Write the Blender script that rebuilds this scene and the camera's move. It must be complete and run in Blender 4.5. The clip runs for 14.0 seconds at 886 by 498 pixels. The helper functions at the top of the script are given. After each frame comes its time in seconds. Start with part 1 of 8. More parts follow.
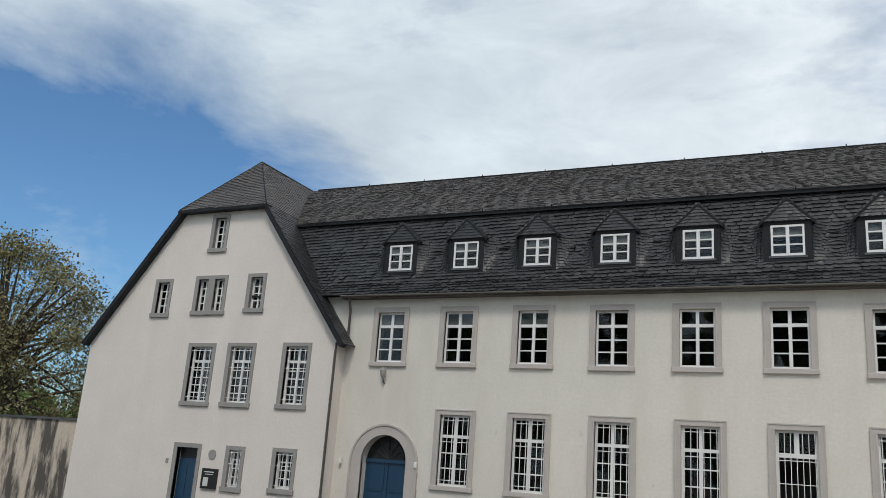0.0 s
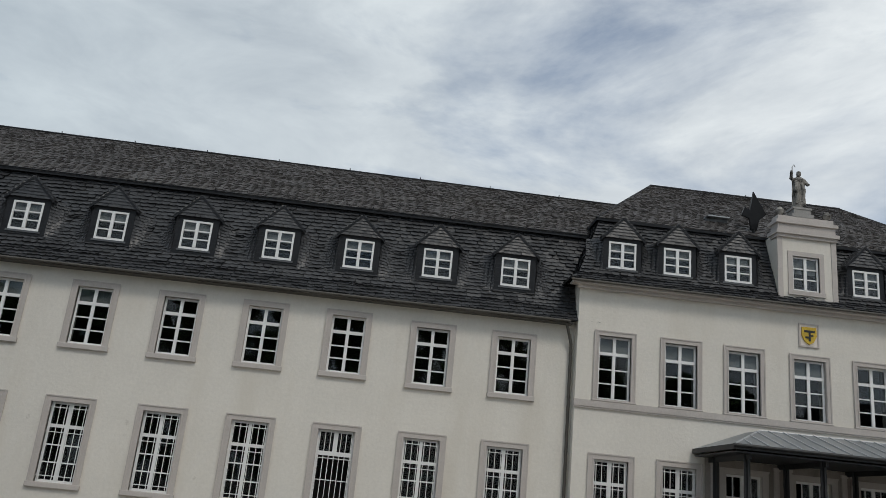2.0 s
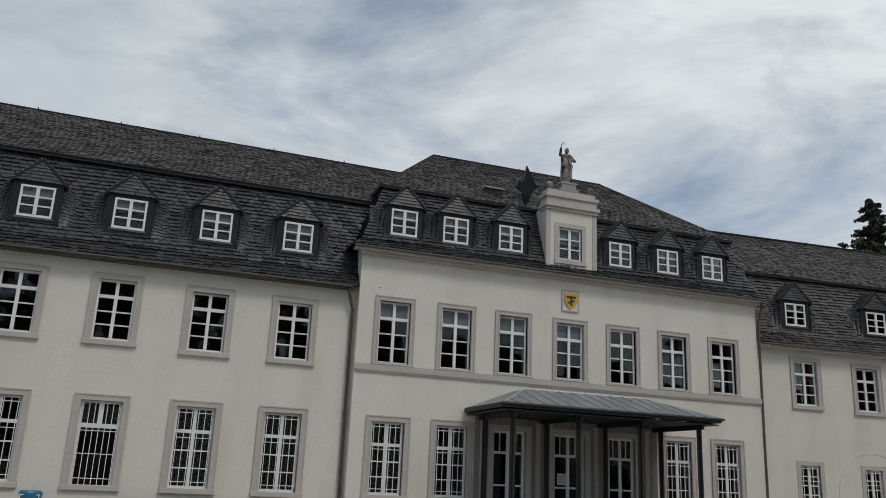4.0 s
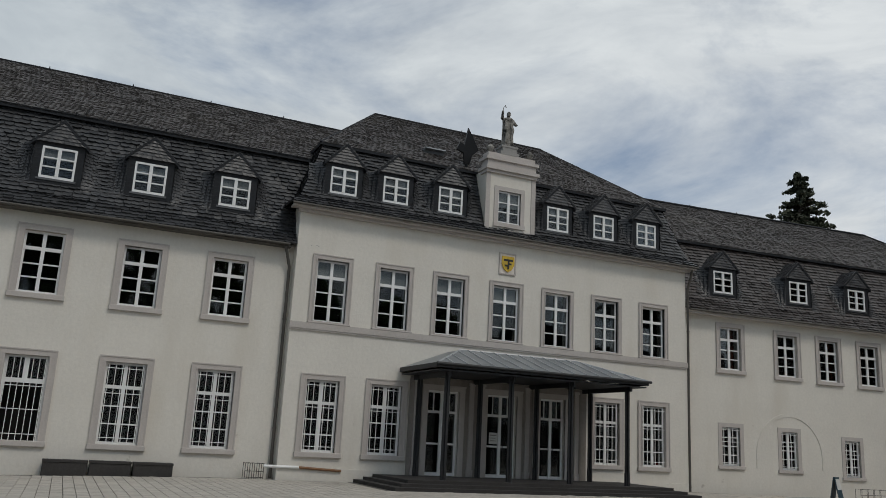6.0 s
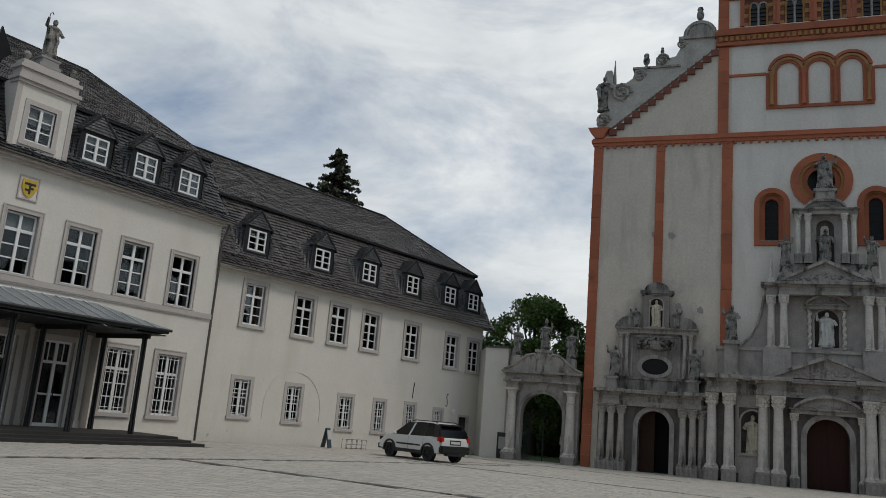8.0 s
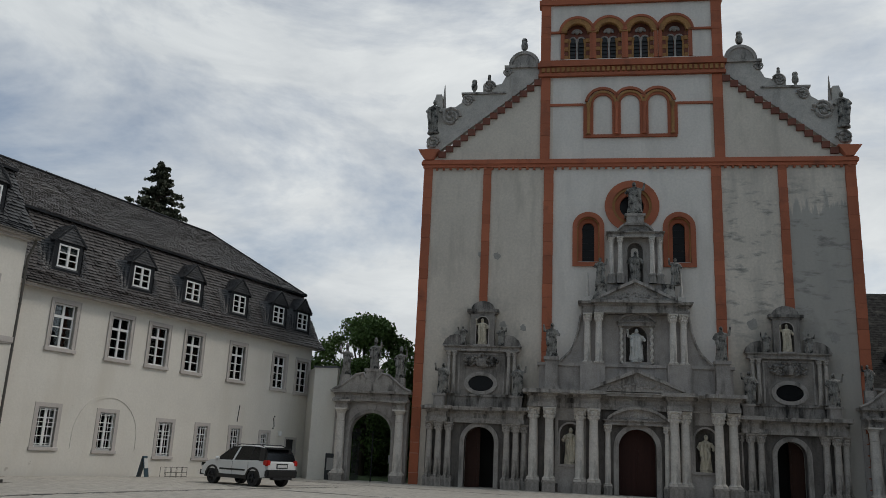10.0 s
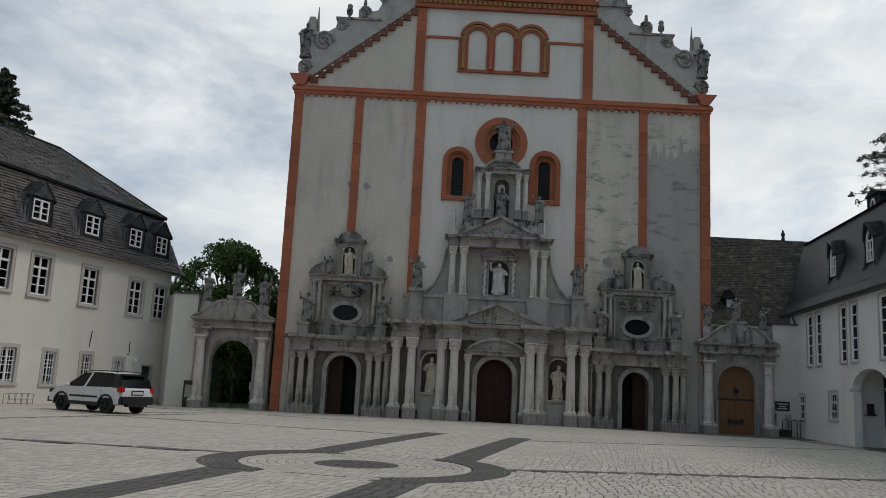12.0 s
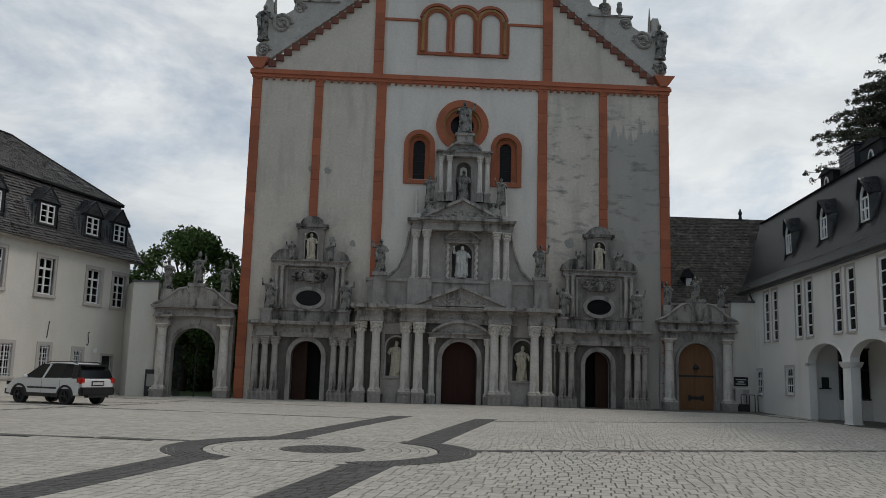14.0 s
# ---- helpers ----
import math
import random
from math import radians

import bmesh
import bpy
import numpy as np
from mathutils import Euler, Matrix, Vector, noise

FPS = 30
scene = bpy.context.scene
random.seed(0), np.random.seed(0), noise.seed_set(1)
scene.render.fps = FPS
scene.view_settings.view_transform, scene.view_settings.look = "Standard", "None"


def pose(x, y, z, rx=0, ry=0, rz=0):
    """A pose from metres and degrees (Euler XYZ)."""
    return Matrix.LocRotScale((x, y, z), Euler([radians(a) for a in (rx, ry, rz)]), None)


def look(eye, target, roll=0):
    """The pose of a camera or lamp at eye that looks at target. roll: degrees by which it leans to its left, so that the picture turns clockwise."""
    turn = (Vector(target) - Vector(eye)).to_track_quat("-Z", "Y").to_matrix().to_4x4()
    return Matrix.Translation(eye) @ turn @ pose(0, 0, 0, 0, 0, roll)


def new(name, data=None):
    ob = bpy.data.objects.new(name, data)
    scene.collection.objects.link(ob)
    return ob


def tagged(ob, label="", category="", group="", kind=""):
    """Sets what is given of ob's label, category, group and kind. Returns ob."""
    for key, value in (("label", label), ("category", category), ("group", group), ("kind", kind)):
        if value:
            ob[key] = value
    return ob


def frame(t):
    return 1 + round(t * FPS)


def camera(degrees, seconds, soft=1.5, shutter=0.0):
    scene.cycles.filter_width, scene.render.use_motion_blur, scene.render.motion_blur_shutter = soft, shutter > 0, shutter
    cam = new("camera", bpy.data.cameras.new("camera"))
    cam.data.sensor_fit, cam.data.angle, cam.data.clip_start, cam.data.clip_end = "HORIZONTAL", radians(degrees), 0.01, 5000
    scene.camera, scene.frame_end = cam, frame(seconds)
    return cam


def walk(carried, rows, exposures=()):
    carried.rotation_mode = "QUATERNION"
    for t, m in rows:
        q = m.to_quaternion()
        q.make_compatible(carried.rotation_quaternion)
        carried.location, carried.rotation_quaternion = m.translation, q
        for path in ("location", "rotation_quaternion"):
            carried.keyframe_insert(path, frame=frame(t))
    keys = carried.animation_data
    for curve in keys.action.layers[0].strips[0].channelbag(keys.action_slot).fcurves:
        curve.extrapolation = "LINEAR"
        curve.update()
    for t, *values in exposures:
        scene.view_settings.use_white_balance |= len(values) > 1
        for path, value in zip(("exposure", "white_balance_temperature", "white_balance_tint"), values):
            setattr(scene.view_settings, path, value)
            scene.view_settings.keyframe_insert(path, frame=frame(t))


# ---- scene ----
cam = camera(56.61, 14.0, soft=0.8)
EYE = (0.0, 0.0, 1.6)


def aim(yaw, pitch, lean):
    y, p = radians(yaw), radians(pitch)
    ahead = Vector((-math.sin(y) * math.cos(p), math.cos(y) * math.cos(p), math.sin(p)))
    return look(EYE, Vector(EYE) + ahead, lean)


PATH = [
    (0.0, aim(116.09, 14.79, 4.28)),
    (0.5, aim(109.32, 15.08, 4.60)),
    (0.8, aim(105.43, 15.19, 4.89)),
    (1.0, aim(103.17, 15.30, 5.43)),
    (1.2, aim(100.91, 15.07, 4.82)),
    (1.5, aim(96.72, 15.95, 5.72)),
    (1.6, aim(94.92, 15.84, 5.33)),
    (1.8, aim(90.59, 16.47, 5.83)),
    (2.0, aim(86.51, 16.88, 5.71)),
    (2.5, aim(80.13, 17.39, 4.54)),
    (3.0, aim(73.95, 17.75, 3.29)),
    (3.2, aim(72.63, 17.76, 3.01)),
    (5.3, aim(69.12, 13.16, 2.12)),
    (5.5, aim(69.04, 13.08, 2.52)),
    (6.0, aim(66.23, 13.05, 3.03)),
    (6.5, aim(63.22, 12.85, 3.08)),
    (7.0, aim(56.51, 11.57, 3.66)),
    (7.2, aim(52.42, 10.89, 4.19)),
    (7.4, aim(47.09, 11.34, 4.49)),
    (7.5, aim(44.48, 11.39, 4.60)),
    (8.0, aim(34.00, 11.90, 4.78)),
    (8.5, aim(29.53, 12.08, 4.41)),
    (8.7, aim(28.26, 11.88, 3.61)),
    (10.8, aim(18.67, 14.81, 3.11)),
    (11.0, aim(17.79, 14.67, 3.11)),
    (11.5, aim(15.71, 12.77, 3.42)),
    (12.0, aim(12.48, 9.61, 2.85)),
    (12.5, aim(10.94, 9.16, 2.34)),
    (13.0, aim(10.01, 8.82, 2.10)),
    (13.5, aim(9.76, 8.72, 1.54)),
    (14.0, aim(9.82, 8.55, 1.55)),
]
walk(cam, PATH, [(0.0, 0.56), (1.0, 0.48), (2.0, 0.22), (3.0, 0.08), (5.3, 0.08), (6.5, -0.06), (8.0, 0.04), (11.0, -0.10), (12.5, 0.18), (13.2, 0.08), (14.0, 0.05)])

# ---- world and light ----
world = bpy.data.worlds.new("sky")
scene.world = world
world.use_nodes = True


def build_sky(w):
    nt = w.node_tree
    nt.nodes.clear()
    n, l = nt.nodes.new, nt.links.new
    sky = n("ShaderNodeTexSky")
    sky.sky_type = "NISHITA"
    sky.sun_disc = False
    sky.sun_elevation = radians(52)
    sky.sun_rotation = radians(70)
    tint = n("ShaderNodeMix")
    tint.data_type = "RGBA"
    tint.blend_type = "MULTIPLY"
    tint.inputs[0].default_value = 1.0
    tint.inputs[7].default_value = (0.045, 0.066, 0.081, 1)
    l(sky.outputs[0], tint.inputs[6])
    co = n("ShaderNodeTexCoord")
    flat = n("ShaderNodeMapping")
    flat.inputs["Scale"].default_value = (1.0, 1.0, 2.6)
    l(co.outputs["Generated"], flat.inputs[0])
    big = n("ShaderNodeTexNoise")
    big.inputs["Scale"].default_value = 2.3
    big.inputs["Detail"].default_value = 9
    big.inputs["Roughness"].default_value = 0.6
    big.inputs["Distortion"].default_value = 0.35
    l(flat.outputs[0], big.inputs["Vector"])
    # the cloud deck thins out towards the south-west
    way = n("ShaderNodeVectorMath")
    way.operation = "DOT_PRODUCT"
    way.inputs[1].default_value = (-0.62, -0.78, 0.08)
    l(co.outputs["Generated"], way.inputs[0])
    thin = n("ShaderNodeMapRange")
    thin.inputs[1].default_value, thin.inputs[2].default_value = 0.905, 0.965
    thin.inputs[3].default_value, thin.inputs[4].default_value = 0.185, -0.24
    l(way.outputs["Value"], thin.inputs[0])
    add = n("ShaderNodeMath")
    add.operation = "ADD"
    l(big.outputs[0], add.inputs[0])
    l(thin.outputs[0], add.inputs[1])
    cover = n("ShaderNodeMapRange")
    cover.inputs[1].default_value, cover.inputs[2].default_value = 0.40, 0.72
    l(add.outputs[0], cover.inputs[0])
    fine = n("ShaderNodeTexNoise")
    fine.inputs["Scale"].default_value = 4.2
    fine.inputs["Detail"].default_value = 6
    fine.inputs["Roughness"].default_value = 0.6
    fine.inputs["Distortion"].default_value = 0.5
    l(flat.outputs[0], fine.inputs["Vector"])
    ramp = n("ShaderNodeValToRGB")
    ramp.color_ramp.elements[0].position, ramp.color_ramp.elements[0].color = 0.30, (0.545, 0.567, 0.59, 1)
    ramp.color_ramp.elements[1].position, ramp.color_ramp.elements[1].color = 0.66, (0.76, 0.77, 0.765, 1)
    l(fine.outputs[0], ramp.inputs[0])
    mix = n("ShaderNodeMix")
    mix.data_type = "RGBA"
    l(cover.outputs[0], mix.inputs[0])
    l(tint.outputs[2], mix.inputs[6])
    # the deck is brighter towards the church
    sep = n("ShaderNodeSeparateXYZ")
    l(co.outputs["Generated"], sep.inputs[0])
    lift = n("ShaderNodeMapRange")
    lift.inputs[1].default_value, lift.inputs[2].default_value = -0.6, 0.8
    lift.inputs[3].default_value, lift.inputs[4].default_value = 0.0, 1.0
    l(sep.outputs[1], lift.inputs[0])
    cool = n("ShaderNodeMix")
    cool.data_type = "RGBA"
    cool.inputs[6].default_value = (0.60, 0.68, 0.745, 1)
    cool.inputs[7].default_value = (1.045, 1.07, 1.085, 1)
    l(lift.outputs[0], cool.inputs[0])
    glow = n("ShaderNodeMix")
    glow.data_type, glow.blend_type = "RGBA", "MULTIPLY"
    glow.inputs[0].default_value = 1.0
    l(ramp.outputs[0], glow.inputs[6])
    l(cool.outputs[2], glow.inputs[7])
    l(glow.outputs[2], mix.inputs[7])
    back = n("ShaderNodeBackground")
    back.inputs[1].default_value = 1.0
    l(mix.outputs[2], back.inputs[0])
    out = n("ShaderNodeOutputWorld")
    l(back.outputs[0], out.inputs[0])


build_sky(world)
sun = new("sun", bpy.data.lights.new("sun", "SUN"))
sun.data.energy = 0.9
sun.data.angle = radians(14)
sun.data.color = (1.0, 0.93, 0.84)
sun.matrix_basis = look((60, 22, 82), (0, 0, 0))

# ---- materials ----
MATS = {}


def mat(name, col, rough=0.8, vary=0.18, big=0.5, small=12.0, bump=0.25, metal=0.0, stain=None, stain_scale=0.35, stain_at=(0.5, 0.68),
        streak=False, rand=0.0, island=False, grain=None, coords="Object", spec=0.5):
    """A procedural surface: base colour varied at two scales, optional stains and streaks, fine relief."""
    m = bpy.data.materials.new(name)
    m.use_nodes = True
    nt = m.node_tree
    n, l = nt.nodes.new, nt.links.new
    b = nt.nodes["Principled BSDF"]
    b.inputs["Roughness"].default_value = rough
    b.inputs["Metallic"].default_value = metal
    b.inputs["Specular IOR Level"].default_value = spec
    co = n("ShaderNodeTexCoord").outputs[coords]
    if grain:
        g = n("ShaderNodeMapping")
        g.inputs["Scale"].default_value = grain
        l(co, g.inputs[0])
        co = g.outputs[0]
    n1, n2 = n("ShaderNodeTexNoise"), n("ShaderNodeTexNoise")
    n1.inputs["Scale"].default_value, n1.inputs["Detail"].default_value = big, 9
    n2.inputs["Scale"].default_value, n2.inputs["Detail"].default_value = small, 6
    n1.inputs["Roughness"].default_value = n2.inputs["Roughness"].default_value = 0.62
    l(co, n1.inputs["Vector"])
    l(co, n2.inputs["Vector"])
    s = n("ShaderNodeMath")
    s.operation = "ADD"
    l(n1.outputs[0], s.inputs[0])
    l(n2.outputs[0], s.inputs[1])
    val = s.outputs[0]
    if rand:
        r = n("ShaderNodeNewGeometry").outputs["Random Per Island"] if island else n("ShaderNodeObjectInfo").outputs["Random"]
        k = n("ShaderNodeMath")
        k.operation = "MULTIPLY_ADD"
        k.inputs[1].default_value = rand
        l(r, k.inputs[0])
        l(val, k.inputs[2])
        val = k.outputs[0]
    rng = n("ShaderNodeMapRange")
    rng.inputs[1].default_value, rng.inputs[2].default_value = 0.65, 1.35 + rand
    rng.inputs[3].default_value, rng.inputs[4].default_value = 1 - vary, 1 + vary
    l(val, rng.inputs[0])
    c = n("ShaderNodeMix")
    c.data_type, c.blend_type = "RGBA", "MULTIPLY"
    c.inputs[0].default_value = 1.0
    c.inputs[6].default_value = (*col, 1)
    l(rng.outputs[0], c.inputs[7])
    colour = c.outputs[2]
    if stain:
        sm = n("ShaderNodeMapping")
        sm.inputs["Scale"].default_value = (1, 1, 0.22) if streak else (1, 1, 1)
        l(co, sm.inputs[0])
        st = n("ShaderNodeTexNoise")
        st.inputs["Scale"].default_value, st.inputs["Detail"].default_value, st.inputs["Roughness"].default_value = stain_scale, 8, 0.62
        l(sm.outputs[0], st.inputs["Vector"])
        sr = n("ShaderNodeMapRange")
        sr.inputs[1].default_value, sr.inputs[2].default_value = stain_at
        l(st.outputs[0], sr.inputs[0])
        sx = n("ShaderNodeMix")
        sx.data_type = "RGBA"
        sx.inputs[7].default_value = (*stain, 1)
        l(sr.outputs[0], sx.inputs[0])
        l(colour, sx.inputs[6])
        colour = sx.outputs[2]
    l(colour, b.inputs["Base Color"])
    if bump:
        bp = n("ShaderNodeBump")
        bp.inputs["Strength"].default_value = bump
        bp.inputs["Distance"].default_value = 0.02
        l(n2.outputs[0], bp.inputs["Height"])
        l(bp.outputs[0], b.inputs["Normal"])
    MATS[name] = m
    return m


def glass(name, tint=(0.6, 0.64, 0.66), rough=0.02):
    m = bpy.data.materials.new(name)
    m.use_nodes = True
    nt = m.node_tree
    nt.nodes.clear()
    n, l = nt.nodes.new, nt.links.new
    tr, gl, mx, fr, out = n("ShaderNodeBsdfTransparent"), n("ShaderNodeBsdfGlossy"), n("ShaderNodeMixShader"), n("ShaderNodeFresnel"), n("ShaderNodeOutputMaterial")
    tr.inputs[0].default_value = (*tint, 1)
    gl.inputs["Roughness"].default_value = rough
    fr.inputs[0].default_value = 1.5
    bp, nz = n("ShaderNodeBump"), n("ShaderNodeTexNoise")
    nz.inputs["Scale"].default_value = 1.3
    bp.inputs["Strength"].default_value, bp.inputs["Distance"].default_value = 0.04, 0.02
    l(nz.outputs[0], bp.inputs["Height"])
    l(bp.outputs[0], gl.inputs["Normal"])
    l(fr.outputs[0], mx.inputs[0])
    l(tr.outputs[0], mx.inputs[1])
    l(gl.outputs[0], mx.inputs[2])
    l(mx.outputs[0], out.inputs[0])
    return m


def slate_sheet(name):
    """Slate cladding for small surfaces: lapped courses as relief."""
    m = mat(name, (0.026, 0.028, 0.032), 0.65, 0.4, 0.9, 9, 0.0, spec=0.25)
    nt = m.node_tree
    n, l = nt.nodes.new, nt.links.new
    co = n("ShaderNodeTexCoord").outputs["Object"]
    w = n("ShaderNodeTexWave")
    w.wave_type, w.bands_direction, w.wave_profile = "BANDS", "Z", "SAW"
    w.inputs["Scale"].default_value = 1.9
    w.inputs["Distortion"].default_value = 1.2
    w.inputs["Detail"].default_value = 1
    l(co, w.inputs["Vector"])
    bp = n("ShaderNodeBump")
    bp.inputs["Strength"].default_value, bp.inputs["Distance"].default_value = 0.9, 0.03
    l(w.outputs[0], bp.inputs["Height"])
    l(bp.outputs[0], nt.nodes["Principled BSDF"].inputs["Normal"])
    return m


PLASTER = mat("white_plaster", (0.70, 0.665, 0.602), 0.9, 0.08, 0.6, 9, 0.4, stain=(0.63, 0.585, 0.51), stain_scale=0.6, stain_at=(0.50, 0.78), streak=True)
PLASTER_PINK = mat("pale_plaster", (0.75, 0.69, 0.635), 0.9, 0.07, 0.5, 9, 0.35, stain=(0.66, 0.60, 0.55), stain_scale=0.4, stain_at=(0.55, 0.9), streak=True)
SURROUND = mat("grey_stone_surround", (0.49, 0.45, 0.42), 0.85, 0.12, 1.2, 18, 0.2)
SURROUND_DARK = mat("dark_stone_surround", (0.30, 0.29, 0.275), 0.85, 0.14, 1.2, 18, 0.2)
WHITE = mat("white_paint", (0.80, 0.80, 0.79), 0.45, 0.05, 2, 20, 0.05)
PANE = glass("window_glass")
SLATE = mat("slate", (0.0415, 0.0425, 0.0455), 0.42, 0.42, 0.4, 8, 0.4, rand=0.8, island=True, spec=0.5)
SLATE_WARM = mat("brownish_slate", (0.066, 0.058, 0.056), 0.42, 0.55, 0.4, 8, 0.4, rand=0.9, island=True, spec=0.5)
# upper slopes get a paler, browner slate than the lower ones
SLATE_UP = mat("paler_brown_slate", (0.082, 0.074, 0.070), 0.47, 0.42, 0.4, 8, 0.3, rand=0.8, island=True, spec=0.5, stain=(0.115, 0.104, 0.094), stain_scale=0.5, stain_at=(0.5, 0.75))
SLATE_OLD = mat("mossy_old_slate", (0.042, 0.039, 0.036), 0.8, 0.7, 0.4, 8, 0.3, rand=0.9, island=True, spec=0.15, stain=(0.11, 0.102, 0.09), stain_scale=1.8, stain_at=(0.54, 0.68))
SLATE_SHEET = slate_sheet("slate_cladding")
LEAD = mat("lead_sheet", (0.10, 0.105, 0.11), 0.5, 0.2, 1, 9, 0.1, metal=0.3)
ZINC = mat("zinc_sheet", (0.30, 0.315, 0.325), 0.42, 0.18, 0.8, 6, 0.06, metal=0.5)
PIPE = mat("zinc_pipe", (0.085, 0.078, 0.068), 0.7, 0.2, 2, 12, 0.05)
IRON = mat("dark_iron", (0.025, 0.026, 0.028), 0.55, 0.2, 2, 15, 0.1, metal=0.2)
BLUE = mat("dark_blue_door_paint", (0.012, 0.052, 0.105), 0.4, 0.15, 2, 14, 0.05)
WOOD = mat("brown_oak", (0.040, 0.017, 0.011), 0.6, 0.3, 1.2, 10, 0.2, grain=(6, 6, 0.6), spec=0.2)
WOOD_PALE = mat("golden_oak", (0.19, 0.088, 0.034), 0.55, 0.3, 1.2, 10, 0.2, grain=(6, 6, 0.6))
WOOD_RED = mat("red_brown_door_paint", (0.040, 0.014, 0.010), 0.6, 0.3, 1.2, 10, 0.15, grain=(6, 6, 0.6), spec=0.2)
BLACK = mat("black_paint", (0.012, 0.012, 0.013), 0.45, 0.1, 2, 10, 0.05)
# near-black walls put the darkness of unlit rooms into the colour
DARKROOM = mat("interior_shade_black", (0.012, 0.011, 0.010), 0.95, 0.2, 1, 5, 0.0)
STEP = mat("dark_basalt", (0.036, 0.033, 0.031), 0.8, 0.3, 1.0, 14, 0.3)
PALE_BACKING = mat("pale_pane_backing", (0.62, 0.62, 0.60), 0.9, 0.06, 2, 10, 0.05)
RED = mat("red_sandstone", (0.395, 0.122, 0.062), 0.88, 0.26, 0.9, 10, 0.4, rand=0.7, stain=(0.21, 0.078, 0.048), stain_scale=0.8, stain_at=(0.54, 0.80))
RED_DARK = mat("dark_red_sandstone", (0.19, 0.068, 0.045), 0.9, 0.3, 0.9, 10, 0.4, rand=0.6, stain=(0.10, 0.05, 0.038), stain_scale=0.9, stain_at=(0.5, 0.75))
OCHRE = mat("ochre_sandstone", (0.36, 0.185, 0.065), 0.85, 0.25, 1.2, 12, 0.3, stain=(0.20, 0.10, 0.048), stain_scale=1.4, stain_at=(0.5, 0.76))
CHURCH = mat("weathered_lime_plaster", (0.635, 0.562, 0.478), 0.92, 0.17, 0.30, 7, 0.25, stain=(0.43, 0.38, 0.315), stain_scale=0.9, stain_at=(0.52, 0.78), streak=True)
CHURCH_WHITE = mat("repainted_lime_plaster", (0.735, 0.675, 0.612), 0.92, 0.13, 0.30, 7, 0.2, stain=(0.52, 0.475, 0.42), stain_scale=0.4, stain_at=(0.50, 0.78), streak=True)
CHURCH_PATCHY = mat("patched_lime_plaster", (0.635, 0.562, 0.478), 0.92, 0.18, 0.30, 7, 0.25, stain=(0.43, 0.385, 0.33), stain_scale=0.8, stain_at=(0.48, 0.74), streak=True)
STONE = mat("grey_weathered_stone", (0.36, 0.328, 0.298), 0.92, 0.42, 1.6, 14, 0.8, spec=0.2, stain=(0.045, 0.041, 0.037), stain_scale=2.3, stain_at=(0.50, 0.70), streak=True)
ASHLAR = mat("smooth_grey_ashlar", (0.385, 0.350, 0.322), 0.92, 0.26, 1.6, 14, 0.5, spec=0.2, stain=(0.12, 0.11, 0.10), stain_scale=1.5, stain_at=(0.53, 0.76), streak=True)
ASHLAR_DARK = mat("darkened_ashlar", (0.255, 0.231, 0.208), 0.93, 0.32, 1.6, 14, 0.5, spec=0.2, stain=(0.06, 0.054, 0.048), stain_scale=1.9, stain_at=(0.50, 0.72), streak=True)
VOLUTE = mat("grey_gable_render", (0.47, 0.435, 0.395), 0.92, 0.26, 1.2, 12, 0.4, spec=0.2, stain=(0.16, 0.147, 0.13), stain_scale=0.9, stain_at=(0.54, 0.80), streak=True)
PLASTER_GREY = mat("white_limewash", (0.80, 0.775, 0.73), 0.9, 0.06, 0.35, 9, 0.15, stain=(0.70, 0.67, 0.62), stain_scale=0.6, stain_at=(0.5, 0.78), streak=True)
COLUMN = mat("pale_column_stone", (0.62, 0.57, 0.515), 0.9, 0.26, 1.4, 13, 0.6, spec=0.25, stain=(0.13, 0.118, 0.10), stain_scale=1.7, stain_at=(0.52, 0.74), streak=True)
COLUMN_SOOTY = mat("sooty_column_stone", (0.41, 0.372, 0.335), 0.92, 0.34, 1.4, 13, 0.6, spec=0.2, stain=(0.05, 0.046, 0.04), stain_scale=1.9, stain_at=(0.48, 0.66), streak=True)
# soot plus the shade of recesses, both put into the stone colour
SOOT_SHADE = mat("soot_and_shade_ashlar", (0.145, 0.130, 0.118), 0.94, 0.40, 1.6, 14, 0.6, spec=0.15, stain=(0.042, 0.038, 0.034), stain_scale=1.8, stain_at=(0.50, 0.74), streak=True)
STATUE = mat("sooty_statue_stone", (0.29, 0.275, 0.25), 0.92, 0.35, 2.0, 14, 0.6, spec=0.2, stain=(0.03, 0.028, 0.026), stain_scale=3.0, stain_at=(0.46, 0.62))
STATUE_PALE = mat("pale_statue_stone", (0.55, 0.49, 0.38), 0.9, 0.22, 2.0, 14, 0.4, stain=(0.15, 0.13, 0.10), stain_scale=2.4, stain_at=(0.52, 0.72))
STATUE_WHITE = mat("white_statue_stone", (0.60, 0.585, 0.55), 0.9, 0.2, 2.0, 14, 0.4, stain=(0.13, 0.125, 0.12), stain_scale=2.4, stain_at=(0.52, 0.72))
GOLD = mat("gilded_relief", (0.62, 0.42, 0.06), 0.4, 0.2, 6, 30, 0.3, metal=0.6)
SETT = mat("pale_paving_sett", (0.455, 0.421, 0.372), 0.9, 0.24, 0.25, 9, 0.2, rand=0.6, island=True, spec=0.3)
SETT_ONE = mat("pale_paving_sett_single", (0.455, 0.421, 0.372), 0.9, 0.24, 0.25, 9, 0.2, rand=0.6, spec=0.3)
SETT_DARK = mat("dark_basalt_sett", (0.095, 0.09, 0.083), 0.85, 0.3, 0.4, 9, 0.3, rand=0.6, island=True)
JOINT = mat("paving_bed", (0.11, 0.102, 0.09), 0.95, 0.15, 0.3, 12, 0.3)
GRASS = mat("grass", (0.06, 0.10, 0.03), 0.95, 0.4, 0.5, 6, 0.4)
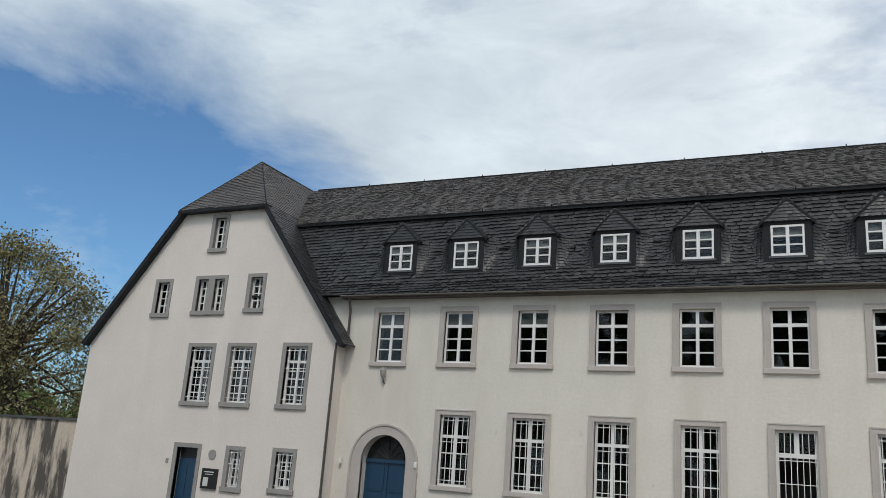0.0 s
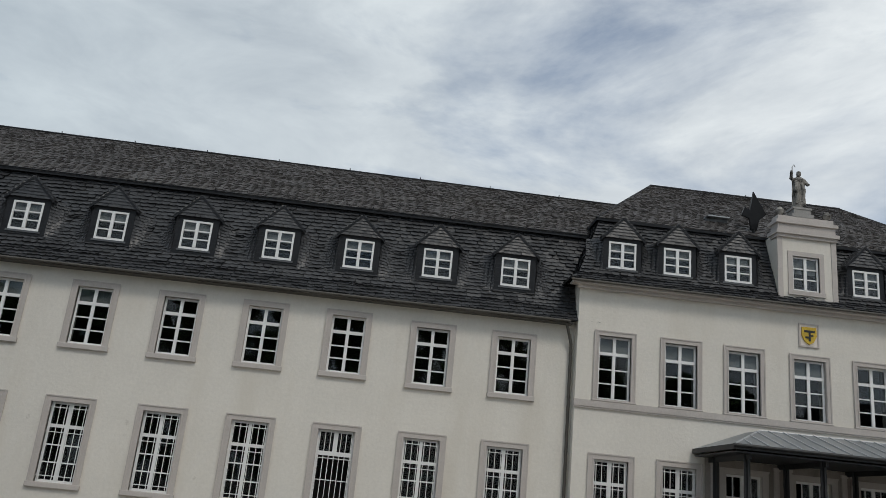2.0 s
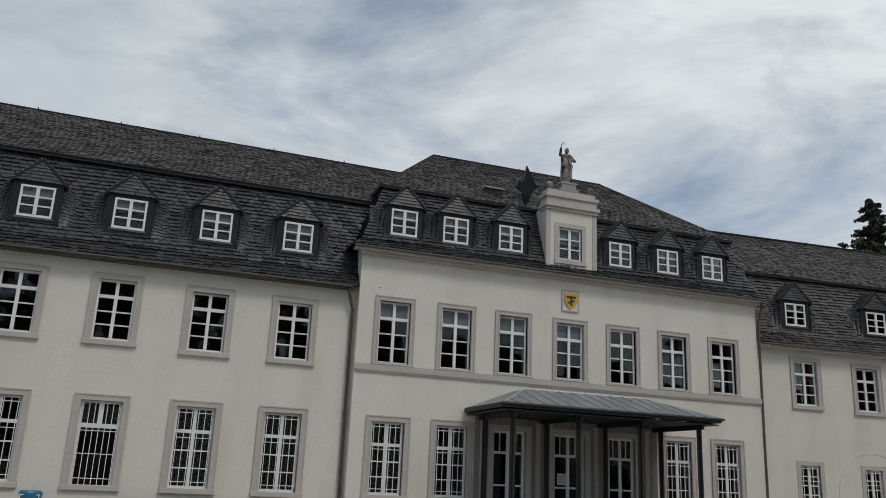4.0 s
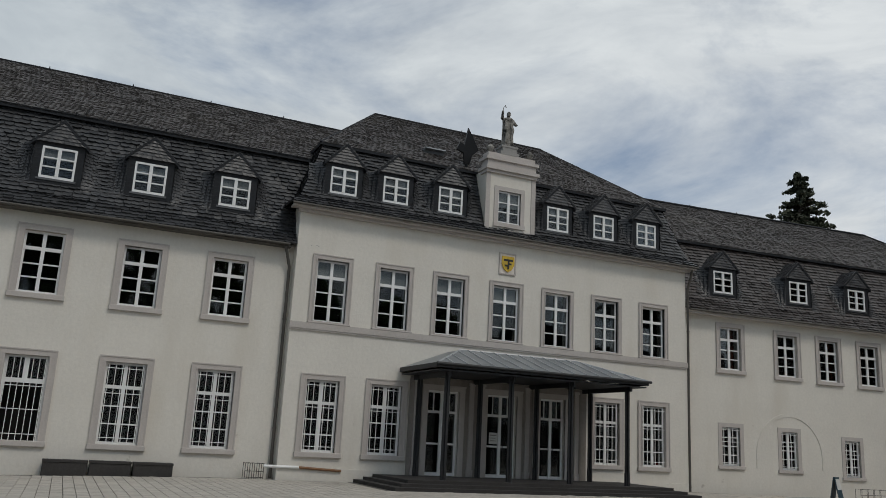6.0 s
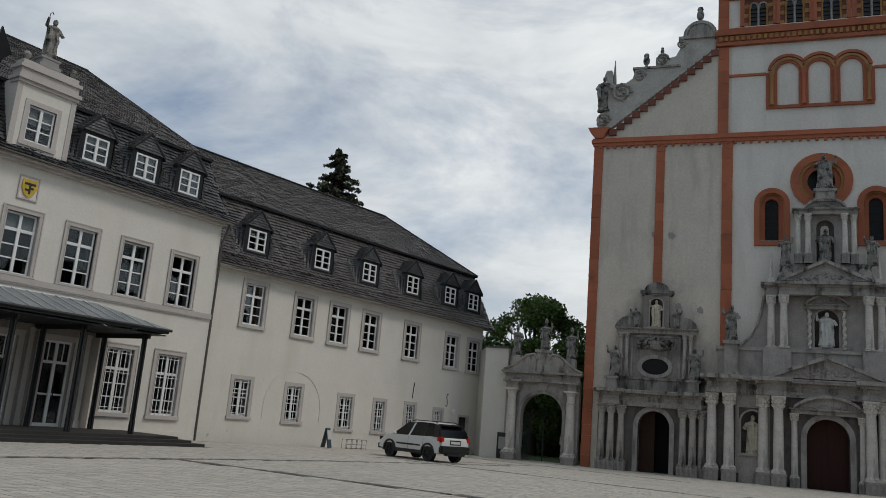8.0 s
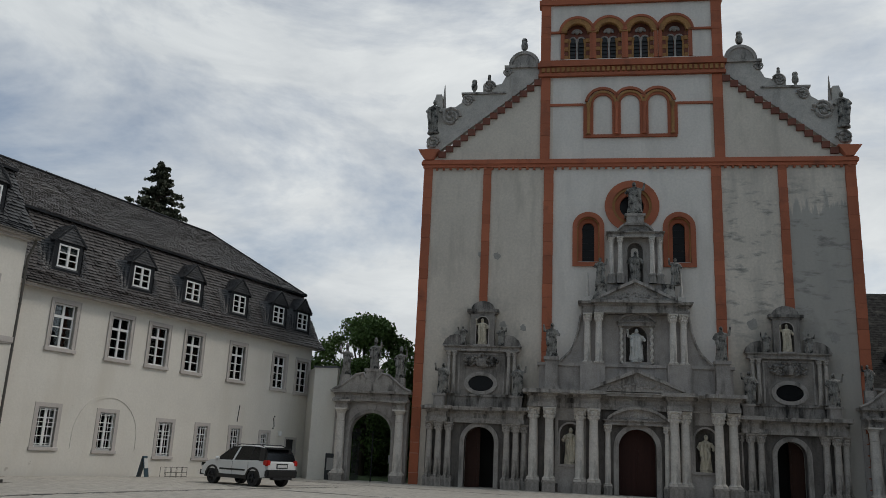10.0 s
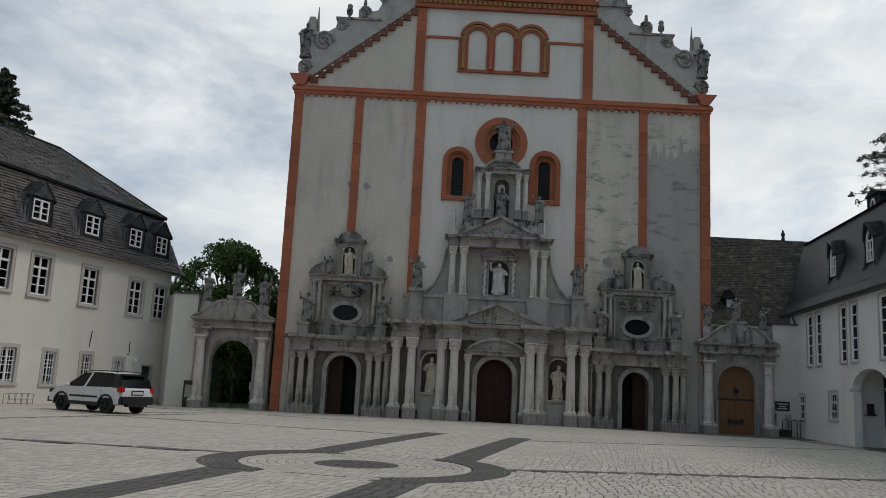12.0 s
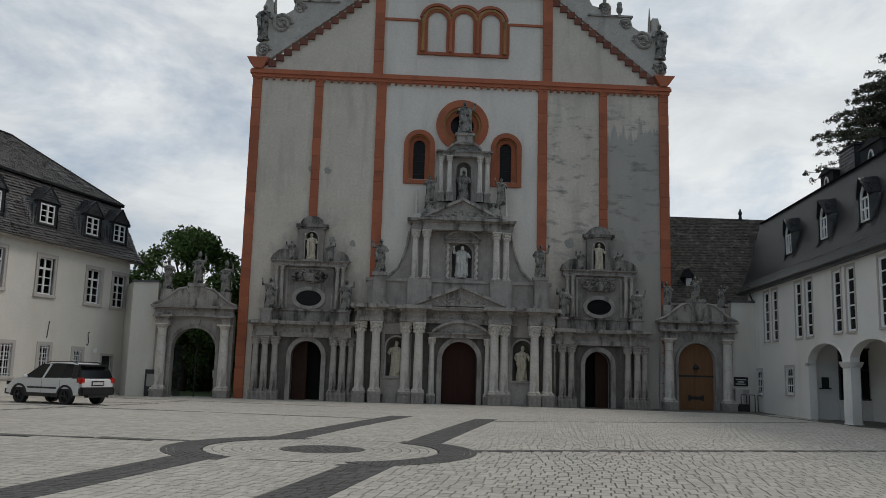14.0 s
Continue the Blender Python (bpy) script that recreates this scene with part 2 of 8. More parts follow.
LEAF = mat("green_leaves", (0.085, 0.145, 0.032), 0.7, 0.4, 0.5, 3, 0.0, rand=0.8, island=True)
LEAF_SPRING = mat("olive_spring_leaves", (0.20, 0.185, 0.085), 0.75, 0.35, 0.5, 3, 0.0, rand=0.8, island=True)
NEEDLE = mat("dark_needles", (0.062, 0.068, 0.040), 0.8, 0.35, 0.5, 3, 0.0, rand=0.8, island=True)
BARK = mat("bark", (0.075, 0.06, 0.045), 0.95, 0.3, 2, 12, 0.5, grain=(4, 4, 1))
CAR_WHITE = mat("white_car_paint", (0.72, 0.72, 0.71), 0.22, 0.03, 1, 8, 0.0)
RUBBER = mat("black_rubber", (0.018, 0.018, 0.019), 0.8, 0.15, 4, 20, 0.1)
STONE_SOOTY = mat("soot_crusted_stone", (0.27, 0.246, 0.223), 0.93, 0.42, 1.6, 14, 0.8, spec=0.2, stain=(0.035, 0.032, 0.029), stain_scale=2.2, stain_at=(0.44, 0.64), streak=True)
STONE_MID = mat("mid_grey_stone", (0.335, 0.306, 0.28), 0.92, 0.33, 1.6, 14, 0.6, spec=0.2, stain=(0.08, 0.074, 0.066), stain_scale=2.0, stain_at=(0.50, 0.74), streak=True)
# dark rooms behind windows are put into this opaque near-black
DARK_PANE = mat("opaque_near_black", (0.010, 0.010, 0.011), 0.25, 0.2, 3, 12, 0.1, spec=0.15)
CAR_GLASS = mat("tinted_car_glass", (0.008, 0.009, 0.010), 0.08, 0.05, 2, 8, 0.0, spec=0.28)
LAMP_RED = mat("red_lamp_lens", (0.45, 0.015, 0.01), 0.2, 0.05, 2, 8, 0.0)
RIM = mat("dark_wheel_rim", (0.035, 0.035, 0.037), 0.45, 0.1, 2, 8, 0.0, metal=0.4)
SIGN_BLUE = mat("blue_sign_board", (0.02, 0.055, 0.08), 0.5, 0.1, 2, 8, 0.0)
CONCRETE = mat("stained_concrete", (0.58, 0.50, 0.41), 0.95, 0.14, 0.5, 8, 0.4, stain=(0.10, 0.09, 0.08), stain_scale=1.1, stain_at=(0.47, 0.57), streak=True)
LIGHTGREY = mat("pale_lettering", (0.62, 0.62, 0.60), 0.6, 0.05, 2, 8, 0.0)
FLAKED = mat("flaked_plaster_edge", (0.33, 0.31, 0.28), 0.95, 0.2, 3, 16, 0.5)


def overlay(m, colour, mask):
    """Lays a second colour over a surface where mask(nodes, links, object coordinates) says."""
    nt = m.node_tree
    n, l = nt.nodes.new, nt.links.new
    b = nt.nodes["Principled BSDF"]
    old = b.inputs["Base Color"].links[0].from_socket
    mx = n("ShaderNodeMix")
    mx.data_type = "RGBA"
    mx.inputs[7].default_value = (*colour, 1)
    l(mask(n, l, n("ShaderNodeTexCoord").outputs["Object"]), mx.inputs[0])
    l(old, mx.inputs[6])
    l(mx.outputs[2], b.inputs["Base Color"])


def noise_at(n, l, co, scale, stretch, detail=7):
    mp, nz = n("ShaderNodeMapping"), n("ShaderNodeTexNoise")
    mp.inputs["Scale"].default_value = stretch
    l(co, mp.inputs[0])
    nz.inputs["Scale"].default_value, nz.inputs["Detail"].default_value = scale, detail
    nz.inputs["Roughness"].default_value = 0.62
    l(mp.outputs[0], nz.inputs["Vector"])
    return nz.outputs[0]


def calc(n, l, op, a, b, c=None):
    k = n("ShaderNodeMath")
    k.operation = op
    for i, v in enumerate((a, b, c)):
        if v is None:
            continue
        if isinstance(v, (int, float)):
            k.inputs[i].default_value = v
        else:
            l(v, k.inputs[i])
    return k.outputs[0]


def ramped(n, l, v, a, b, top=1.0):
    r = n("ShaderNodeMapRange")
    r.inputs[1].default_value, r.inputs[2].default_value, r.inputs[4].default_value = a, b, top
    l(v, r.inputs[0])
    return r.outputs[0]


def cement_patch(n, l, co):
    """Grey render with a ragged upper edge on the outer bay."""
    q = n("ShaderNodeSeparateXYZ")
    l(co, q.inputs[0])
    edge = calc(n, l, "MULTIPLY_ADD", noise_at(n, l, co, 1.0, (2.6, 1.0, 0.35)), 5.5, q.outputs[2])
    return calc(n, l, "MULTIPLY", ramped(n, l, edge, 19.7, 19.3, 0.72), ramped(n, l, q.outputs[0], 22.2, 22.3))


def smudges(n, l, co):
    """Dark wind-blown smudges in lying strokes."""
    q = n("ShaderNodeSeparateXYZ")
    l(co, q.inputs[0])
    f = ramped(n, l, noise_at(n, l, co, 0.85, (0.7, 1.0, 2.1), 8), 0.535, 0.66, 0.9)
    lim = calc(n, l, "MULTIPLY", ramped(n, l, q.outputs[2], 19.0, 17.3), ramped(n, l, q.outputs[2], 7.5, 10.0))
    return calc(n, l, "MULTIPLY", f, lim)


def soot_runs(at_u):
    def mask(n, l, co):
        """Soot washed over the plaster round a side portal."""
        q = n("ShaderNodeSeparateXYZ")
        l(co, q.inputs[0])
        a = calc(n, l, "MULTIPLY", calc(n, l, "SUBTRACT", q.outputs[0], at_u), 1 / 2.75)
        b = calc(n, l, "MULTIPLY", calc(n, l, "SUBTRACT", q.outputs[2], 6.2), 1 / 4.6)
        d = calc(n, l, "SQRT", calc(n, l, "ADD", calc(n, l, "MULTIPLY", a, a), calc(n, l, "MULTIPLY", b, b)), 0.0)
        d = calc(n, l, "MULTIPLY_ADD", noise_at(n, l, co, 1.1, (1, 1, 0.8)), 1.1, d)
        return ramped(n, l, d, 1.62, 1.30, 0.42)
    return mask




def scuffs(n, l, co):
    """Sparse scratches and damp marks on the lower storey."""
    q = n("ShaderNodeSeparateXYZ")
    l(co, q.inputs[0])
    f = ramped(n, l, noise_at(n, l, co, 1.5, (1.0, 1.0, 0.8), 11), 0.655, 0.70, 0.6)
    return calc(n, l, "MULTIPLY", f, ramped(n, l, q.outputs[2], 4.6, 2.2))


overlay(PLASTER, (0.40, 0.36, 0.30), scuffs)
overlay(CHURCH_PATCHY, (0.335, 0.318, 0.29), cement_patch)
overlay(CHURCH_PATCHY, (0.20, 0.188, 0.17), smudges)
overlay(CHURCH_PATCHY, (0.17, 0.158, 0.142), soot_runs(21.75))
overlay(CHURCH, (0.17, 0.158, 0.142), soot_runs(4.5))

# ---- building blocks ----


def frame_of(name, ox, oy, deg, label, category, kind="", z=0.0):
    """An Empty at the foot of a facade: x along it, y into the building, z up."""
    ob = new(name)
    ob.matrix_basis = pose(ox, oy, z, 0, 0, deg)
    return tagged(ob, label, category, kind=kind)


def link(name, me, parent=None, m=None, label=""):
    ob = new(name, me)
    if parent is not None:
        ob.parent = parent
    if m is not None:
        ob.matrix_basis = m
    return tagged(ob, label)


def mesh_of(name, bm, material, smooth=False):
    me = bpy.data.meshes.new(name)
    bmesh.ops.recalc_face_normals(bm, faces=bm.faces)
    if smooth:
        for f in bm.faces:
            f.smooth = True
    bm.to_mesh(me)
    bm.free()
    me.materials.append(material)
    if smooth:
        me.set_sharp_from_angle(angle=radians(35))
    return me


def part(name, bm, material, parent=None, label="", m=None, smooth=False):
    return link(name, mesh_of(name, bm, material, smooth), parent, m, label)


def box(bm, a, b):
    """An axis-aligned block between two corners."""
    (x0, y0, z0), (x1, y1, z1) = a, b
    v = [bm.verts.new(p) for p in ((x0, y0, z0), (x1, y0, z0), (x1, y1, z0), (x0, y1, z0), (x0, y0, z1), (x1, y0, z1), (x1, y1, z1), (x0, y1, z1))]
    for f in ((0, 3, 2, 1), (4, 5, 6, 7), (0, 1, 5, 4), (1, 2, 6, 5), (2, 3, 7, 6), (3, 0, 4, 7)):
        bm.faces.new([v[i] for i in f])
    return v


def boxes(*pairs):
    bm = bmesh.new()
    for a, b in pairs:
        box(bm, a, b)
    return bm


def prism(bm, outline, y0, y1):
    """An outline of (x, z) pushed from depth y0 to y1."""
    n = len(outline)
    f = [bm.verts.new((x, y0, z)) for x, z in outline]
    b = [bm.verts.new((x, y1, z)) for x, z in outline]
    bm.faces.new(f)
    bm.faces.new(b[::-1])
    for i in range(n):
        bm.faces.new((f[i], f[(i + 1) % n], b[(i + 1) % n], b[i]))


def lathe(bm, profile, at=(0, 0, 0), seg=12, sx=1.0, sy=1.0, turn=0.0, fold=0.0, folds=7):
    """A turned body from (radius, height) pairs; fold ripples it like cloth."""
    rings = []
    for r, z in profile:
        ring = []
        for i in range(seg):
            a = 2 * math.pi * i / seg
            k = r * (1 + fold * math.sin(folds * a + 2.1 * z) * (1 if z > 0.02 else 0.6))
            x, y = k * sx * math.cos(a), k * sy * math.sin(a)
            ring.append(bm.verts.new((at[0] + x * math.cos(turn) - y * math.sin(turn), at[1] + x * math.sin(turn) + y * math.cos(turn), at[2] + z)))
        rings.append(ring)
    for p, q in zip(rings, rings[1:]):
        for i in range(seg):
            bm.faces.new((p[i], p[(i + 1) % seg], q[(i + 1) % seg], q[i]))
    bm.faces.new(rings[0][::-1])
    bm.faces.new(rings[-1])


def tube(bm, points, r, seg=8):
    """A round bar along points; r is one radius or one for each point."""
    pts = [Vector(p) for p in points]
    rs = r if isinstance(r, (list, tuple)) else [r] * len(pts)
    rings = []
    for i, p in enumerate(pts):
        d = (pts[min(i + 1, len(pts) - 1)] - pts[max(i - 1, 0)]).normalized()
        side = d.cross(Vector((0, 0, 1)) if abs(d.z) < 0.9 else Vector((1, 0, 0))).normalized()
        up = side.cross(d)
        rings.append([bm.verts.new(p + rs[i] * (math.cos(2 * math.pi * k / seg) * side + math.sin(2 * math.pi * k / seg) * up)) for k in range(seg)])
    for p, q in zip(rings, rings[1:]):
        for i in range(seg):
            bm.faces.new((p[i], p[(i + 1) % seg], q[(i + 1) % seg], q[i]))
    bm.faces.new(rings[0][::-1])
    bm.faces.new(rings[-1])


def ball(bm, at, r, sx=1, sy=1, sz=1, seg=10):
    prof = [(max(0.02, math.sin(math.pi * i / 6)) * r, -math.cos(math.pi * i / 6) * r * sz) for i in range(7)]
    lathe(bm, prof, at, seg, sx, sy)


def arc(cx, cz, r, a0, a1, n=14, rz=None):
    rz = r if rz is None else rz
    return [(cx + r * math.cos(radians(a0 + (a1 - a0) * i / n)), cz + rz * math.sin(radians(a0 + (a1 - a0) * i / n))) for i in range(n + 1)]


def arch_line(u0, u1, z0, spring, n=16):
    """Foot, round head and foot of an arched opening, from left to right."""
    r = (u1 - u0) / 2
    return [(u0, z0)] + arc((u0 + u1) / 2, spring, r, 180, 0, n) + [(u1, z0)]


def band(bm, inner, outer, y0, y1):
    """A solid ring segment between two lines with as many points."""
    q = []
    for line in (inner, outer):
        q.append([bm.verts.new((x, y0, z)) for x, z in line])
        q.append([bm.verts.new((x, y1, z)) for x, z in line])
    a, b, c, d = q
    for i in range(len(inner) - 1):
        bm.faces.new((a[i], a[i + 1], c[i + 1], c[i]))
        bm.faces.new((b[i], d[i], d[i + 1], b[i + 1]))
        bm.faces.new((a[i], b[i], b[i + 1], a[i + 1]))
        bm.faces.new((c[i], c[i + 1], d[i + 1], d[i]))
    for i in (0, -1):
        bm.faces.new((a[i], b[i], d[i], c[i]))


def wall(u0, u1, z0, z1, thick, holes, arches=()):
    """A wall slab with rectangular holes (u0, u1, z0, z1) and round-headed ones (u0, u1, z0, spring)."""
    bm = bmesh.new()
    cut = [tuple(round(x, 4) for x in h) for h in holes] + [(q[0], q[1], q[2], q[3] + (q[4] if len(q) > 4 else (q[1] - q[0]) / 2)) for q in arches]
    us = sorted({round(x, 4) for x in (u0, u1, *(x for h in cut for x in h[:2]))})
    zs = sorted({round(x, 4) for x in (z0, z1, *(x for h in cut for x in h[2:]))})
    vs = {}

    def vert(u, y, z):
        k = (round(u, 4), y, round(z, 4))
        if k not in vs:
            vs[k] = bm.verts.new((u, y, z))
        return vs[k]

    for y in (0.0, thick):
        for a, b in zip(us, us[1:]):
            for c, d in zip(zs, zs[1:]):
                m, n = (a + b) / 2, (c + d) / 2
                if not any(h[0] < m < h[1] and h[2] < n < h[3] for h in cut):
                    bm.faces.new((vert(a, y, c), vert(b, y, c), vert(b, y, d), vert(a, y, d)))
    edge = [e for e in bm.edges if len(e.link_faces) == 1 and all(v.co.y == 0.0 for v in e.verts)]
    for e in edge:
        p, q = e.verts
        bm.faces.new((p, q, vert(q.co.x, thick, q.co.z), vert(p.co.x, thick, p.co.z)))
    for a, b, c, s, *rise in arches:
        r = rise[0] if rise else (b - a) / 2
        for lo, hi, corner in ((180, 90, a), (0, 90, b)):
            line = arc((a + b) / 2, s, (b - a) / 2, lo, hi, 8, r)
            f = [bm.verts.new((x, 0, z)) for x, z in line] + [bm.verts.new((corner, 0, s + r))]
            k = [bm.verts.new((x, thick, z)) for x, z in line] + [bm.verts.new((corner, thick, s + r))]
            for i in range(8):
                bm.faces.new((f[i], f[i + 1], f[9]))
                bm.faces.new((k[i], k[9], k[i + 1]))
                bm.faces.new((f[i], k[i], k[i + 1], f[i + 1]))
    return bm


def slates(name, facets, material, parent, size=(0.22, 0.16), lift=0.03, label="", rise=0.10, point=0.13):
    """Lapped scale-shaped slates in slightly rising courses on flat facets (bottom left, bottom right, top left, top right), joined."""
    rnd = random.Random(7)
    V, Fc = [], []
    for bl, br, tl, tr in facets:
        bl, br, tl, tr = (np.array(p, float) for p in (bl, br, tl, tr))
        up = (tl + tr) / 2 - (bl + br) / 2
        n = np.cross(br - bl + tr - tl, up)
        n /= np.linalg.norm(n)
        rows = max(1, round(np.linalg.norm(up) / size[1]))
        full = max(np.linalg.norm(br - bl), np.linalg.norm(tr - tl))
        ramp = full * rise / size[1]

        def spot(a, v):
            p, q = bl + (tl - bl) * v, br + (tr - br) * v
            return p + (q - p) * a

        for j in range(-int(ramp) - 1, rows + 1):
            cnt = max(1, round(full / size[0]))
            off = rnd.random()
            for i in range(-1, cnt + 1):
                a = (i + off + rnd.uniform(-0.1, 0.1)) / cnt
                v = (j + ramp * a) / rows
                if v < -0.6 / rows or v > 1 - 0.3 / rows:
                    continue
                wide = np.linalg.norm(spot(1, v) - spot(0, v))
                b = a + full / max(wide, 0.2) / cnt
                if b - a > 1.2 or a > 0.995 or b < 0.005:
                    continue
                a0, b0 = max(0.0, a), min(1.0, b)
                lo, hi = max(v, 0.0), min(1.0, v + 1.25 / rows)
                h = lift * rnd.uniform(0.6, 1.45)
                m = a0 + (b0 - a0) * 0.62
                tip = max(lo - point / rows, 0.0 - 0.02)
                c0, cm, c1 = spot(a0, lo + 0.02 / rows) + n * h, spot(m, tip) + n * h, spot(b0, lo + 0.12 / rows) + n * h
                d0, d1 = spot(a0, hi) + n * 0.003, spot(b0, hi) + n * 0.003
                k = len(V)
                V += [c0, cm, c1, d1, d0, c0 - n * h * 0.9, cm - n * h * 0.9, c1 - n * h * 0.9]
                Fc += [(k, k + 1, k + 2, k + 3, k + 4), (k + 5, k + 6, k + 1, k), (k + 6, k + 7, k + 2, k + 1)]
    me = bpy.data.meshes.new(name)
    me.from_pydata([tuple(v) for v in V], [], Fc)
    me.materials.append(material)
    return tagged(link(name, me, parent, None, label), kind="stuff")


def sheet(bm, *pts):
    bm.faces.new([bm.verts.new(p) for p in pts])


PANES = {}


def pane_mesh(w, h):
    k = (round(w, 3), round(h, 3))
    if k not in PANES:
        PANES[k] = mesh_of("pane", boxes(((-w / 2, -0.004, -h / 2), (w / 2, 0.004, h / 2))), PANE)
    return PANES[k]


WINDOWS = {}


def casement(w, h, transom, rows, bars=0.045):
    """White frame of a two-leaf window: a top light in two, then rows of panes. Returns the frame mesh and the panes (x, z, w, h)."""
    key = (round(w, 3), round(h, 3), round(transom, 3), rows)
    if key in WINDOWS:
        return WINDOWS[key]
    bm = bmesh.new()
    e, mid = (0.07, 0.055) if w > 0.8 else (0.05, 0.03)
    box(bm, (0, 0, 0), (e, 0.07, h))
    box(bm, (w - e, 0, 0), (w, 0.07, h))
    box(bm, (e, 0, 0), (w - e, 0.07, e * 1.2))
    box(bm, (e, 0, h - e), (w - e, 0.07, h))
    box(bm, (w / 2 - mid, -0.015, e * 1.2), (w / 2 + mid, 0.065, h - e))
    lights = []
    top = h - e
    if transom:
        zt = h - transom
        box(bm, (e, -0.025, zt - 0.06), (w / 2 - mid, 0.06, zt + 0.05))
        box(bm, (w / 2 + mid, -0.025, zt - 0.06), (w - e, 0.06, zt + 0.05))
        for a, b in ((e, w / 2 - mid), (w / 2 + mid, w - e)):
            lights.append(((a + b) / 2, (zt + 0.05 + top) / 2, b - a, top - zt - 0.05))
        top = zt - 0.06
    low = e * 1.2
    step = (top - low) / rows
    for a, b in ((e, w / 2 - mid), (w / 2 + mid, w - e)):
        for i in range(rows):
            z = low + i * step
            if i:
                box(bm, (a, 0.005, z - bars / 2), (b, 0.055, z + bars / 2))
            lights.append(((a + b) / 2, z + step / 2, b - a, step))
    WINDOWS[key] = (mesh_of("window_frame", bm, WHITE), lights)
    return WINDOWS[key]


GRILLES = {}


def grille_mesh(w, h, n=6, rails=(0.08, 0.62, 0.93)):
    k = (round(w, 3), round(h, 3), n)
    if k not in GRILLES:
        bm = bmesh.new()
        for i in range(n):
            x = w * (i + 0.5) / n
            box(bm, (x - 0.011, -0.011, 0), (x + 0.011, 0.011, h))
        for r in rails:
            box(bm, (0, -0.016, h * r - 0.012), (w, 0.004, h * r + 0.012))
        GRILLES[k] = mesh_of("grille", bm, WHITE)
    return GRILLES[k]


SURS = {}


def ring(bm, outer, inner, y0, y1):
    """A closed frame between two rectangles (x0, z0, x1, z1)."""
    def corners(r):
        return [(r[0], r[1]), (r[2], r[1]), (r[2], r[3]), (r[0], r[3]), (r[0], r[1])]
    band(bm, corners(inner), corners(outer), y0, y1)
    bmesh.ops.remove_doubles(bm, verts=bm.verts, dist=0.0005)


def surround_mesh(W, H, l, r, b, t, proud, material):
    k = (round(W, 2), round(H, 2), round(l, 2), round(b, 2), round(t, 2), material.name)
    if k not in SURS:
        bm = bmesh.new()
        ring(bm, (0, b * 0.4, W, H), (l, b, W - r, H - t), -proud, 0.13)
        one = mesh_of("window", bm, material)
        bm = bmesh.new()
        ring(bm, (-0.01, b * 0.4, W + 0.01, H + 0.01), (0.035, b * 0.4 + 0.03, W - 0.035, H - 0.03), -proud - 0.022, -proud + 0.01)
        ring(bm, (l - 0.055, b * 0.4 + 0.06, W - r + 0.055, H - t + 0.055), (l - 0.012, b + 0.004, W - r + 0.012, H - t + 0.012), -proud - 0.02, -proud + 0.01)
        rim = mesh_of("moulding", bm, material)
        bm = boxes(((-0.04, -proud - 0.06, 0), (W + 0.04, 0.11, b - 0.004)))
        bmesh.ops.bevel(bm, geom=bm.edges[:], offset=0.012, segments=1, affect="EDGES")
        SURS[k] = (one, rim, mesh_of("window_sill", bm, material))
    return SURS[k]


def window(parent, u, z, W, H, l=0.21, r=0.21, b=0.17, t=0.2, transom=0.56, rows=3, grille=0, material=None, proud=0.05, set_in=0.10, pane_backing=0.0, moulding=True, label="", sash=True):
    """A window part: stone surround with its sill, frame, panes and perhaps a grille under it. u, z: the surround's lower left corner."""
    one, rim, sill = surround_mesh(W, H, l, r, b, t, proud, material or SURROUND)
    ob = link("window", one, parent, pose(u, 0, z), label)
    link("window_sill", sill, ob)
    if moulding:
        link("moulding", rim, ob)
    w, h = W - l - r, H - b - t
    fr, lights = casement(w, h, transom, rows)
    if not sash:
        for i in range(7):
            x = l + w * (i + 0.5) / 7
            link("bar", mesh_of("bar", boxes(((x - 0.011, 0.05, b), (x + 0.011, 0.07, H - t))), WHITE), ob)
        zt = h - transom
        bm = boxes(((0, 0, 0), (0.07, 0.07, h)), ((w - 0.07, 0, 0), (w, 0.07, h)), ((0.07, 0, h - 0.07), (w - 0.07, 0.07, h)),
                   ((0.07, -0.015, zt - 0.07), (w - 0.07, 0.07, zt + 0.07)), ((w / 2 - 0.075, 0, zt + 0.07), (w / 2 + 0.075, 0.065, h - 0.07)))
        link("window_frame", mesh_of("window_frame", bm, WHITE), ob, pose(l, set_in, b))
        for x, zz, pw, ph in lights[:2]:
            link("pane", pane_mesh(pw, ph), ob, pose(l + x, set_in + 0.04, b + zz)).visible_shadow = False
        for z in (zt - 0.16, zt * 0.52, 0.2):
            link("rail", mesh_of("rail", boxes(((l, 0.045, b + z - 0.012), (l + w, 0.049, b + z + 0.012))), WHITE), ob)
        return ob
    link("window_frame", fr, ob, pose(l, set_in, b))
    for x, zz, pw, ph in lights:
        link("pane", pane_mesh(pw, ph), ob, pose(l + x, set_in + 0.04, b + zz)).visible_shadow = False
    if grille:
        link("grille", grille_mesh(w, h, grille), ob, pose(l, 0.03, b), "white iron bars")
    # pale sheet behind the top panes puts their sky reflection in
    if pane_backing:
        link("pane_backing", mesh_of("pane_backing", boxes(((0.04, 0, h * (1 - pane_backing)), (w - 0.04, 0.01, h - 0.04))), PALE_BACKING), ob, pose(l, set_in + 0.09, b))
    return ob


def hole(u, z, W, H, l=0.21, r=0.21, b=0.17, t=0.2):
    return (u + l, u + W - r, z + b, z + H - t)


DORMERS = {}
HUNG = {}


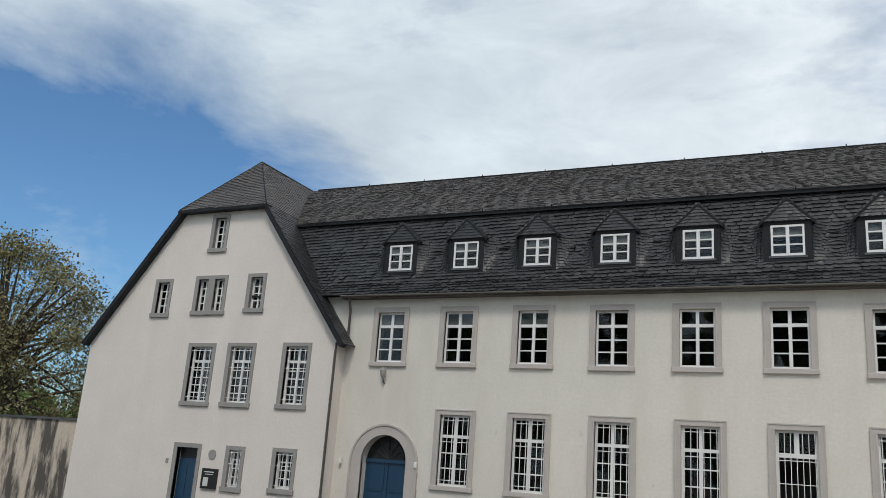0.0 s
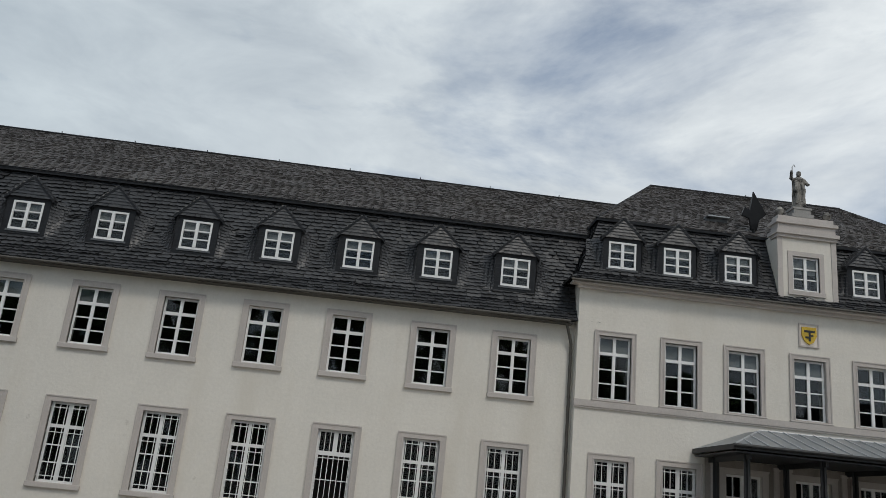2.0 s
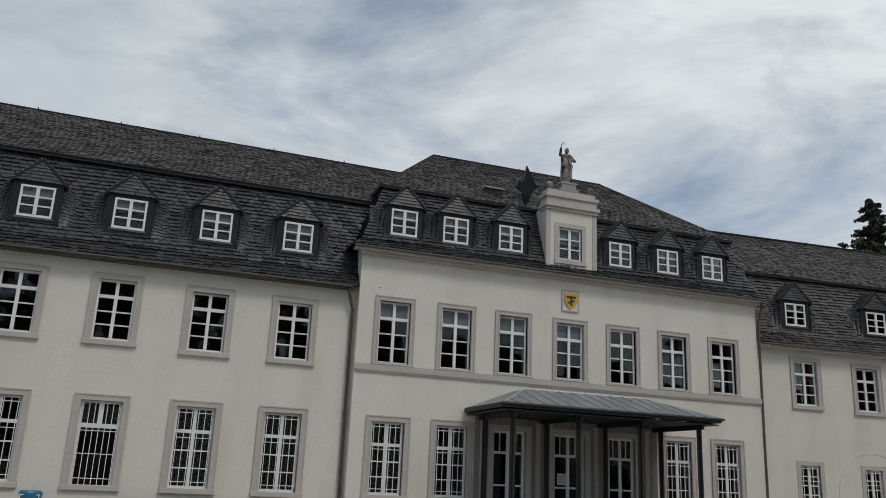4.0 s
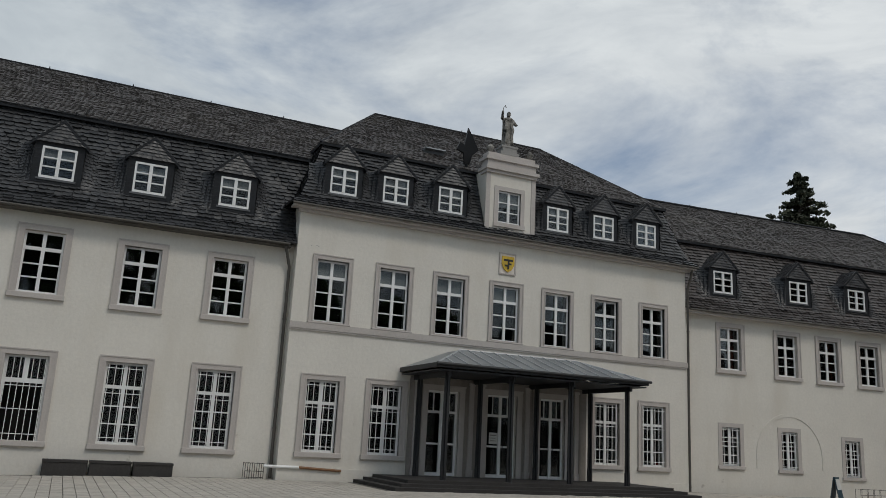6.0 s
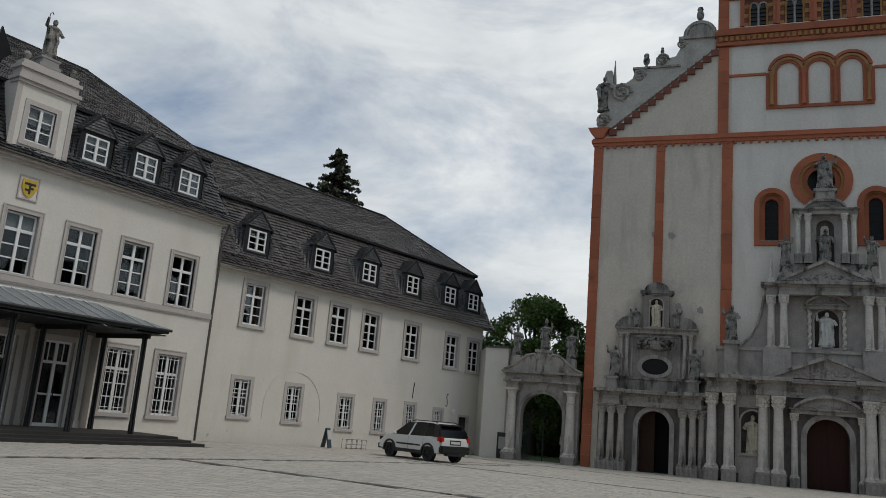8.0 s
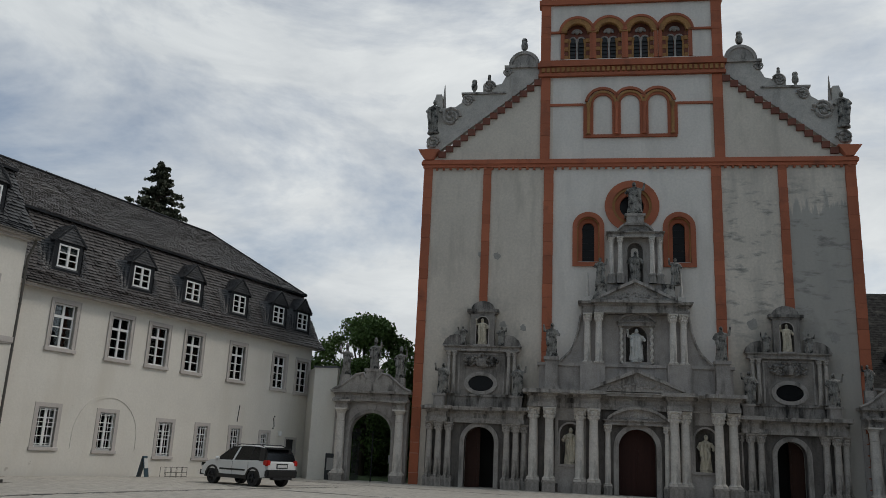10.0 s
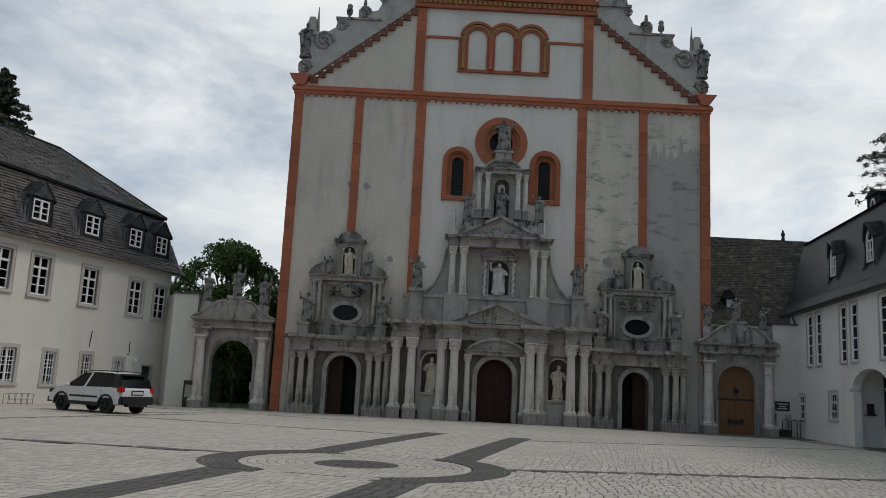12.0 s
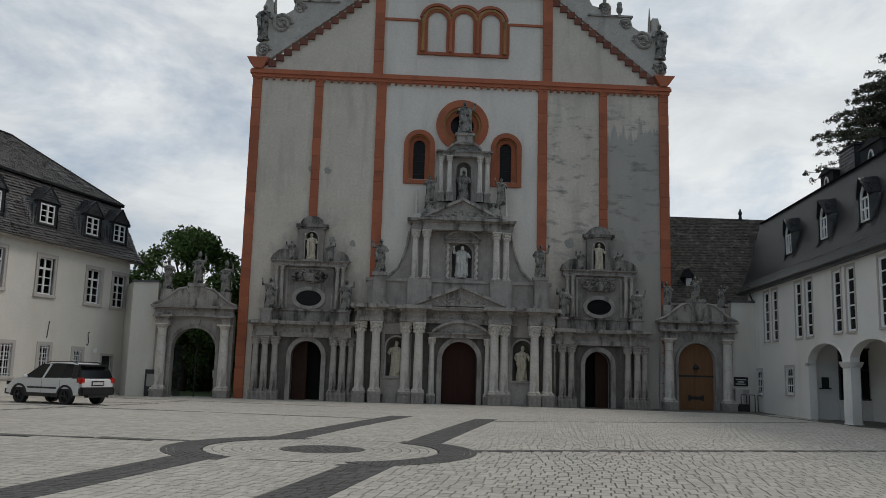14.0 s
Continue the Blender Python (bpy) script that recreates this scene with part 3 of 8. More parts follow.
def cheek_sweeps(w, k, e, base=0.12, slope=0.40, out=0.58):
    """Hollow flanks that carry the slates from a dormer's front edges out on to the roof slope, as flat strips."""
    quads = []

    def on(s, f, zz):
        y = (base + slope * zz) * (1 - (1 - f) ** 2.2)
        x = (-k if s < 0 else w + k) + s * out * f * (1.15 - 0.25 * (zz + 0.3) / (e + 0.3))
        return (x, y - 0.01, zz)

    for s in (-1, 1):
        cuts = (0.0, 0.22, 0.46, 0.72, 1.0)
        for p, q in zip(cuts, cuts[1:]):
            a, b = (q, p) if s < 0 else (p, q)
            quads.append((on(s, a, -0.30), on(s, b, -0.30), on(s, a, e + 0.02), on(s, b, e + 0.02)))
    return quads


def dormer(parent, u, z, w=1.18, h=1.1, face=0.1, back=1.7, transom=0.0, rows=3, cheek=0.23, material=None):
    """A slate-hung dormer with a pointed roof. u, z: the window's lower left corner; face: depth of its front."""
    key = (round(w, 2), round(h, 2), round(back, 2))
    if key not in DORMERS:
        k, e = cheek, h + 0.16
        bm = bmesh.new()
        box(bm, (-k, 0, -0.17), (0, back, e))
        box(bm, (w, 0, -0.17), (w + k, back, e))
        box(bm, (0, 0, -0.17), (w, back, 0))
        box(bm, (0, 0, h), (w, back, e))
        for bl, br, tl, tr in cheek_sweeps(w, k, e):
            sheet(bm, bl, br, tr, tl)
        body = mesh_of("dormer", bm, SLATE_SHEET)
        rb = bmesh.new()
        ov, m = 0.11, w / 2
        peak = e + 0.80
        for s in (-1, 1):
            x = m + s * (m + k + ov)
            top = [(x, -0.12, e - 0.06), (m, -0.12, peak), (m, back, peak), (x, back, e - 0.06)]
            a = [rb.verts.new(p) for p in top]
            b = [rb.verts.new((p[0], p[1], p[2] - 0.10)) for p in top]
            rb.faces.new(a)
            rb.faces.new(b[::-1])
            for i in range(4):
                rb.faces.new((a[i], a[(i + 1) % 4], b[(i + 1) % 4], b[i]))
        roof = mesh_of("dormer_roof", rb, SLATE_SHEET)
        gb = bmesh.new()
        prism(gb, [(-k - 0.03, e - 0.02), (w + k + 0.03, e - 0.02), (m, peak - 0.08)], -0.07, 0.3)
        gable = mesh_of("dormer_gable", gb, SLATE_SHEET)
        lb = bmesh.new()
        box(lb, (-0.07, -0.03, -0.07), (w + 0.07, 0.05, 0.0))
        DORMERS[key] = (body, roof, gable, mesh_of("lead_apron", lb, LEAD))
    body, roof, gable, apron = DORMERS[key]
    f = HUNG.setdefault(parent.name, [])
    k, e, m = cheek, h + 0.16, w / 2
    peak, ov = e + 0.80, 0.11

    def at_(x, y, zz):
        return (u + x, face + y, z + zz)

    f.append((at_(-k - 0.03, -0.075, e - 0.02), at_(w + k + 0.03, -0.075, e - 0.02), at_(m - 0.03, -0.075, peak - 0.1), at_(m + 0.03, -0.075, peak - 0.1)))
    f.append((at_(-k - ov, -0.12, e - 0.06), at_(m, -0.12, peak), at_(-k - ov, back, e - 0.06), at_(m, back, peak)))
    f.append((at_(m, -0.12, peak), at_(w + k + ov, -0.12, e - 0.06), at_(m, back, peak), at_(w + k + ov, back, e - 0.06)))
    for quad in cheek_sweeps(w, k, e):
        f.append(tuple(at_(*p) for p in quad))
    ob = link("dormer", body, parent, pose(u, face, z))
    link("dormer_roof", roof, ob)
    link("dormer_gable", gable, ob)
    link("lead_apron", apron, ob)
    fr, lights = casement(w, h, transom, rows)
    link("window_frame", fr, ob, pose(0, -0.02, 0))
    for x, zz, pw, ph in lights:
        link("pane", pane_mesh(pw, ph), ob, pose(x, 0.03, zz)).visible_shadow = False
    # pale sheet behind the upper panes
    link("pane_backing", mesh_of("pane_backing", boxes(((0.05, 0, h * 0.62), (w - 0.05, 0.01, h - 0.05))), PALE_BACKING), ob, pose(0, 0.09, 0))
    return ob


def downpipe(parent, pts, r=0.055):
    bm = bmesh.new()
    tube(bm, pts, r, 10)
    for a, b in zip(pts, pts[1:]):
        if abs(a[2] - b[2]) > 1.5:
            for i in range(1, int(abs(a[2] - b[2]) / 1.9) + 1):
                f = i * 1.9 / abs(a[2] - b[2])
                c = [a[k] + (b[k] - a[k]) * f for k in range(3)]
                tube(bm, [(c[0], c[1], c[2] - 0.025), (c[0], c[1], c[2] + 0.025)], r + 0.014, 10)
    return part("downpipe", bm, PIPE, parent, "zinc downpipe", smooth=True)


def gutter(parent, u0, u1, y, z, y1=None, z1=None):
    bm = bmesh.new()
    y1, z1 = y if y1 is None else y1, z if z1 is None else z1
    tube(bm, [(u0, y, z), ((u0 + u1) / 2, (y + y1) / 2, (z + z1) / 2), (u1, y1, z1)], 0.045, 10)
    return part("gutter", bm, PIPE, parent, smooth=True)

# ---- the abbey wings ----
AX = -29.09
wing = frame_of("abbey_wing", AX, 0, 90, "long white plastered abbey wing under a dark slate mansard roof", "building")
block = frame_of("entrance_block", AX + 0.5, 0, 90, "white plastered central block with seven windows and hipped slate roof", "building")
gabled = frame_of("gabled_house", AX + 0.6, 0, 90, "pale plastered gabled house with half-hipped slate roof", "building")
side_wing = frame_of("side_wing", -29.125, 24.6, math.degrees(math.atan2(1, 0.0741)), "white plastered side wing with dormers next to the gate", "building")


def mansard(parent, profile, top, u0, u1, back, name_low="roof_lower", name_up="roof_upper"):
    """Straight mansard roof: a curved lower slope given by (depth, height), then a flat upper slope to the ridge (depth, height)."""
    low = []
    for (d0, z0), (d1, z1) in zip(profile, profile[1:]):
        low.append(((u0, d0, z0), (u1, d0, z0), (u0, d1, z1), (u1, d1, z1)))
    bd, bz = profile[-1]
    up = [((u0, bd - 0.2, bz + 0.02), (u1, bd - 0.2, bz + 0.02), (u0, top[0], top[1]), (u1, top[0], top[1]))]
    return low, up


def roof_base(parent, low, up, extra=(), material=None):
    bm = bmesh.new()
    for bl, br, tl, tr in low:
        sheet(bm, bl, br, tr, tl) if tl != tr else sheet(bm, bl, br, tr)
    for f in extra:
        sheet(bm, *f)
    part("roof_lower", bm, SLATE_SHEET, parent)
    bm = bmesh.new()
    for bl, br, tl, tr in up:
        pts = (bl, br, tr, tl) if tl != tr else (bl, br, tr)
        sheet(bm, *pts)
        e = [(bl[0], bl[1], bl[2] - 0.1), (br[0], br[1], br[2] - 0.1)]
        sheet(bm, bl, br, e[1], e[0])
    part("roof_upper", bm, SLATE_SHEET, parent)
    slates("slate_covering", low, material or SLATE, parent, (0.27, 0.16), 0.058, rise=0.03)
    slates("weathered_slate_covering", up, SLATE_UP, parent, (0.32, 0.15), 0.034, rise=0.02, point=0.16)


def ridge_cap(parent, pts, r=0.07):
    bm = bmesh.new()
    tube(bm, pts, r, 8)
    n = max(2, int((Vector(pts[-1]) - Vector(pts[0])).length / 3.0))
    a, b = Vector(pts[0]), Vector(pts[-1])
    for i in range(1, n):
        p = a + (b - a) * i / n
        tube(bm, [p, p + Vector((0, -0.05, 0.10))], 0.022, 5)
    part("ridge_cap", bm, SLATE_SHEET, parent)


# long wing
A_U = [(-17.14, 5.34), (-14.11, 5.34), (-11.04, 5.34), (-8.04, 5.31), (-5.08, 5.32), (-2.12, 5.32), (0.92, 5.22), (3.86, 5.21)]
A_G = [-14.02, -11.06, -8.0, -5.03, -2.08, 0.86, 3.76]
holes = [hole(u, z, 1.62, 2.40) for u, z in A_U] + [hole(u, 0.74, 1.68, 2.98) for u in A_G]
part("wall", wall(-19.6, 7.0, -0.9, 8.25, 0.45, holes, [(-17.14, -15.14, -0.9, 1.65)]), PLASTER, wing)
for i, (u, z) in enumerate(A_U):
    window(wing, u, z, 1.62, 2.40, pane_backing=0.25 if i < 3 else 0.0)
for u in A_G:
    window(wing, u, 0.74, 1.68, 2.98, transom=0.78, rows=3, grille=6, label="barred window in a grey stone surround", sash=u != -2.08)
A_PROFILE = [(-0.45, 8.2), (-0.05, 8.72), (0.55, 10.2), (1.15, 11.92)]
low, up = mansard(wing, A_PROFILE, (5.5, 15.32), -25.0, 10.4, 11)
up = [(*up[0][:2], (-25.0, 5.5, 15.36), (10.4, 5.5, 15.14))]
roof_base(wing, low, up, [((-25, 5.5, 15.36), (10.4, 5.5, 15.14), (10.4, 11, 8.2), (-25, 11, 8.2))])
ridge_cap(wing, [(-24.6, 5.5, 15.38), (10.3, 5.5, 15.16)], 0.045)
ridge_cap(wing, [(-22, 0.93, 11.97), (8, 0.93, 11.97)], 0.022)
part("eaves_board", boxes(((-18.6, -0.40, 8.10), (6.7, 0.0, 8.16))), PIPE, wing)
gutter(wing, -18.6, 6.6, -0.5, 8.17)
for u in (-16.8, -13.83, -10.82, -7.8, -4.82, -1.88, 1.03, 3.95):
    dormer(wing, u + 0.06, 9.335, 1.07, 1.09, 0.08)
# black lining added close behind the windows to keep them dark
part("dark_room_lining", boxes(((-19.6, 1.3, -0.9), (7.0, 1.4, 8.2)), ((-19.6, 0.46, -0.5), (7.0, 1.3, -0.3)), ((-19.6, 10.8, -0.9), (7.0, 11.0, 8.2)), ((-19.6, 0.45, 4.4), (7, 1.3, 4.6)), ((-19.6, 0.45, 8.2), (7, 11, 8.3))), DARKROOM, wing)


def arched_door(parent):
    bm = bmesh.new()
    band(bm, arch_line(-17.14, -15.14, -0.9, 1.65), arch_line(-17.66, -14.62, -0.9, 1.55), -0.05, 0.1)
    band(bm, arch_line(-17.58, -14.70, -0.9, 1.56), arch_line(-17.66, -14.62, -0.9, 1.55), -0.09, -0.05)
    ob = part("door", bm, SURROUND, parent, "dark blue arched double door in a stone surround")
    leaf = bmesh.new()
    prism(leaf, [(-17.14, -0.9), (-15.14, -0.9), (-15.14, 1.6), (-17.14, 1.6)], 0.40, 0.46)
    for x0 in (-17.08, -16.1):
        for z0, z1 in ((-0.6, 0.35), (0.5, 1.45)):
            box(leaf, (x0 + 0.1, 0.375, z0), (x0 + 0.8, 0.4, z1))
    box(leaf, (-16.17, 0.36, -0.9), (-16.11, 0.4, 1.6))
    part("door_leaf", leaf, BLUE, ob)
    part("transom", boxes(((-17.14, 0.34, 1.58), (-15.14, 0.46, 1.72))), BLUE, ob)
    fan = bmesh.new()
    prism(fan, arc(-16.14, 1.72, 0.99, 180, 0, 16), 0.42, 0.44)
    part("fanlight", fan, BLACK, ob)
    bars = bmesh.new()
    for a in range(30, 180, 30):
        tube(bars, [(-16.14, 0.40, 1.72), (-16.14 + 0.97 * math.cos(radians(a)), 0.40, 1.72 + 0.95 * math.sin(radians(a)))], 0.018, 6)
    for r in (0.4, 0.7):
        tube(bars, [(x, 0.40, z) for x, z in arc(-16.14, 1.72, r, 180, 0, 12)], 0.014, 6)
    part("fanlight_bar", bars, IRON, ob)


arched_door(wing)
downpipe(wing, [(-18.2, -0.42, 8.1), (-18.22, -0.2, 7.6), (-18.25, -0.16, 6.5), (-18.40, -0.72, 6.15), (-18.42, -0.72, 5.8), (-18.42, -0.72, -0.5)])
downpipe(wing, [(6.45, -0.42, 8.1), (6.55, -0.3, 7.9), (6.72, -0.14, 7.4), (6.74, -0.12, 0.02)])


def wall_lamp(u, z):
    ob = frame_of("wall_lamp", AX, u, 90, "small iron lantern on a wall bracket", "lamp", z=z)
    bm = bmesh.new()
    tube(bm, [(0, 0, -0.35), (0, -0.12, -0.3), (0, -0.22, -0.05), (0, -0.2, 0.05)], 0.025, 6)
    part("bracket", bm, IRON, ob)
    bm = bmesh.new()
    lathe(bm, [(0.07, -0.12), (0.12, 0.0), (0.13, 0.16), (0.05, 0.24), (0.02, 0.3)], (0, -0.2, 0), 8)
    part("lantern", bm, SURROUND_DARK, ob)


wall_lamp(-16.4, 5.0)
for u, z in ((-18.05, 1.55), (-14.68, 1.6)):
    ob = frame_of("spotlight", AX, u, 90, "small white spotlight on the plaster wall", "lamp", z=z)
    bm = boxes(((-0.05, -0.16, -0.12), (0.05, -0.02, 0.1)), ((-0.03, -0.02, -0.05), (0.03, 0, 0.05)))
    bmesh.ops.bevel(bm, geom=bm.edges[:], offset=0.012, segments=1, affect="EDGES")
    part("housing", bm, WHITE, ob)
ob = frame_of("intercom_plate", AX, -14.7, 90, "grey metal bell plate beside the arched door", "sign", z=0.55)
part("plate", boxes(((-0.1, -0.03, -0.14), (0.1, 0, 0.14))), SURROUND_DARK, ob)
part("button", boxes(((-0.03, -0.045, -0.03), (0.03, -0.03, 0.03))), LIGHTGREY, ob)
ob = frame_of("number_plate", AX, -14.68, 90, "small grey number plate on the wall", "sign", z=1.2)
part("plate", boxes(((-0.09, -0.015, -0.1), (0.09, 0, 0.1))), SURROUND, ob)
part("lettering", boxes(((-0.06, -0.02, -0.06), (-0.01, -0.015, 0.06)), ((0.02, -0.02, -0.06), (0.05, -0.015, 0.06))), SURROUND_DARK, ob)

# central block
C_U = [(7.48, 2.52), (9.90, 2.51), (12.24, 2.49), (14.69, 2.45), (17.08, 2.44), (19.49, 2.43), (21.94, 2.40)]
C_G = [7.42, 9.83, 19.5, 21.88]
C_DOORS = [(12.3, 13.6), (14.8, 16.1), (17.15, 18.3)]
sur = dict(l=0.17, r=0.17, b=0.06, t=0.18)
holes = [hole(u, 5.42, 1.52, h, **sur) for u, h in C_U] + [hole(u, 0.78, 1.62, 2.85) for u in C_G] + [(a, b, 0.28, 3.4) for a, b in C_DOORS]
part("wall", wall(6.86, 24.48, -0.2, 9.75, 0.5, holes), PLASTER, block)
for i, (u, h) in enumerate(C_U):
    window(block, u, 5.42, 1.52, h, **sur, transom=0.62, rows=3, pane_backing=0.3 if i < 4 else 0.0)
for u in C_G:
    window(block, u, 0.78, 1.62, 2.85, transom=0.78, rows=3, grille=6, label="barred window in a grey stone surround")
part("string_course", boxes(((6.82, -0.09, 5.2), (24.52, 0.0, 5.42)), ((6.84, -0.06, 5.14), (24.5, 0.0, 5.2))), SURROUND, block)
part("plinth", boxes(((6.84, -0.05, -0.2), (11.3, 0.0, 0.42))), PLASTER, block)
part("plinth", boxes(((19.6, -0.05, -0.2), (24.5, 0.0, 0.32))), PLASTER, block)
lvl = [(-0.42, 9.66, 6.40, 24.90), (-0.05, 10.02, 6.78, 24.62), (0.45, 11.2, 7.25, 24.25), (0.95, 12.5, 7.72, 23.95)]
low = []
for (d0, z0, a0, b0), (d1, z1, a1, b1) in zip(lvl, lvl[1:]):
    low.append(((a0, d0, z0), (b0, d0, z0), (a1, d1, z1), (b1, d1, z1)))
    low.append(((a0, 11 - d0, z0), (a0, d0, z0), (a1, 11 - d1, z1), (a1, d1, z1)))
    low.append(((b0, d0, z0), (b0, 11 - d0, z0), (b1, d1, z1), (b1, 11 - d1, z1)))
p, q = (7.58, 0.78, 12.52), (24.1, 0.78, 12.52)
pb, qb = (7.58, 10.2, 12.52), (24.1, 10.2, 12.52)
r0, r1 = (11.2, 5.5, 16.1), (20.1, 5.5, 16.1)
roof_base(block, low, [(p, q, r0, r1), (pb, p, r0, r0), (q, qb, r1, r1), (qb, pb, r1, r0)])
ridge_cap(block, [r0, r1])
for a, b in ((p, r0), (q, r1), (pb, r0), (qb, r1)):
    bm = bmesh.new()
    tube(bm, [a, b], 0.045, 6)
    part("hip_cap", bm, SLATE_SHEET, block)
part("eaves_board", boxes(((6.5, -0.40, 9.53), (24.8, 0.0, 9.60)), ((6.75, -0.2, 9.42), (24.6, 0.0, 9.53))), SURROUND, block)
gutter(block, 6.45, 24.85, -0.47, 9.62)
for u in (7.86, 9.95, 12.28, 17.25, 19.56, 21.82):
    dormer(block, u + 0.02, 10.33, 1.04, 1.03, 0.02, cheek=0.2)
part("dark_room_lining", boxes(((6.9, 1.5, -0.2), (24.4, 1.6, 9.7)), ((6.9, 0.5, 4.4), (24.4, 1.5, 4.6)), ((6.9, 0.51, 0.0), (24.4, 1.5, 0.25)), ((6.9, 10.6, -0.2), (24.4, 11, 9.7)), ((6.9, 0.5, 9.7), (24.4, 11, 9.8))), DARKROOM, block)
part("side_wall", boxes(((6.86, 0.5, -0.2), (7.1, 11, 9.7)), ((24.2, 0.5, -0.2), (24.48, 11, 9.7))), PLASTER, block)
downpipe(block, [(24.55, -0.40, 9.5), (24.6, -0.25, 9.2), (24.56, -0.07, 8.7), (24.55, -0.05, 4.0), (24.55, -0.05, 0.0)])


def attic_window(parent):
    """Plastered attic front with a cornice, in the middle of the roof."""
    a, b = 14.32, 16.55
    bm = wall(a, b, 9.75, 12.45, 0.3, [(14.86, 15.9, 10.25, 11.6)])
    box(bm, (a, 0.3, 9.75), (a + 0.25, 2.2, 12.45))
    box(bm, (b - 0.25, 0.3, 9.75), (b, 2.2, 12.45))
    ob = part("attic_front", bm, PLASTER, parent, "plastered attic front with a stone cornice", m=pose(0, -0.12, 0))
    part("attic_surround", boxes(((14.68, -0.04, 10.1), (14.86, 0.1, 11.78)), ((15.9, -0.04, 10.1), (16.08, 0.1, 11.78)), ((14.86, -0.04, 11.6), (15.9, 0.1, 11.78)), ((14.66, -0.07, 10.08), (16.1, 0.1, 10.25)),
                                 ((a - 0.04, -0.03, 9.78), (a + 0.16, 0, 12.4)), ((b - 0.16, -0.03, 9.78), (b + 0.04, 0, 12.4))), SURROUND, ob)
    part("cornice", boxes(((a - 0.06, -0.1, 12.3), (b + 0.06, 0.5, 12.42)), ((a - 0.12, -0.18, 12.42), (b + 0.12, 0.6, 12.56)), ((a - 0.02, -0.06, 12.56), (b + 0.02, 0.5, 12.85)), ((a - 0.1, -0.14, 12.85), (b + 0.1, 0.6, 12.98)), ((a + 0.02, -0.02, 12.98), (b - 0.02, 0.5, 13.18))), SURROUND, ob)
    fr, lights = casement(1.04, 1.35, 0.0, 3)
    link("window_frame", fr, ob, pose(14.86, 0.06, 10.25))
    for x, z, w, h in lights:
        link("pane", pane_mesh(w, h), ob, pose(14.86 + x, 0.1, 10.25 + z)).visible_shadow = False
    link("pane_backing", mesh_of("pane_backing", boxes(((0.05, 0, 0.7), (0.99, 0.01, 1.3))), PALE_BACKING), ob, pose(14.86, 0.15, 10.25))
    for x in (14.5, 16.35):
        bm = bmesh.new()
        lathe(bm, [(0.08, 0), (0.06, 0.05), (0.15, 0.14), (0.17, 0.24), (0.08, 0.36)], (x, 0.15, 13.18), 10)
        part("urn", bm, STATUE, ob, smooth=True)


attic_window(block)


def figure(name, place, deg, h, material, label, seed=0, mitre=False, arm=0, staff=False, thin=1.0, group=""):
    """A carved standing figure, kept as one plain draped shape."""
    rnd = random.Random(seed)
    bm = bmesh.new()
    s = h / 1.8 
    t = thin
    lathe(bm, [(0.30, 0.0), (0.30, 0.08), (0.26, 0.10)], (0, 0, 0), 10, 1, 0.9)
    prof = [(0.27, 0.10), (0.25, 0.30), (0.22, 0.55), (0.23, 0.80), (0.21, 1.0), (0.24, 1.22), (0.25, 1.36), (0.15, 1.45), (0.075, 1.48), (0.07, 1.53)]
    lathe(bm, [(r * t, z) for r, z in prof], (0, 0, 0), 24, 1.05, 0.78, rnd.uniform(-0.4, 0.4), 0.15, 7)
    ball(bm, (rnd.uniform(-0.03, 0.03), -0.03, 1.63), 0.115, 0.9, 1.0, 1.2, 10)
    for sgn in (-1, 1):
        lift = (0.55 if arm == sgn else -0.12) + rnd.uniform(-0.08, 0.08)
        p = Vector((sgn * 0.23 * t, 0, 1.36))
        e = p + Vector((sgn * 0.14, -0.08, -0.22 + 0.2 * (arm == sgn)))
        w = e + Vector((-sgn * 0.05 if arm != sgn else sgn * 0.05, -0.17, lift * 0.6))
        tube(bm, [p, e, w], [0.085, 0.075, 0.05], 8)
    # a fold of the cloak hanging from one arm
    side = rnd.choice((-1, 1))
    tube(bm, [(side * 0.2, -0.12, 1.25), (side * 0.22, -0.19, 0.9), (side * 0.16, -0.2, 0.5), (side * 0.2, -0.16, 0.2)], [0.08, 0.1, 0.09, 0.05], 8)
    tube(bm, [(-side * 0.05, -0.17, 1.15), (-side * 0.15, -0.2, 0.8), (-side * 0.05, -0.19, 0.3)], [0.06, 0.07, 0.05], 7)
    if mitre:
        lathe(bm, [(0.11, 0), (0.13, 0.1), (0.07, 0.24), (0.02, 0.3)], (0, -0.02, 1.7), 8, 1, 0.6)
    if staff:
        x = 0.36 if arm >= 0 else -0.36
        tube(bm, [(x, -0.1, 0.1), (x, -0.16, 1.0), (x, -0.18, 1.85), (x + 0.08, -0.18, 1.97), (x + 0.14, -0.18, 1.86)], 0.02, 5)
    for v in bm.verts:
        v.co = v.co * s
    ob = part(name, bm, material, None, "", pose(*place, 0, 0, deg), smooth=True)
    return tagged(ob, label, "statue", group)


def at(fr, u, d, z):
    return (fr.matrix_basis @ Vector((u, d, z)))[:]


ped = frame_of("statue_pedestal", *at(block, 15.33, 0.1, 0)[:2], 90, "stepped stone pedestal on the attic cornice", "pedestal", z=13.18 - 0.0)
bm = boxes(((-0.42, -0.25, 0.0), (0.42, 0.35, 0.14)), ((-0.33, -0.2, 0.14), (0.33, 0.3, 0.34)), ((-0.38, -0.22, 0.34), (0.38, 0.33, 0.42)))
part("block", bm, SURROUND_DARK, ped)
figure("bishop_statue", at(block, 15.33, 0.12, 13.6), 90, 1.62, STATUE, "weathered stone saint with raised hand and crook on the roof", 3, arm=-1, staff=True)

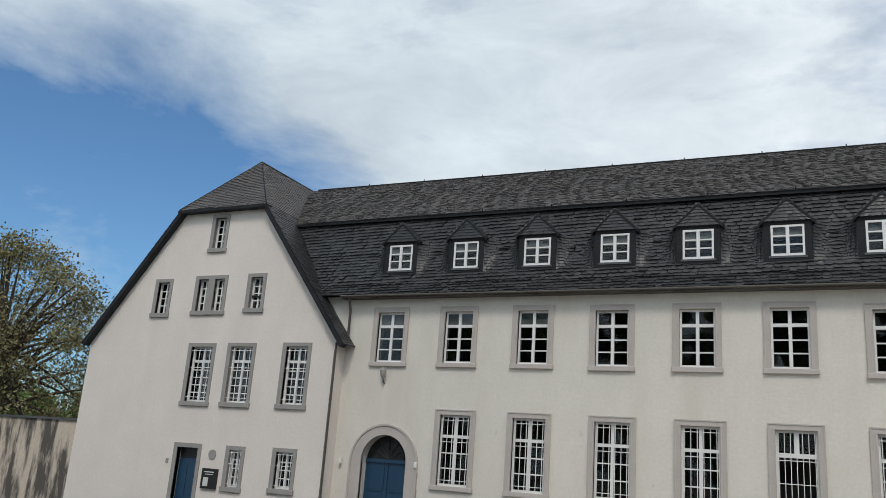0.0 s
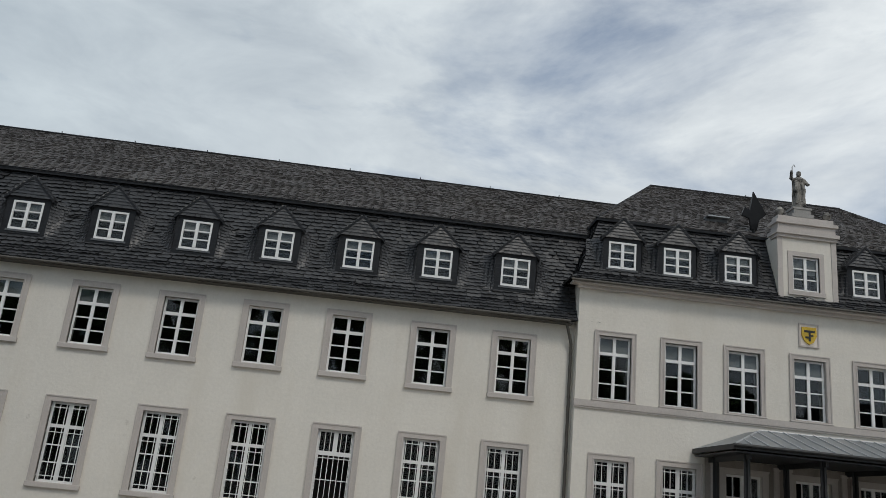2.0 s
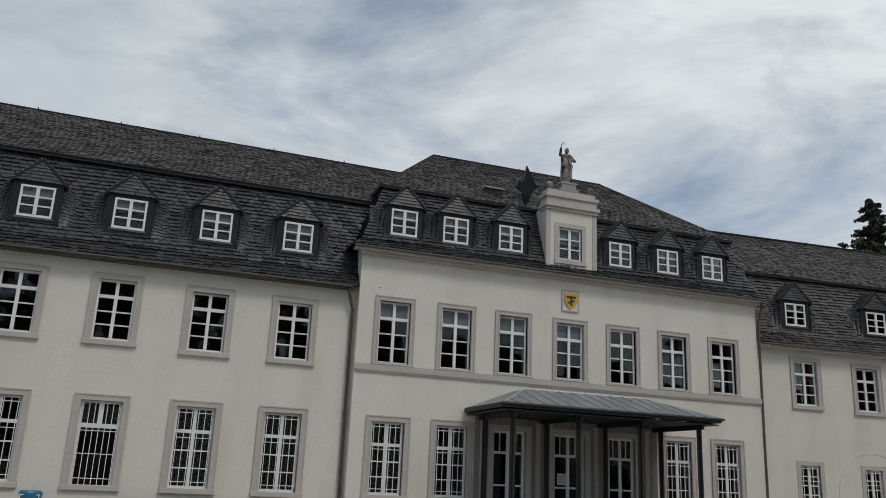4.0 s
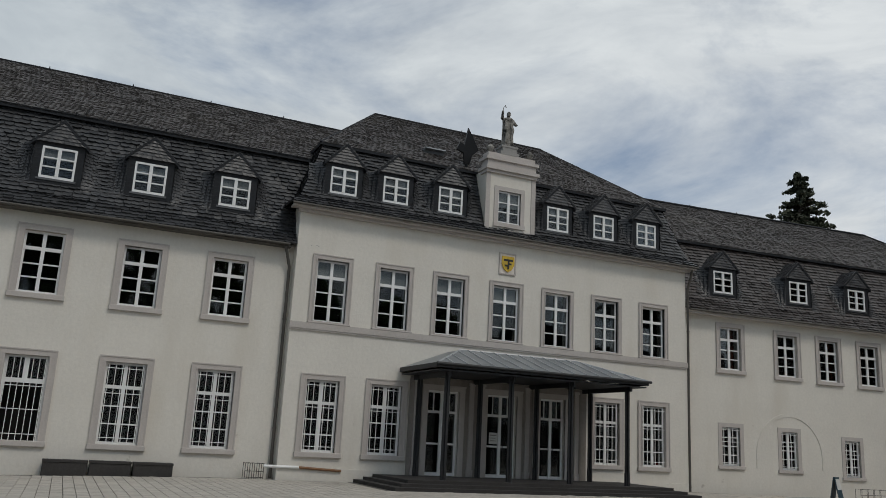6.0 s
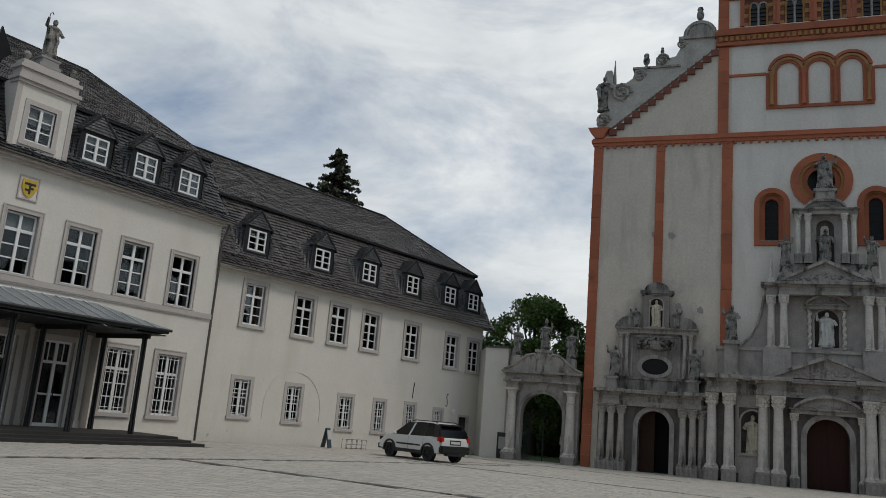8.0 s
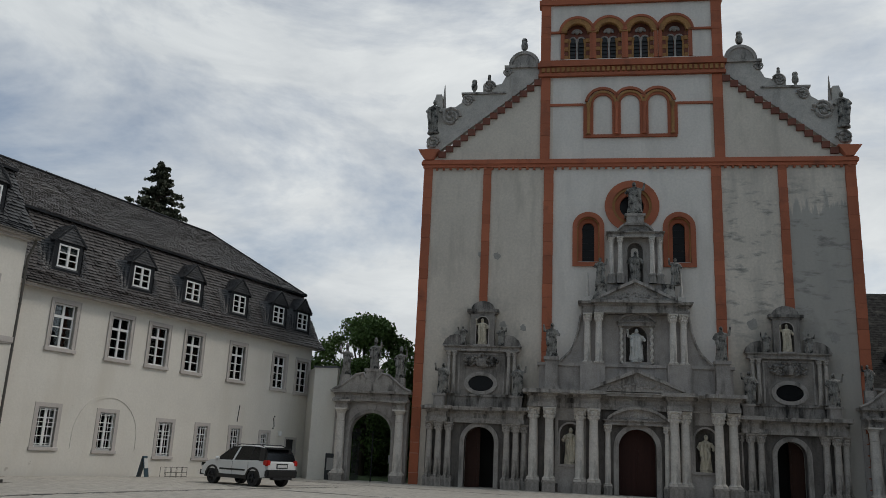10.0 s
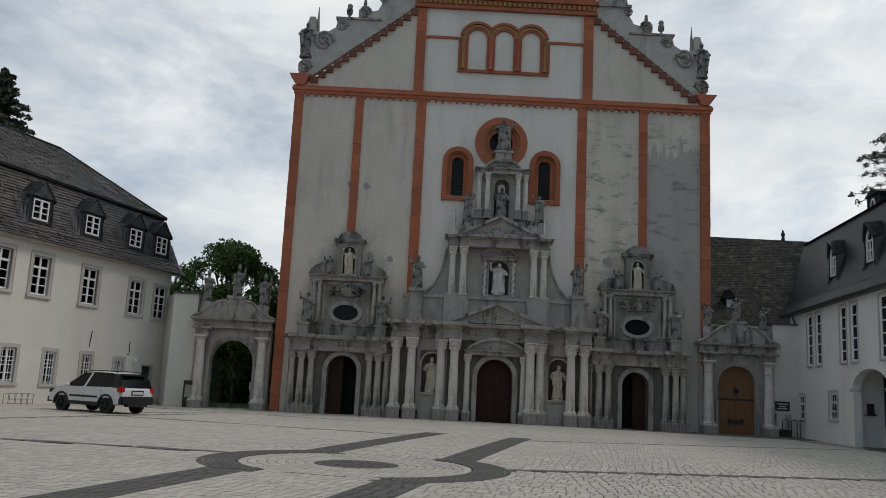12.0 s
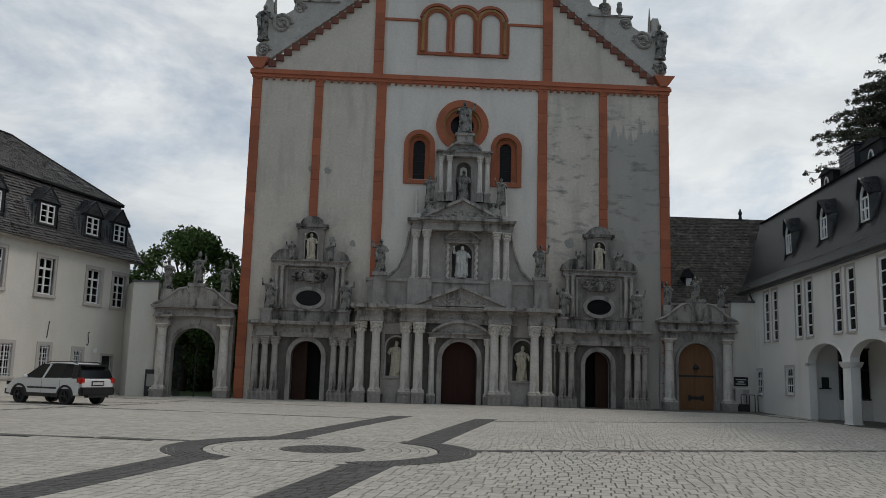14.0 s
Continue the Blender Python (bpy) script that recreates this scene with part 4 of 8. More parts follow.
def crest():
    ob = frame_of("coat_of_arms", AX + 0.5, 15.45, 90, "gilded shield relief in a stone frame on white plaster", "relief", z=8.62)
    part("frame", boxes(((-0.36, -0.03, -0.42), (0.36, 0, 0.42))), PLASTER_PINK, ob)
    part("frame_rim", boxes(((-0.38, -0.06, -0.44), (-0.33, 0, 0.44)), ((0.33, -0.06, -0.44), (0.38, 0, 0.44)), ((-0.33, -0.06, 0.39), (0.33, 0, 0.44)), ((-0.33, -0.06, -0.44), (0.33, 0, -0.39))), SURROUND, ob)
    bm = bmesh.new()
    prism(bm, [(-0.27, 0.3), (0.27, 0.3), (0.28, -0.02), (0.16, -0.25), (0, -0.34), (-0.16, -0.25), (-0.28, -0.02)], -0.09, -0.03)
    part("shield", bm, GOLD, ob)
    part("charge", boxes(((-0.2, -0.11, 0.1), (0.2, -0.09, 0.18)), ((-0.03, -0.11, -0.22), (0.04, -0.09, 0.1)), ((-0.16, -0.11, -0.12), (-0.03, -0.09, -0.05)), ((0.04, -0.11, -0.05), (0.14, -0.09, 0.02))), IRON, ob)


crest()


def roof_lantern():
    """Dark iron roof ornament beside the attic front."""
    ob = frame_of("roof_finial", *at(block, 13.95, 1.1, 0)[:2], 90, "dark iron arrow-shaped ornament on the roof", "ornament", z=12.5)
    bm = bmesh.new()
    tube(bm, [(0, 0, -0.2), (0, 0, 1.2)], 0.05, 6)
    prism(bm, [(-0.42, 0.85), (-0.3, 1.15), (-0.12, 1.05), (0.0, 1.75), (0.3, 1.2), (0.42, 0.95), (0.18, 0.7), (0.1, 0.35), (-0.1, 0.35), (-0.15, 0.75)], -0.05, 0.05)
    part("ornament", bm, DARK_PANE, ob, m=Matrix.Diagonal((1.2, 1, 1.15, 1)))
    hatch = frame_of("roof_hatch", *at(block, 12.75, 1.9, 0)[:2], 90, "small metal roof hatch set open in slates", "hatch", z=13.35)
    part("lid", boxes(((-0.45, -0.3, 0.12), (0.45, 0.35, 0.17))), ZINC, hatch)
    part("curb", boxes(((-0.45, -0.1, -0.5), (0.45, 0.6, 0.12))), LEAD, hatch)


roof_lantern()


# canopy and steps before the entrance
# seams are a paler zinc than the roof sheets
SEAM = mat("pale_zinc_seam", (0.46, 0.47, 0.48), 0.4, 0.15, 2, 9, 0.05, metal=0.3)
canopy = frame_of("entrance_canopy", AX + 0.5, 0, 90, "hipped zinc canopy on dark steel posts before the entrance", "canopy")
u0, u1, w1 = 11.15, 19.72, 3.42
zt, ze = 4.86, 4.13
A0, A1, T0, T1 = (u0, -w1, ze), (u1, -w1, ze), (13.0, -1.15, zt), (18.0, -1.15, zt)
B0, B1 = (u0, -0.02, ze), (u1, -0.02, ze)
T0b, T1b = (13.0, -0.02, zt), (18.0, -0.02, zt)
bm = bmesh.new()
for f in ((A0, A1, T1, T0), (B0, A0, T0, T0b), (A1, B1, T1b, T1), (T0, T1, T1b, T0b)):
    sheet(bm, *f)
part("roof_sheet", bm, ZINC, canopy)
for i in range(17):
    f = i / 16
    bm = bmesh.new()
    e = Vector((u0 + (u1 - u0) * f, -w1, ze))
    t = Vector((min(max(e.x, 13.0), 18.0), -1.15, zt))
    if e.x < 13.0:
        g = (e.x - u0) / (13.0 - u0)
        t = Vector(A0) + (Vector(T0) - Vector(A0)) * g
    elif e.x > 18.0:
        g = (u1 - e.x) / (u1 - 18.0)
        t = Vector(A1) + (Vector(T1) - Vector(A1)) * g
    if (t - e).length > 0.1:
        tube(bm, [e + Vector((0, 0, 0.02)), t + Vector((0, 0, 0.02))], 0.026, 5)
        part("standing_seam", bm, SEAM, canopy)
for a, b in ((A0, T0), (A1, T1), (T0, T1)):
    bm = bmesh.new()
    tube(bm, [a, b], 0.035, 6)
    part("hip_seam", bm, SEAM, canopy)
part("fascia", boxes(((u0 - 0.03, -w1 - 0.05, ze - 0.17), (u1 + 0.03, -w1 + 0.03, ze - 0.01)), ((u0 - 0.05, -w1 + 0.03, ze - 0.17), (u0 + 0.03, -0.02, ze - 0.01)), ((u1 - 0.03, -w1 + 0.03, ze - 0.17), (u1 + 0.05, -0.02, ze - 0.01))), IRON, canopy)
bm = bmesh.new()
tube(bm, [(u0 - 0.1, -w1 - 0.1, ze - 0.05), (u1 + 0.1, -w1 - 0.1, ze - 0.05)], 0.05, 8)
part("gutter", bm, IRON, canopy)
part("soffit", boxes(((u0 + 0.03, -w1 + 0.03, ze - 0.26), (u1 - 0.03, -0.03, ze - 0.22))), IRON, canopy)
for u in (11.72, 14.2, 16.66, 19.14):
    for w in (2.95, 0.55):
        part("post", boxes(((u - 0.1, -w - 0.02, 0.3), (u + 0.1, -w + 0.02, ze - 0.26)), ((u - 0.02, -w - 0.1, 0.3), (u + 0.02, -w + 0.1, ze - 0.26)), ((u - 0.09, -w - 0.05, 0.3), (u + 0.09, -w + 0.05, 0.75))), IRON, canopy)
    part("beam", boxes(((u - 0.05, -3.2, ze - 0.42), (u + 0.05, -0.03, ze - 0.26))), IRON, canopy)
stair = frame_of("entrance_steps", AX + 0.5, 0, 90, "three broad dark basalt steps with a landing", "steps")
for i, (a, b, w) in enumerate(((9.6, 21.6, 4.1), (9.95, 21.25, 3.75), (10.3, 20.9, 3.4))):
    bm = boxes(((a, -w, -0.2 if not i else 0.1 * i), (b, -0.05, 0.1 * (i + 1))))
    part("step", bm, STEP, stair)


def glazed_door(parent, u, w, z, h, leafs=2):
    bm = bmesh.new()
    e = 0.08
    box(bm, (0, 0, 0), (e, 0.08, h))
    box(bm, (w - e, 0, 0), (w, 0.08, h))
    box(bm, (e, 0, h - e), (w - e, 0.08, h))
    box(bm, (e, 0, 0), (w - e, 0.08, 0.12))
    box(bm, (e, -0.02, h * 0.73), (w - e, 0.08, h * 0.73 + 0.1))
    box(bm, (w / 2 - 0.06, -0.01, 0.12), (w / 2 + 0.06, 0.08, h - e))
    box(bm, (e, 0.01, h * 0.36), (w - e, 0.07, h * 0.36 + 0.07))
    for x in (w * 0.25, w * 0.75):
        box(bm, (x - 0.02, 0.02, h * 0.73 + 0.1), (x + 0.02, 0.06, h - e))
    ob = part("entrance_door", bm, WHITE, parent, "white glazed double door", pose(u, 0.16, z))
    for a, b in ((e, w / 2 - 0.06), (w / 2 + 0.06, w - e)):
        for c, d in ((0.12, h * 0.36), (h * 0.36 + 0.07, h * 0.73), (h * 0.73 + 0.1, h - e)):
            link("pane", pane_mesh(b - a, d - c), ob, pose((a + b) / 2, 0.04, (c + d) / 2)).visible_shadow = False
    bm = bmesh.new()
    tube(bm, [(w / 2 + 0.1, -0.08, 1.0), (w / 2 + 0.1, -0.08, 1.25)], 0.015, 6)
    part("door_handle", bm, IRON, ob)
    s = boxes(((-0.22, -0.21, 0), (0, -0.12, h + 0.2)), ((w, -0.21, 0), (w + 0.22, -0.12, h + 0.2)), ((0, -0.21, h), (w, -0.12, h + 0.2)), ((-0.24, -0.235, h + 0.14), (w + 0.24, -0.21, h + 0.2)))
    part("door_surround", s, SURROUND, ob)
    return ob


for a, b in C_DOORS:
    glazed_door(block, a, b - a, 0.3, 3.1)
d = frame_of("door_notice", AX + 0.5, 15.0, 90, "white paper notice taped on the glass door", "notice", z=1.55)
part("sheet", boxes(((-0.02, 0.12, 0), (0.36, 0.125, 0.42))), LIGHTGREY, d)
part("lettering", boxes(((0.02, 0.115, 0.3), (0.3, 0.12, 0.34)), ((0.02, 0.115, 0.2), (0.26, 0.12, 0.23)), ((0.02, 0.115, 0.1), (0.28, 0.12, 0.13))), SURROUND_DARK, d)
# canopy shade on the wall is put into this grey stone colour
PORCH_SHADE = mat("shaded_porch_stone", (0.28, 0.25, 0.222), 0.88, 0.2, 1.1, 12, 0.3, stain=(0.16, 0.143, 0.125), stain_scale=1.2, stain_at=(0.5, 0.76), streak=True)
part("porch_shade_lining", wall(11.55, 19.3, 0.3, 3.86, 0.03, [(a - 0.02, b + 0.02, 0.3, 3.42) for a, b in C_DOORS]), PORCH_SHADE, block, "grey stone lining darkened for the shade behind the canopy", m=pose(0, -0.034, 0))
for u in (11.75, 14.0, 14.45, 16.45, 16.8, 18.72):
    part("pilaster", boxes(((u, -0.10, 0.3), (u + 0.18, -0.034, 3.75)), ((u - 0.03, -0.13, 3.65), (u + 0.21, -0.034, 3.75)), ((u - 0.03, -0.13, 0.3), (u + 0.21, -0.034, 0.55))), SURROUND, block)

# gabled house
GW = [(-26.28, 3.38, 1.56, 2.77), (-24.06, 3.40, 1.54, 2.77), (-21.12, 3.42, 1.46, 2.77), (-28.86, 7.34, 1.06, 1.83), (-26.44, 7.42, 0.93, 1.83), (-25.51, 7.42, 0.93, 1.83), (-23.46, 7.5, 1.02, 1.77),
      (-25.97, 10.34, 1.01, 1.83), (-23.40, -0.05, 1.0, 1.86), (-21.0, 0.06, 1.2, 1.8)]
gs = dict(l=0.2, r=0.17, b=0.2, t=0.16)
holes = [hole(*w, **gs) for w in GW] + [(-26.05, -24.9, -0.9, 1.62)]
bm = wall(-32.42, -18.42, -4.6, 12.45, 0.45, holes)
for co, no in (((-32.42, 0, 6.3), (-6.1, 0, 4.67)), ((-18.2, 0, 6.3), (6.1, 0, 4.6))):
    bmesh.ops.bisect_plane(bm, geom=bm.verts[:] + bm.edges[:] + bm.faces[:], plane_co=co, plane_no=no, clear_outer=True)
part("wall", bm, PLASTER_PINK, gabled)
for i, (u, z, W, H) in enumerate(GW):
    big = i < 3
    window(gabled, u, z, W, H, **gs, transom=0.62 if big else 0.0, rows=5 if big else 4, grille=4 if i in (0, 1, 2, 8, 9) else 0, material=SURROUND_DARK, proud=0.04, set_in=0.2, moulding=False, pane_backing=0.0)
part("side_wall", boxes(((-32.42, 0.45, -4.6), (-32.0, 11, 6.2)), ((-18.85, 0.45, -4.6), (-18.42, 11, 6.2)), ((-32.0, 5, -4.6), (-18.85, 5.2, 6.2))), PLASTER_PINK, gabled)
part("dark_room_lining", boxes(((-31.9, 1.3, -0.9), (-18.9, 1.4, 6.3)), ((-31.9, 0.46, 6.4), (-18.9, 11, 6.6)), ((-29.5, 1.3, 6.6), (-21.0, 1.4, 10.0)), ((-31.9, 0.46, -0.9), (-18.9, 1.3, -0.7))), DARKROOM, gabled)
ob = part("door", boxes(((-26.25, -0.04, -0.95), (-26.05, 0.2, 1.8)), ((-24.9, -0.04, -0.95), (-24.72, 0.2, 1.8)), ((-26.05, -0.04, 1.62), (-24.9, 0.2, 1.8))), SURROUND_DARK, gabled, "dark blue door in a grey stone surround")
lf = boxes(((-26.05, 0.22, -0.95), (-24.9, 0.28, 1.1)), ((-26.0, 0.2, 1.08), (-24.95, 0.28, 1.16)), ((-25.9, 0.2, -0.6), (-25.55, 0.22, 0.95)), ((-25.4, 0.2, -0.6), (-25.05, 0.22, 0.95)))
part("door_leaf", lf, BLUE, ob)
part("overlight", boxes(((-26.05, 0.24, 1.16), (-24.9, 0.27, 1.62))), BLACK, ob)
R_, L_ = -17.95, -32.70
low = [((R_, -0.32, 6.1), (R_, 11, 6.1), (-22.78, -0.32, 12.42), (-22.78, 11, 12.42)), ((L_, 11, 6.1), (L_, -0.32, 6.1), (-27.75, 11, 12.42), (-27.75, -0.32, 12.42))]
apex, rb = (-25.25, 2.0, 15.5), (-25.25, 11, 15.5)
up = [((-22.78, -0.32, 12.42), (-22.78, 11, 12.42), apex, rb), ((-27.75, 11, 12.42), (-27.75, -0.32, 12.42), rb, apex), ((-27.8, -0.36, 12.4), (-22.73, -0.36, 12.4), apex, apex)]
bm = bmesh.new()
for bl, br, tl, tr in low + up:
    sheet(bm, *((bl, br, tr, tl) if tl != tr else (bl, br, tr)))
part("roof", bm, SLATE_SHEET, gabled)
slates("slate_covering", low, SLATE, gabled, (0.25, 0.15), 0.035, rise=0.03)
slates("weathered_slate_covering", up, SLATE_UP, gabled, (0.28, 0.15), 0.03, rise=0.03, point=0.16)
for a, b in (((R_, 6.1), (-22.78, 12.42)), ((L_, 6.1), (-27.75, 12.42))):
    bm = bmesh.new()
    k = 0.16 if a[0] > -20 else -0.16
    prism(bm, [(a[0], a[1]), (b[0], b[1]), (b[0] - k, b[1] - 0.12), (a[0] - k, a[1] - 0.12)], -0.34, 0.02)
    part("verge_board", bm, SLATE_SHEET, gabled)
part("hip_soffit", boxes(((-27.85, -0.38, 12.28), (-22.68, 0.0, 12.4))), SLATE_SHEET, gabled)
bm = bmesh.new()
tube(bm, [apex, rb], 0.05, 6)
tube(bm, [(-27.8, -0.36, 12.42), apex], 0.035, 6)
tube(bm, [(-22.73, -0.36, 12.42), apex], 0.035, 6)
part("ridge_cap", bm, SLATE_SHEET, gabled)
nb = frame_of("notice_case", AX + 0.6, -24.05, 90, "black notice case with a pale sheet on the gable wall", "notice board", z=0.0)
part("case", boxes(((-0.4, -0.1, 0.0), (0.4, 0, 0.82))), BLACK, nb)
part("sheet", boxes(((-0.28, -0.11, 0.1), (-0.02, -0.1, 0.46))), LIGHTGREY, nb)
part("lettering", boxes(((-0.26, -0.11, 0.66), (0.26, -0.1, 0.7)), ((-0.2, -0.11, 0.57), (0.2, -0.1, 0.6))), LIGHTGREY, nb)
em = frame_of("round_plaque", AX + 0.6, -24.09, 90, "round grey plaque on the gable wall", "sign", z=1.4)
bm = bmesh.new()
prism(bm, arc(0, 0, 0.2, 0, 345, 18), -0.04, 0.0)
part("disc", bm, SURROUND_DARK, em)
em = frame_of("bell_plate", AX + 0.6, -26.54, 90, "small brown bell plate beside the door", "sign", z=1.0)
part("plate", boxes(((-0.07, -0.03, -0.1), (0.07, 0, 0.1))), SURROUND_DARK, em)
gw = frame_of("garden_wall", AX + 0.6, -32.42, 90, "stained concrete garden wall beside the gabled house", "wall")
part("wall", boxes(((-14.0, 0.3, -5.0), (0.0, 0.6, 2.45))), CONCRETE, gw)
part("coping", boxes(((-14.0, 0.22, 2.45), (0.3, 0.68, 2.56))), LEAD, gw)

# side wing
B_U = [(1.94, 5.18), (5.18, 5.10), (7.66, 5.06), (10.18, 5.02), (13.76, 4.95), (17.68, 4.82), (20.05, 4.76)]
B_G = [(1.95, 0.99, 1.37, 2.0), (5.23, 0.92, 1.32, 2.02), (8.94, 0.72, 1.33, 1.99), (11.71, 0.7, 1.18, 1.95), (14.39, 0.67, 1.17, 1.98), (17.08, 1.0, 1.1, 1.5)]
gb = dict(l=0.2, r=0.2, b=0.15, t=0.18)
holes = [hole(u, z, 1.56, 2.3) for u, z in B_U] + [hole(*w, **gb) for w in B_G] + [(19.75, 20.7, -0.3, 2.05)]
part("wall", wall(-0.2, 21.75, -0.6, 8.0, 0.45, holes), PLASTER, side_wing)
for u, z in B_U:
    window(side_wing, u, z, 1.56, 2.3, transom=0.55, rows=3, moulding=True)
for w in B_G:
    window(side_wing, *w, **gb, transom=0.0, rows=4, grille=4, proud=0.03, moulding=False)
ob = part("door", boxes(((19.62, -0.03, -0.3), (19.75, 0.12, 2.18)), ((20.7, -0.03, -0.3), (20.83, 0.12, 2.18)), ((19.75, -0.03, 2.05), (20.7, 0.12, 2.18))), SURROUND, side_wing, "dark door in a stone surround")
part("door_leaf", boxes(((19.75, 0.15, -0.3), (20.7, 0.22, 2.05))), IRON, ob)
bm = bmesh.new()
band(bm, arch_line(4.15, 7.75, 1.1, 1.65), arch_line(4.0, 7.9, 1.1, 1.65), -0.025, 0.0)
part("blind_arch", bm, PLASTER, side_wing)
part("end_wall", boxes(((21.35, 0.45, -0.6), (21.75, 11, 7.9))), PLASTER, side_wing)
BP = [(-0.45, 7.9), (-0.05, 8.4), (0.5, 9.7), (1.1, 11.36)]
be = [22.5, 22.35, 22.1, 21.8]
low = []
for i in range(3):
    (d0, z0), (d1, z1) = BP[i], BP[i + 1]
    low.append(((-1.5, d0, z0), (be[i], d0, z0 - 0.1), (-1.5, d1, z1), (be[i + 1], d1, z1)))
    low.append(((be[i], d0, z0 - 0.1), (be[i], 11 - d0, z0 - 0.1), (be[i + 1], d1, z1), (be[i + 1], 11 - d1, z1)))
up = [((-1.5, 0.9, 11.38), (21.95, 0.9, 11.38), (-1.5, 5.5, 14.7), (17.2, 5.5, 14.76)), ((21.95, 0.9, 11.38), (21.95, 10.1, 11.38), (17.2, 5.5, 14.76), (17.2, 5.5, 14.76))]
roof_base(side_wing, low, up, [((-1.5, 5.5, 14.7), (17.2, 5.5, 14.76), (21.9, 10.5, 11.3), (21.9, 11, 8), (-1.5, 11, 8))], SLATE_WARM)
ridge_cap(side_wing, [(-1.5, 5.5, 14.74), (17.2, 5.5, 14.80)])
ridge_cap(side_wing, [(17.2, 5.5, 14.80), (21.95, 0.9, 11.4)], 0.05)
part("eaves_board", boxes(((-0.2, -0.4, 7.72), (22.2, 0.0, 7.86))), SURROUND, side_wing)
gutter(side_wing, 0.2, 22.4, -0.5, 7.86, None, 7.78)
for u in (1.89, 6.27, 9.9, 13.7, 17.4, 19.9):
    dormer(side_wing, u + 0.02, 8.86, 1.06, 1.03, 0.03)
part("dark_room_lining", boxes(((0, 1.3, -0.5), (21.4, 1.4, 7.9)), ((0, 0.46, -0.4), (21.4, 1.3, -0.1)), ((0, 10.8, -0.5), (21.4, 11, 7.9)), ((0, 0.45, 3.6), (21.4, 1.3, 3.8)), ((0, 0.45, 7.9), (21.4, 11, 8.0))), DARKROOM, side_wing)
for u, z, up_ in ((15.1, 3.3, 0), (18.4, 2.95, 1)):
    ob = frame_of("wall_anchor", *at(side_wing, u, -0.02, 0)[:2], 85.8, "black iron wall anchor on white plaster", "anchor", z=z)
    bm = bmesh.new()
    pts = [(0.1, 0, 0.35), (0.02, 0, 0.4), (-0.04, 0, 0.25), (0.02, 0, 0.0), (0.06, 0, -0.2), (0, 0, -0.35), (-0.1, 0, -0.3)] if up_ else [(0.05, 0, 0.45), (0, 0, 0), (-0.05, 0, -0.45)]
    tube(bm, pts, 0.025, 6)
    part("bar", bm, IRON, ob)
ob = frame_of("spotlight", *at(side_wing, 18.95, 0, 0)[:2], 85.8, "small white spotlight on the plaster wall", "lamp", z=2.35)
bm = boxes(((-0.07, -0.2, -0.14), (0.07, -0.03, 0.14)), ((-0.03, -0.03, -0.05), (0.03, 0, 0.05)))
part("housing", bm, WHITE, ob)
for fr in (wing, block, side_wing):
    slates("dormer_slate_covering", HUNG[fr.name], SLATE, fr, (0.18, 0.12), 0.034, rise=0.0)

# ---- the church ----
CX, CY, CDEG = -20.37, 45.5, math.degrees(math.atan2(5.3, 23.09))
church = frame_of("church", CX, CY, CDEG, "romanesque church front with red sandstone bands and a tower", "church")
MID = 13.32


def mirror(line):
    return [(2 * MID - u, z) for u, z in line]


WINS = ((10.72, 13.16, 15.35), (16.06, 13.16, 15.35))
arch_holes = [(c - 0.66, c + 0.68, z, s) for c, z, s in WINS]
DOOR_L, DOOR_M, DOOR_R = (3.67, 5.40, -0.5, 2.35), (12.38, 14.42, -0.5, 2.38), (20.85, 22.40, -0.5, 2.30)
part("wall_left", wall(0.4, 8.2, -0.5, 19.7, 0.8, [], [DOOR_L]), CHURCH, church, "weathered beige lime plaster")
part("wall_middle", wall(8.2, 18.3, -0.5, 19.7, 0.8, [(12.25, 14.4, 15.6, 17.75)], arch_holes + [DOOR_M]), CHURCH_WHITE, church, "repainted pale plaster")
part("wall_right", wall(18.3, 26.2, -0.5, 19.7, 0.8, [], [DOOR_R]), CHURCH_PATCHY, church, "patched and flaking lime plaster")
# one near-black block gives the dark nave behind the open doors
part("nave", boxes(((0.6, 1.2, -0.5), (26.0, 40, 18.5)), ((7.9, 0.8, 18.5), (18.6, 9, 37.0))), DARKROOM, church)
for a, b, z0 in ((0.42, 0.96, -0.4), (4.22, 4.70, 10.3), (8.0, 8.58, 6.6), (18.02, 18.58, 6.6), (21.86, 22.34, 10.0), (25.64, 26.22, -0.4)):
    z = z0
    i = 0
    while z < 19.2:
        h = min(0.62 + 0.25 * ((i * 7 + int(a * 10)) % 3), 19.25 - z)
        bm = boxes(((a - 0.01 * (i % 2), -0.11, z), (b + 0.01 * ((i + 1) % 2), 0.0, z + h - 0.012)))
        part("lisene_stone", bm, RED, church)
        z, i = z + h, i + 1
part("cornice", boxes(((0.35, -0.16, 19.22), (26.3, 0.1, 19.42)), ((0.25, -0.24, 19.42), (26.4, 0.1, 19.62)), ((0.3, -0.19, 19.62), (26.35, 0.1, 19.72))), RED, church)
corb = mesh_of("corbel", boxes(((-0.07, -0.14, 0), (0.07, 0.0, 0.14))), RED)
for i in range(58):
    link("corbel", corb, church, pose(0.8 + i * 0.44, -0.02, 19.07))
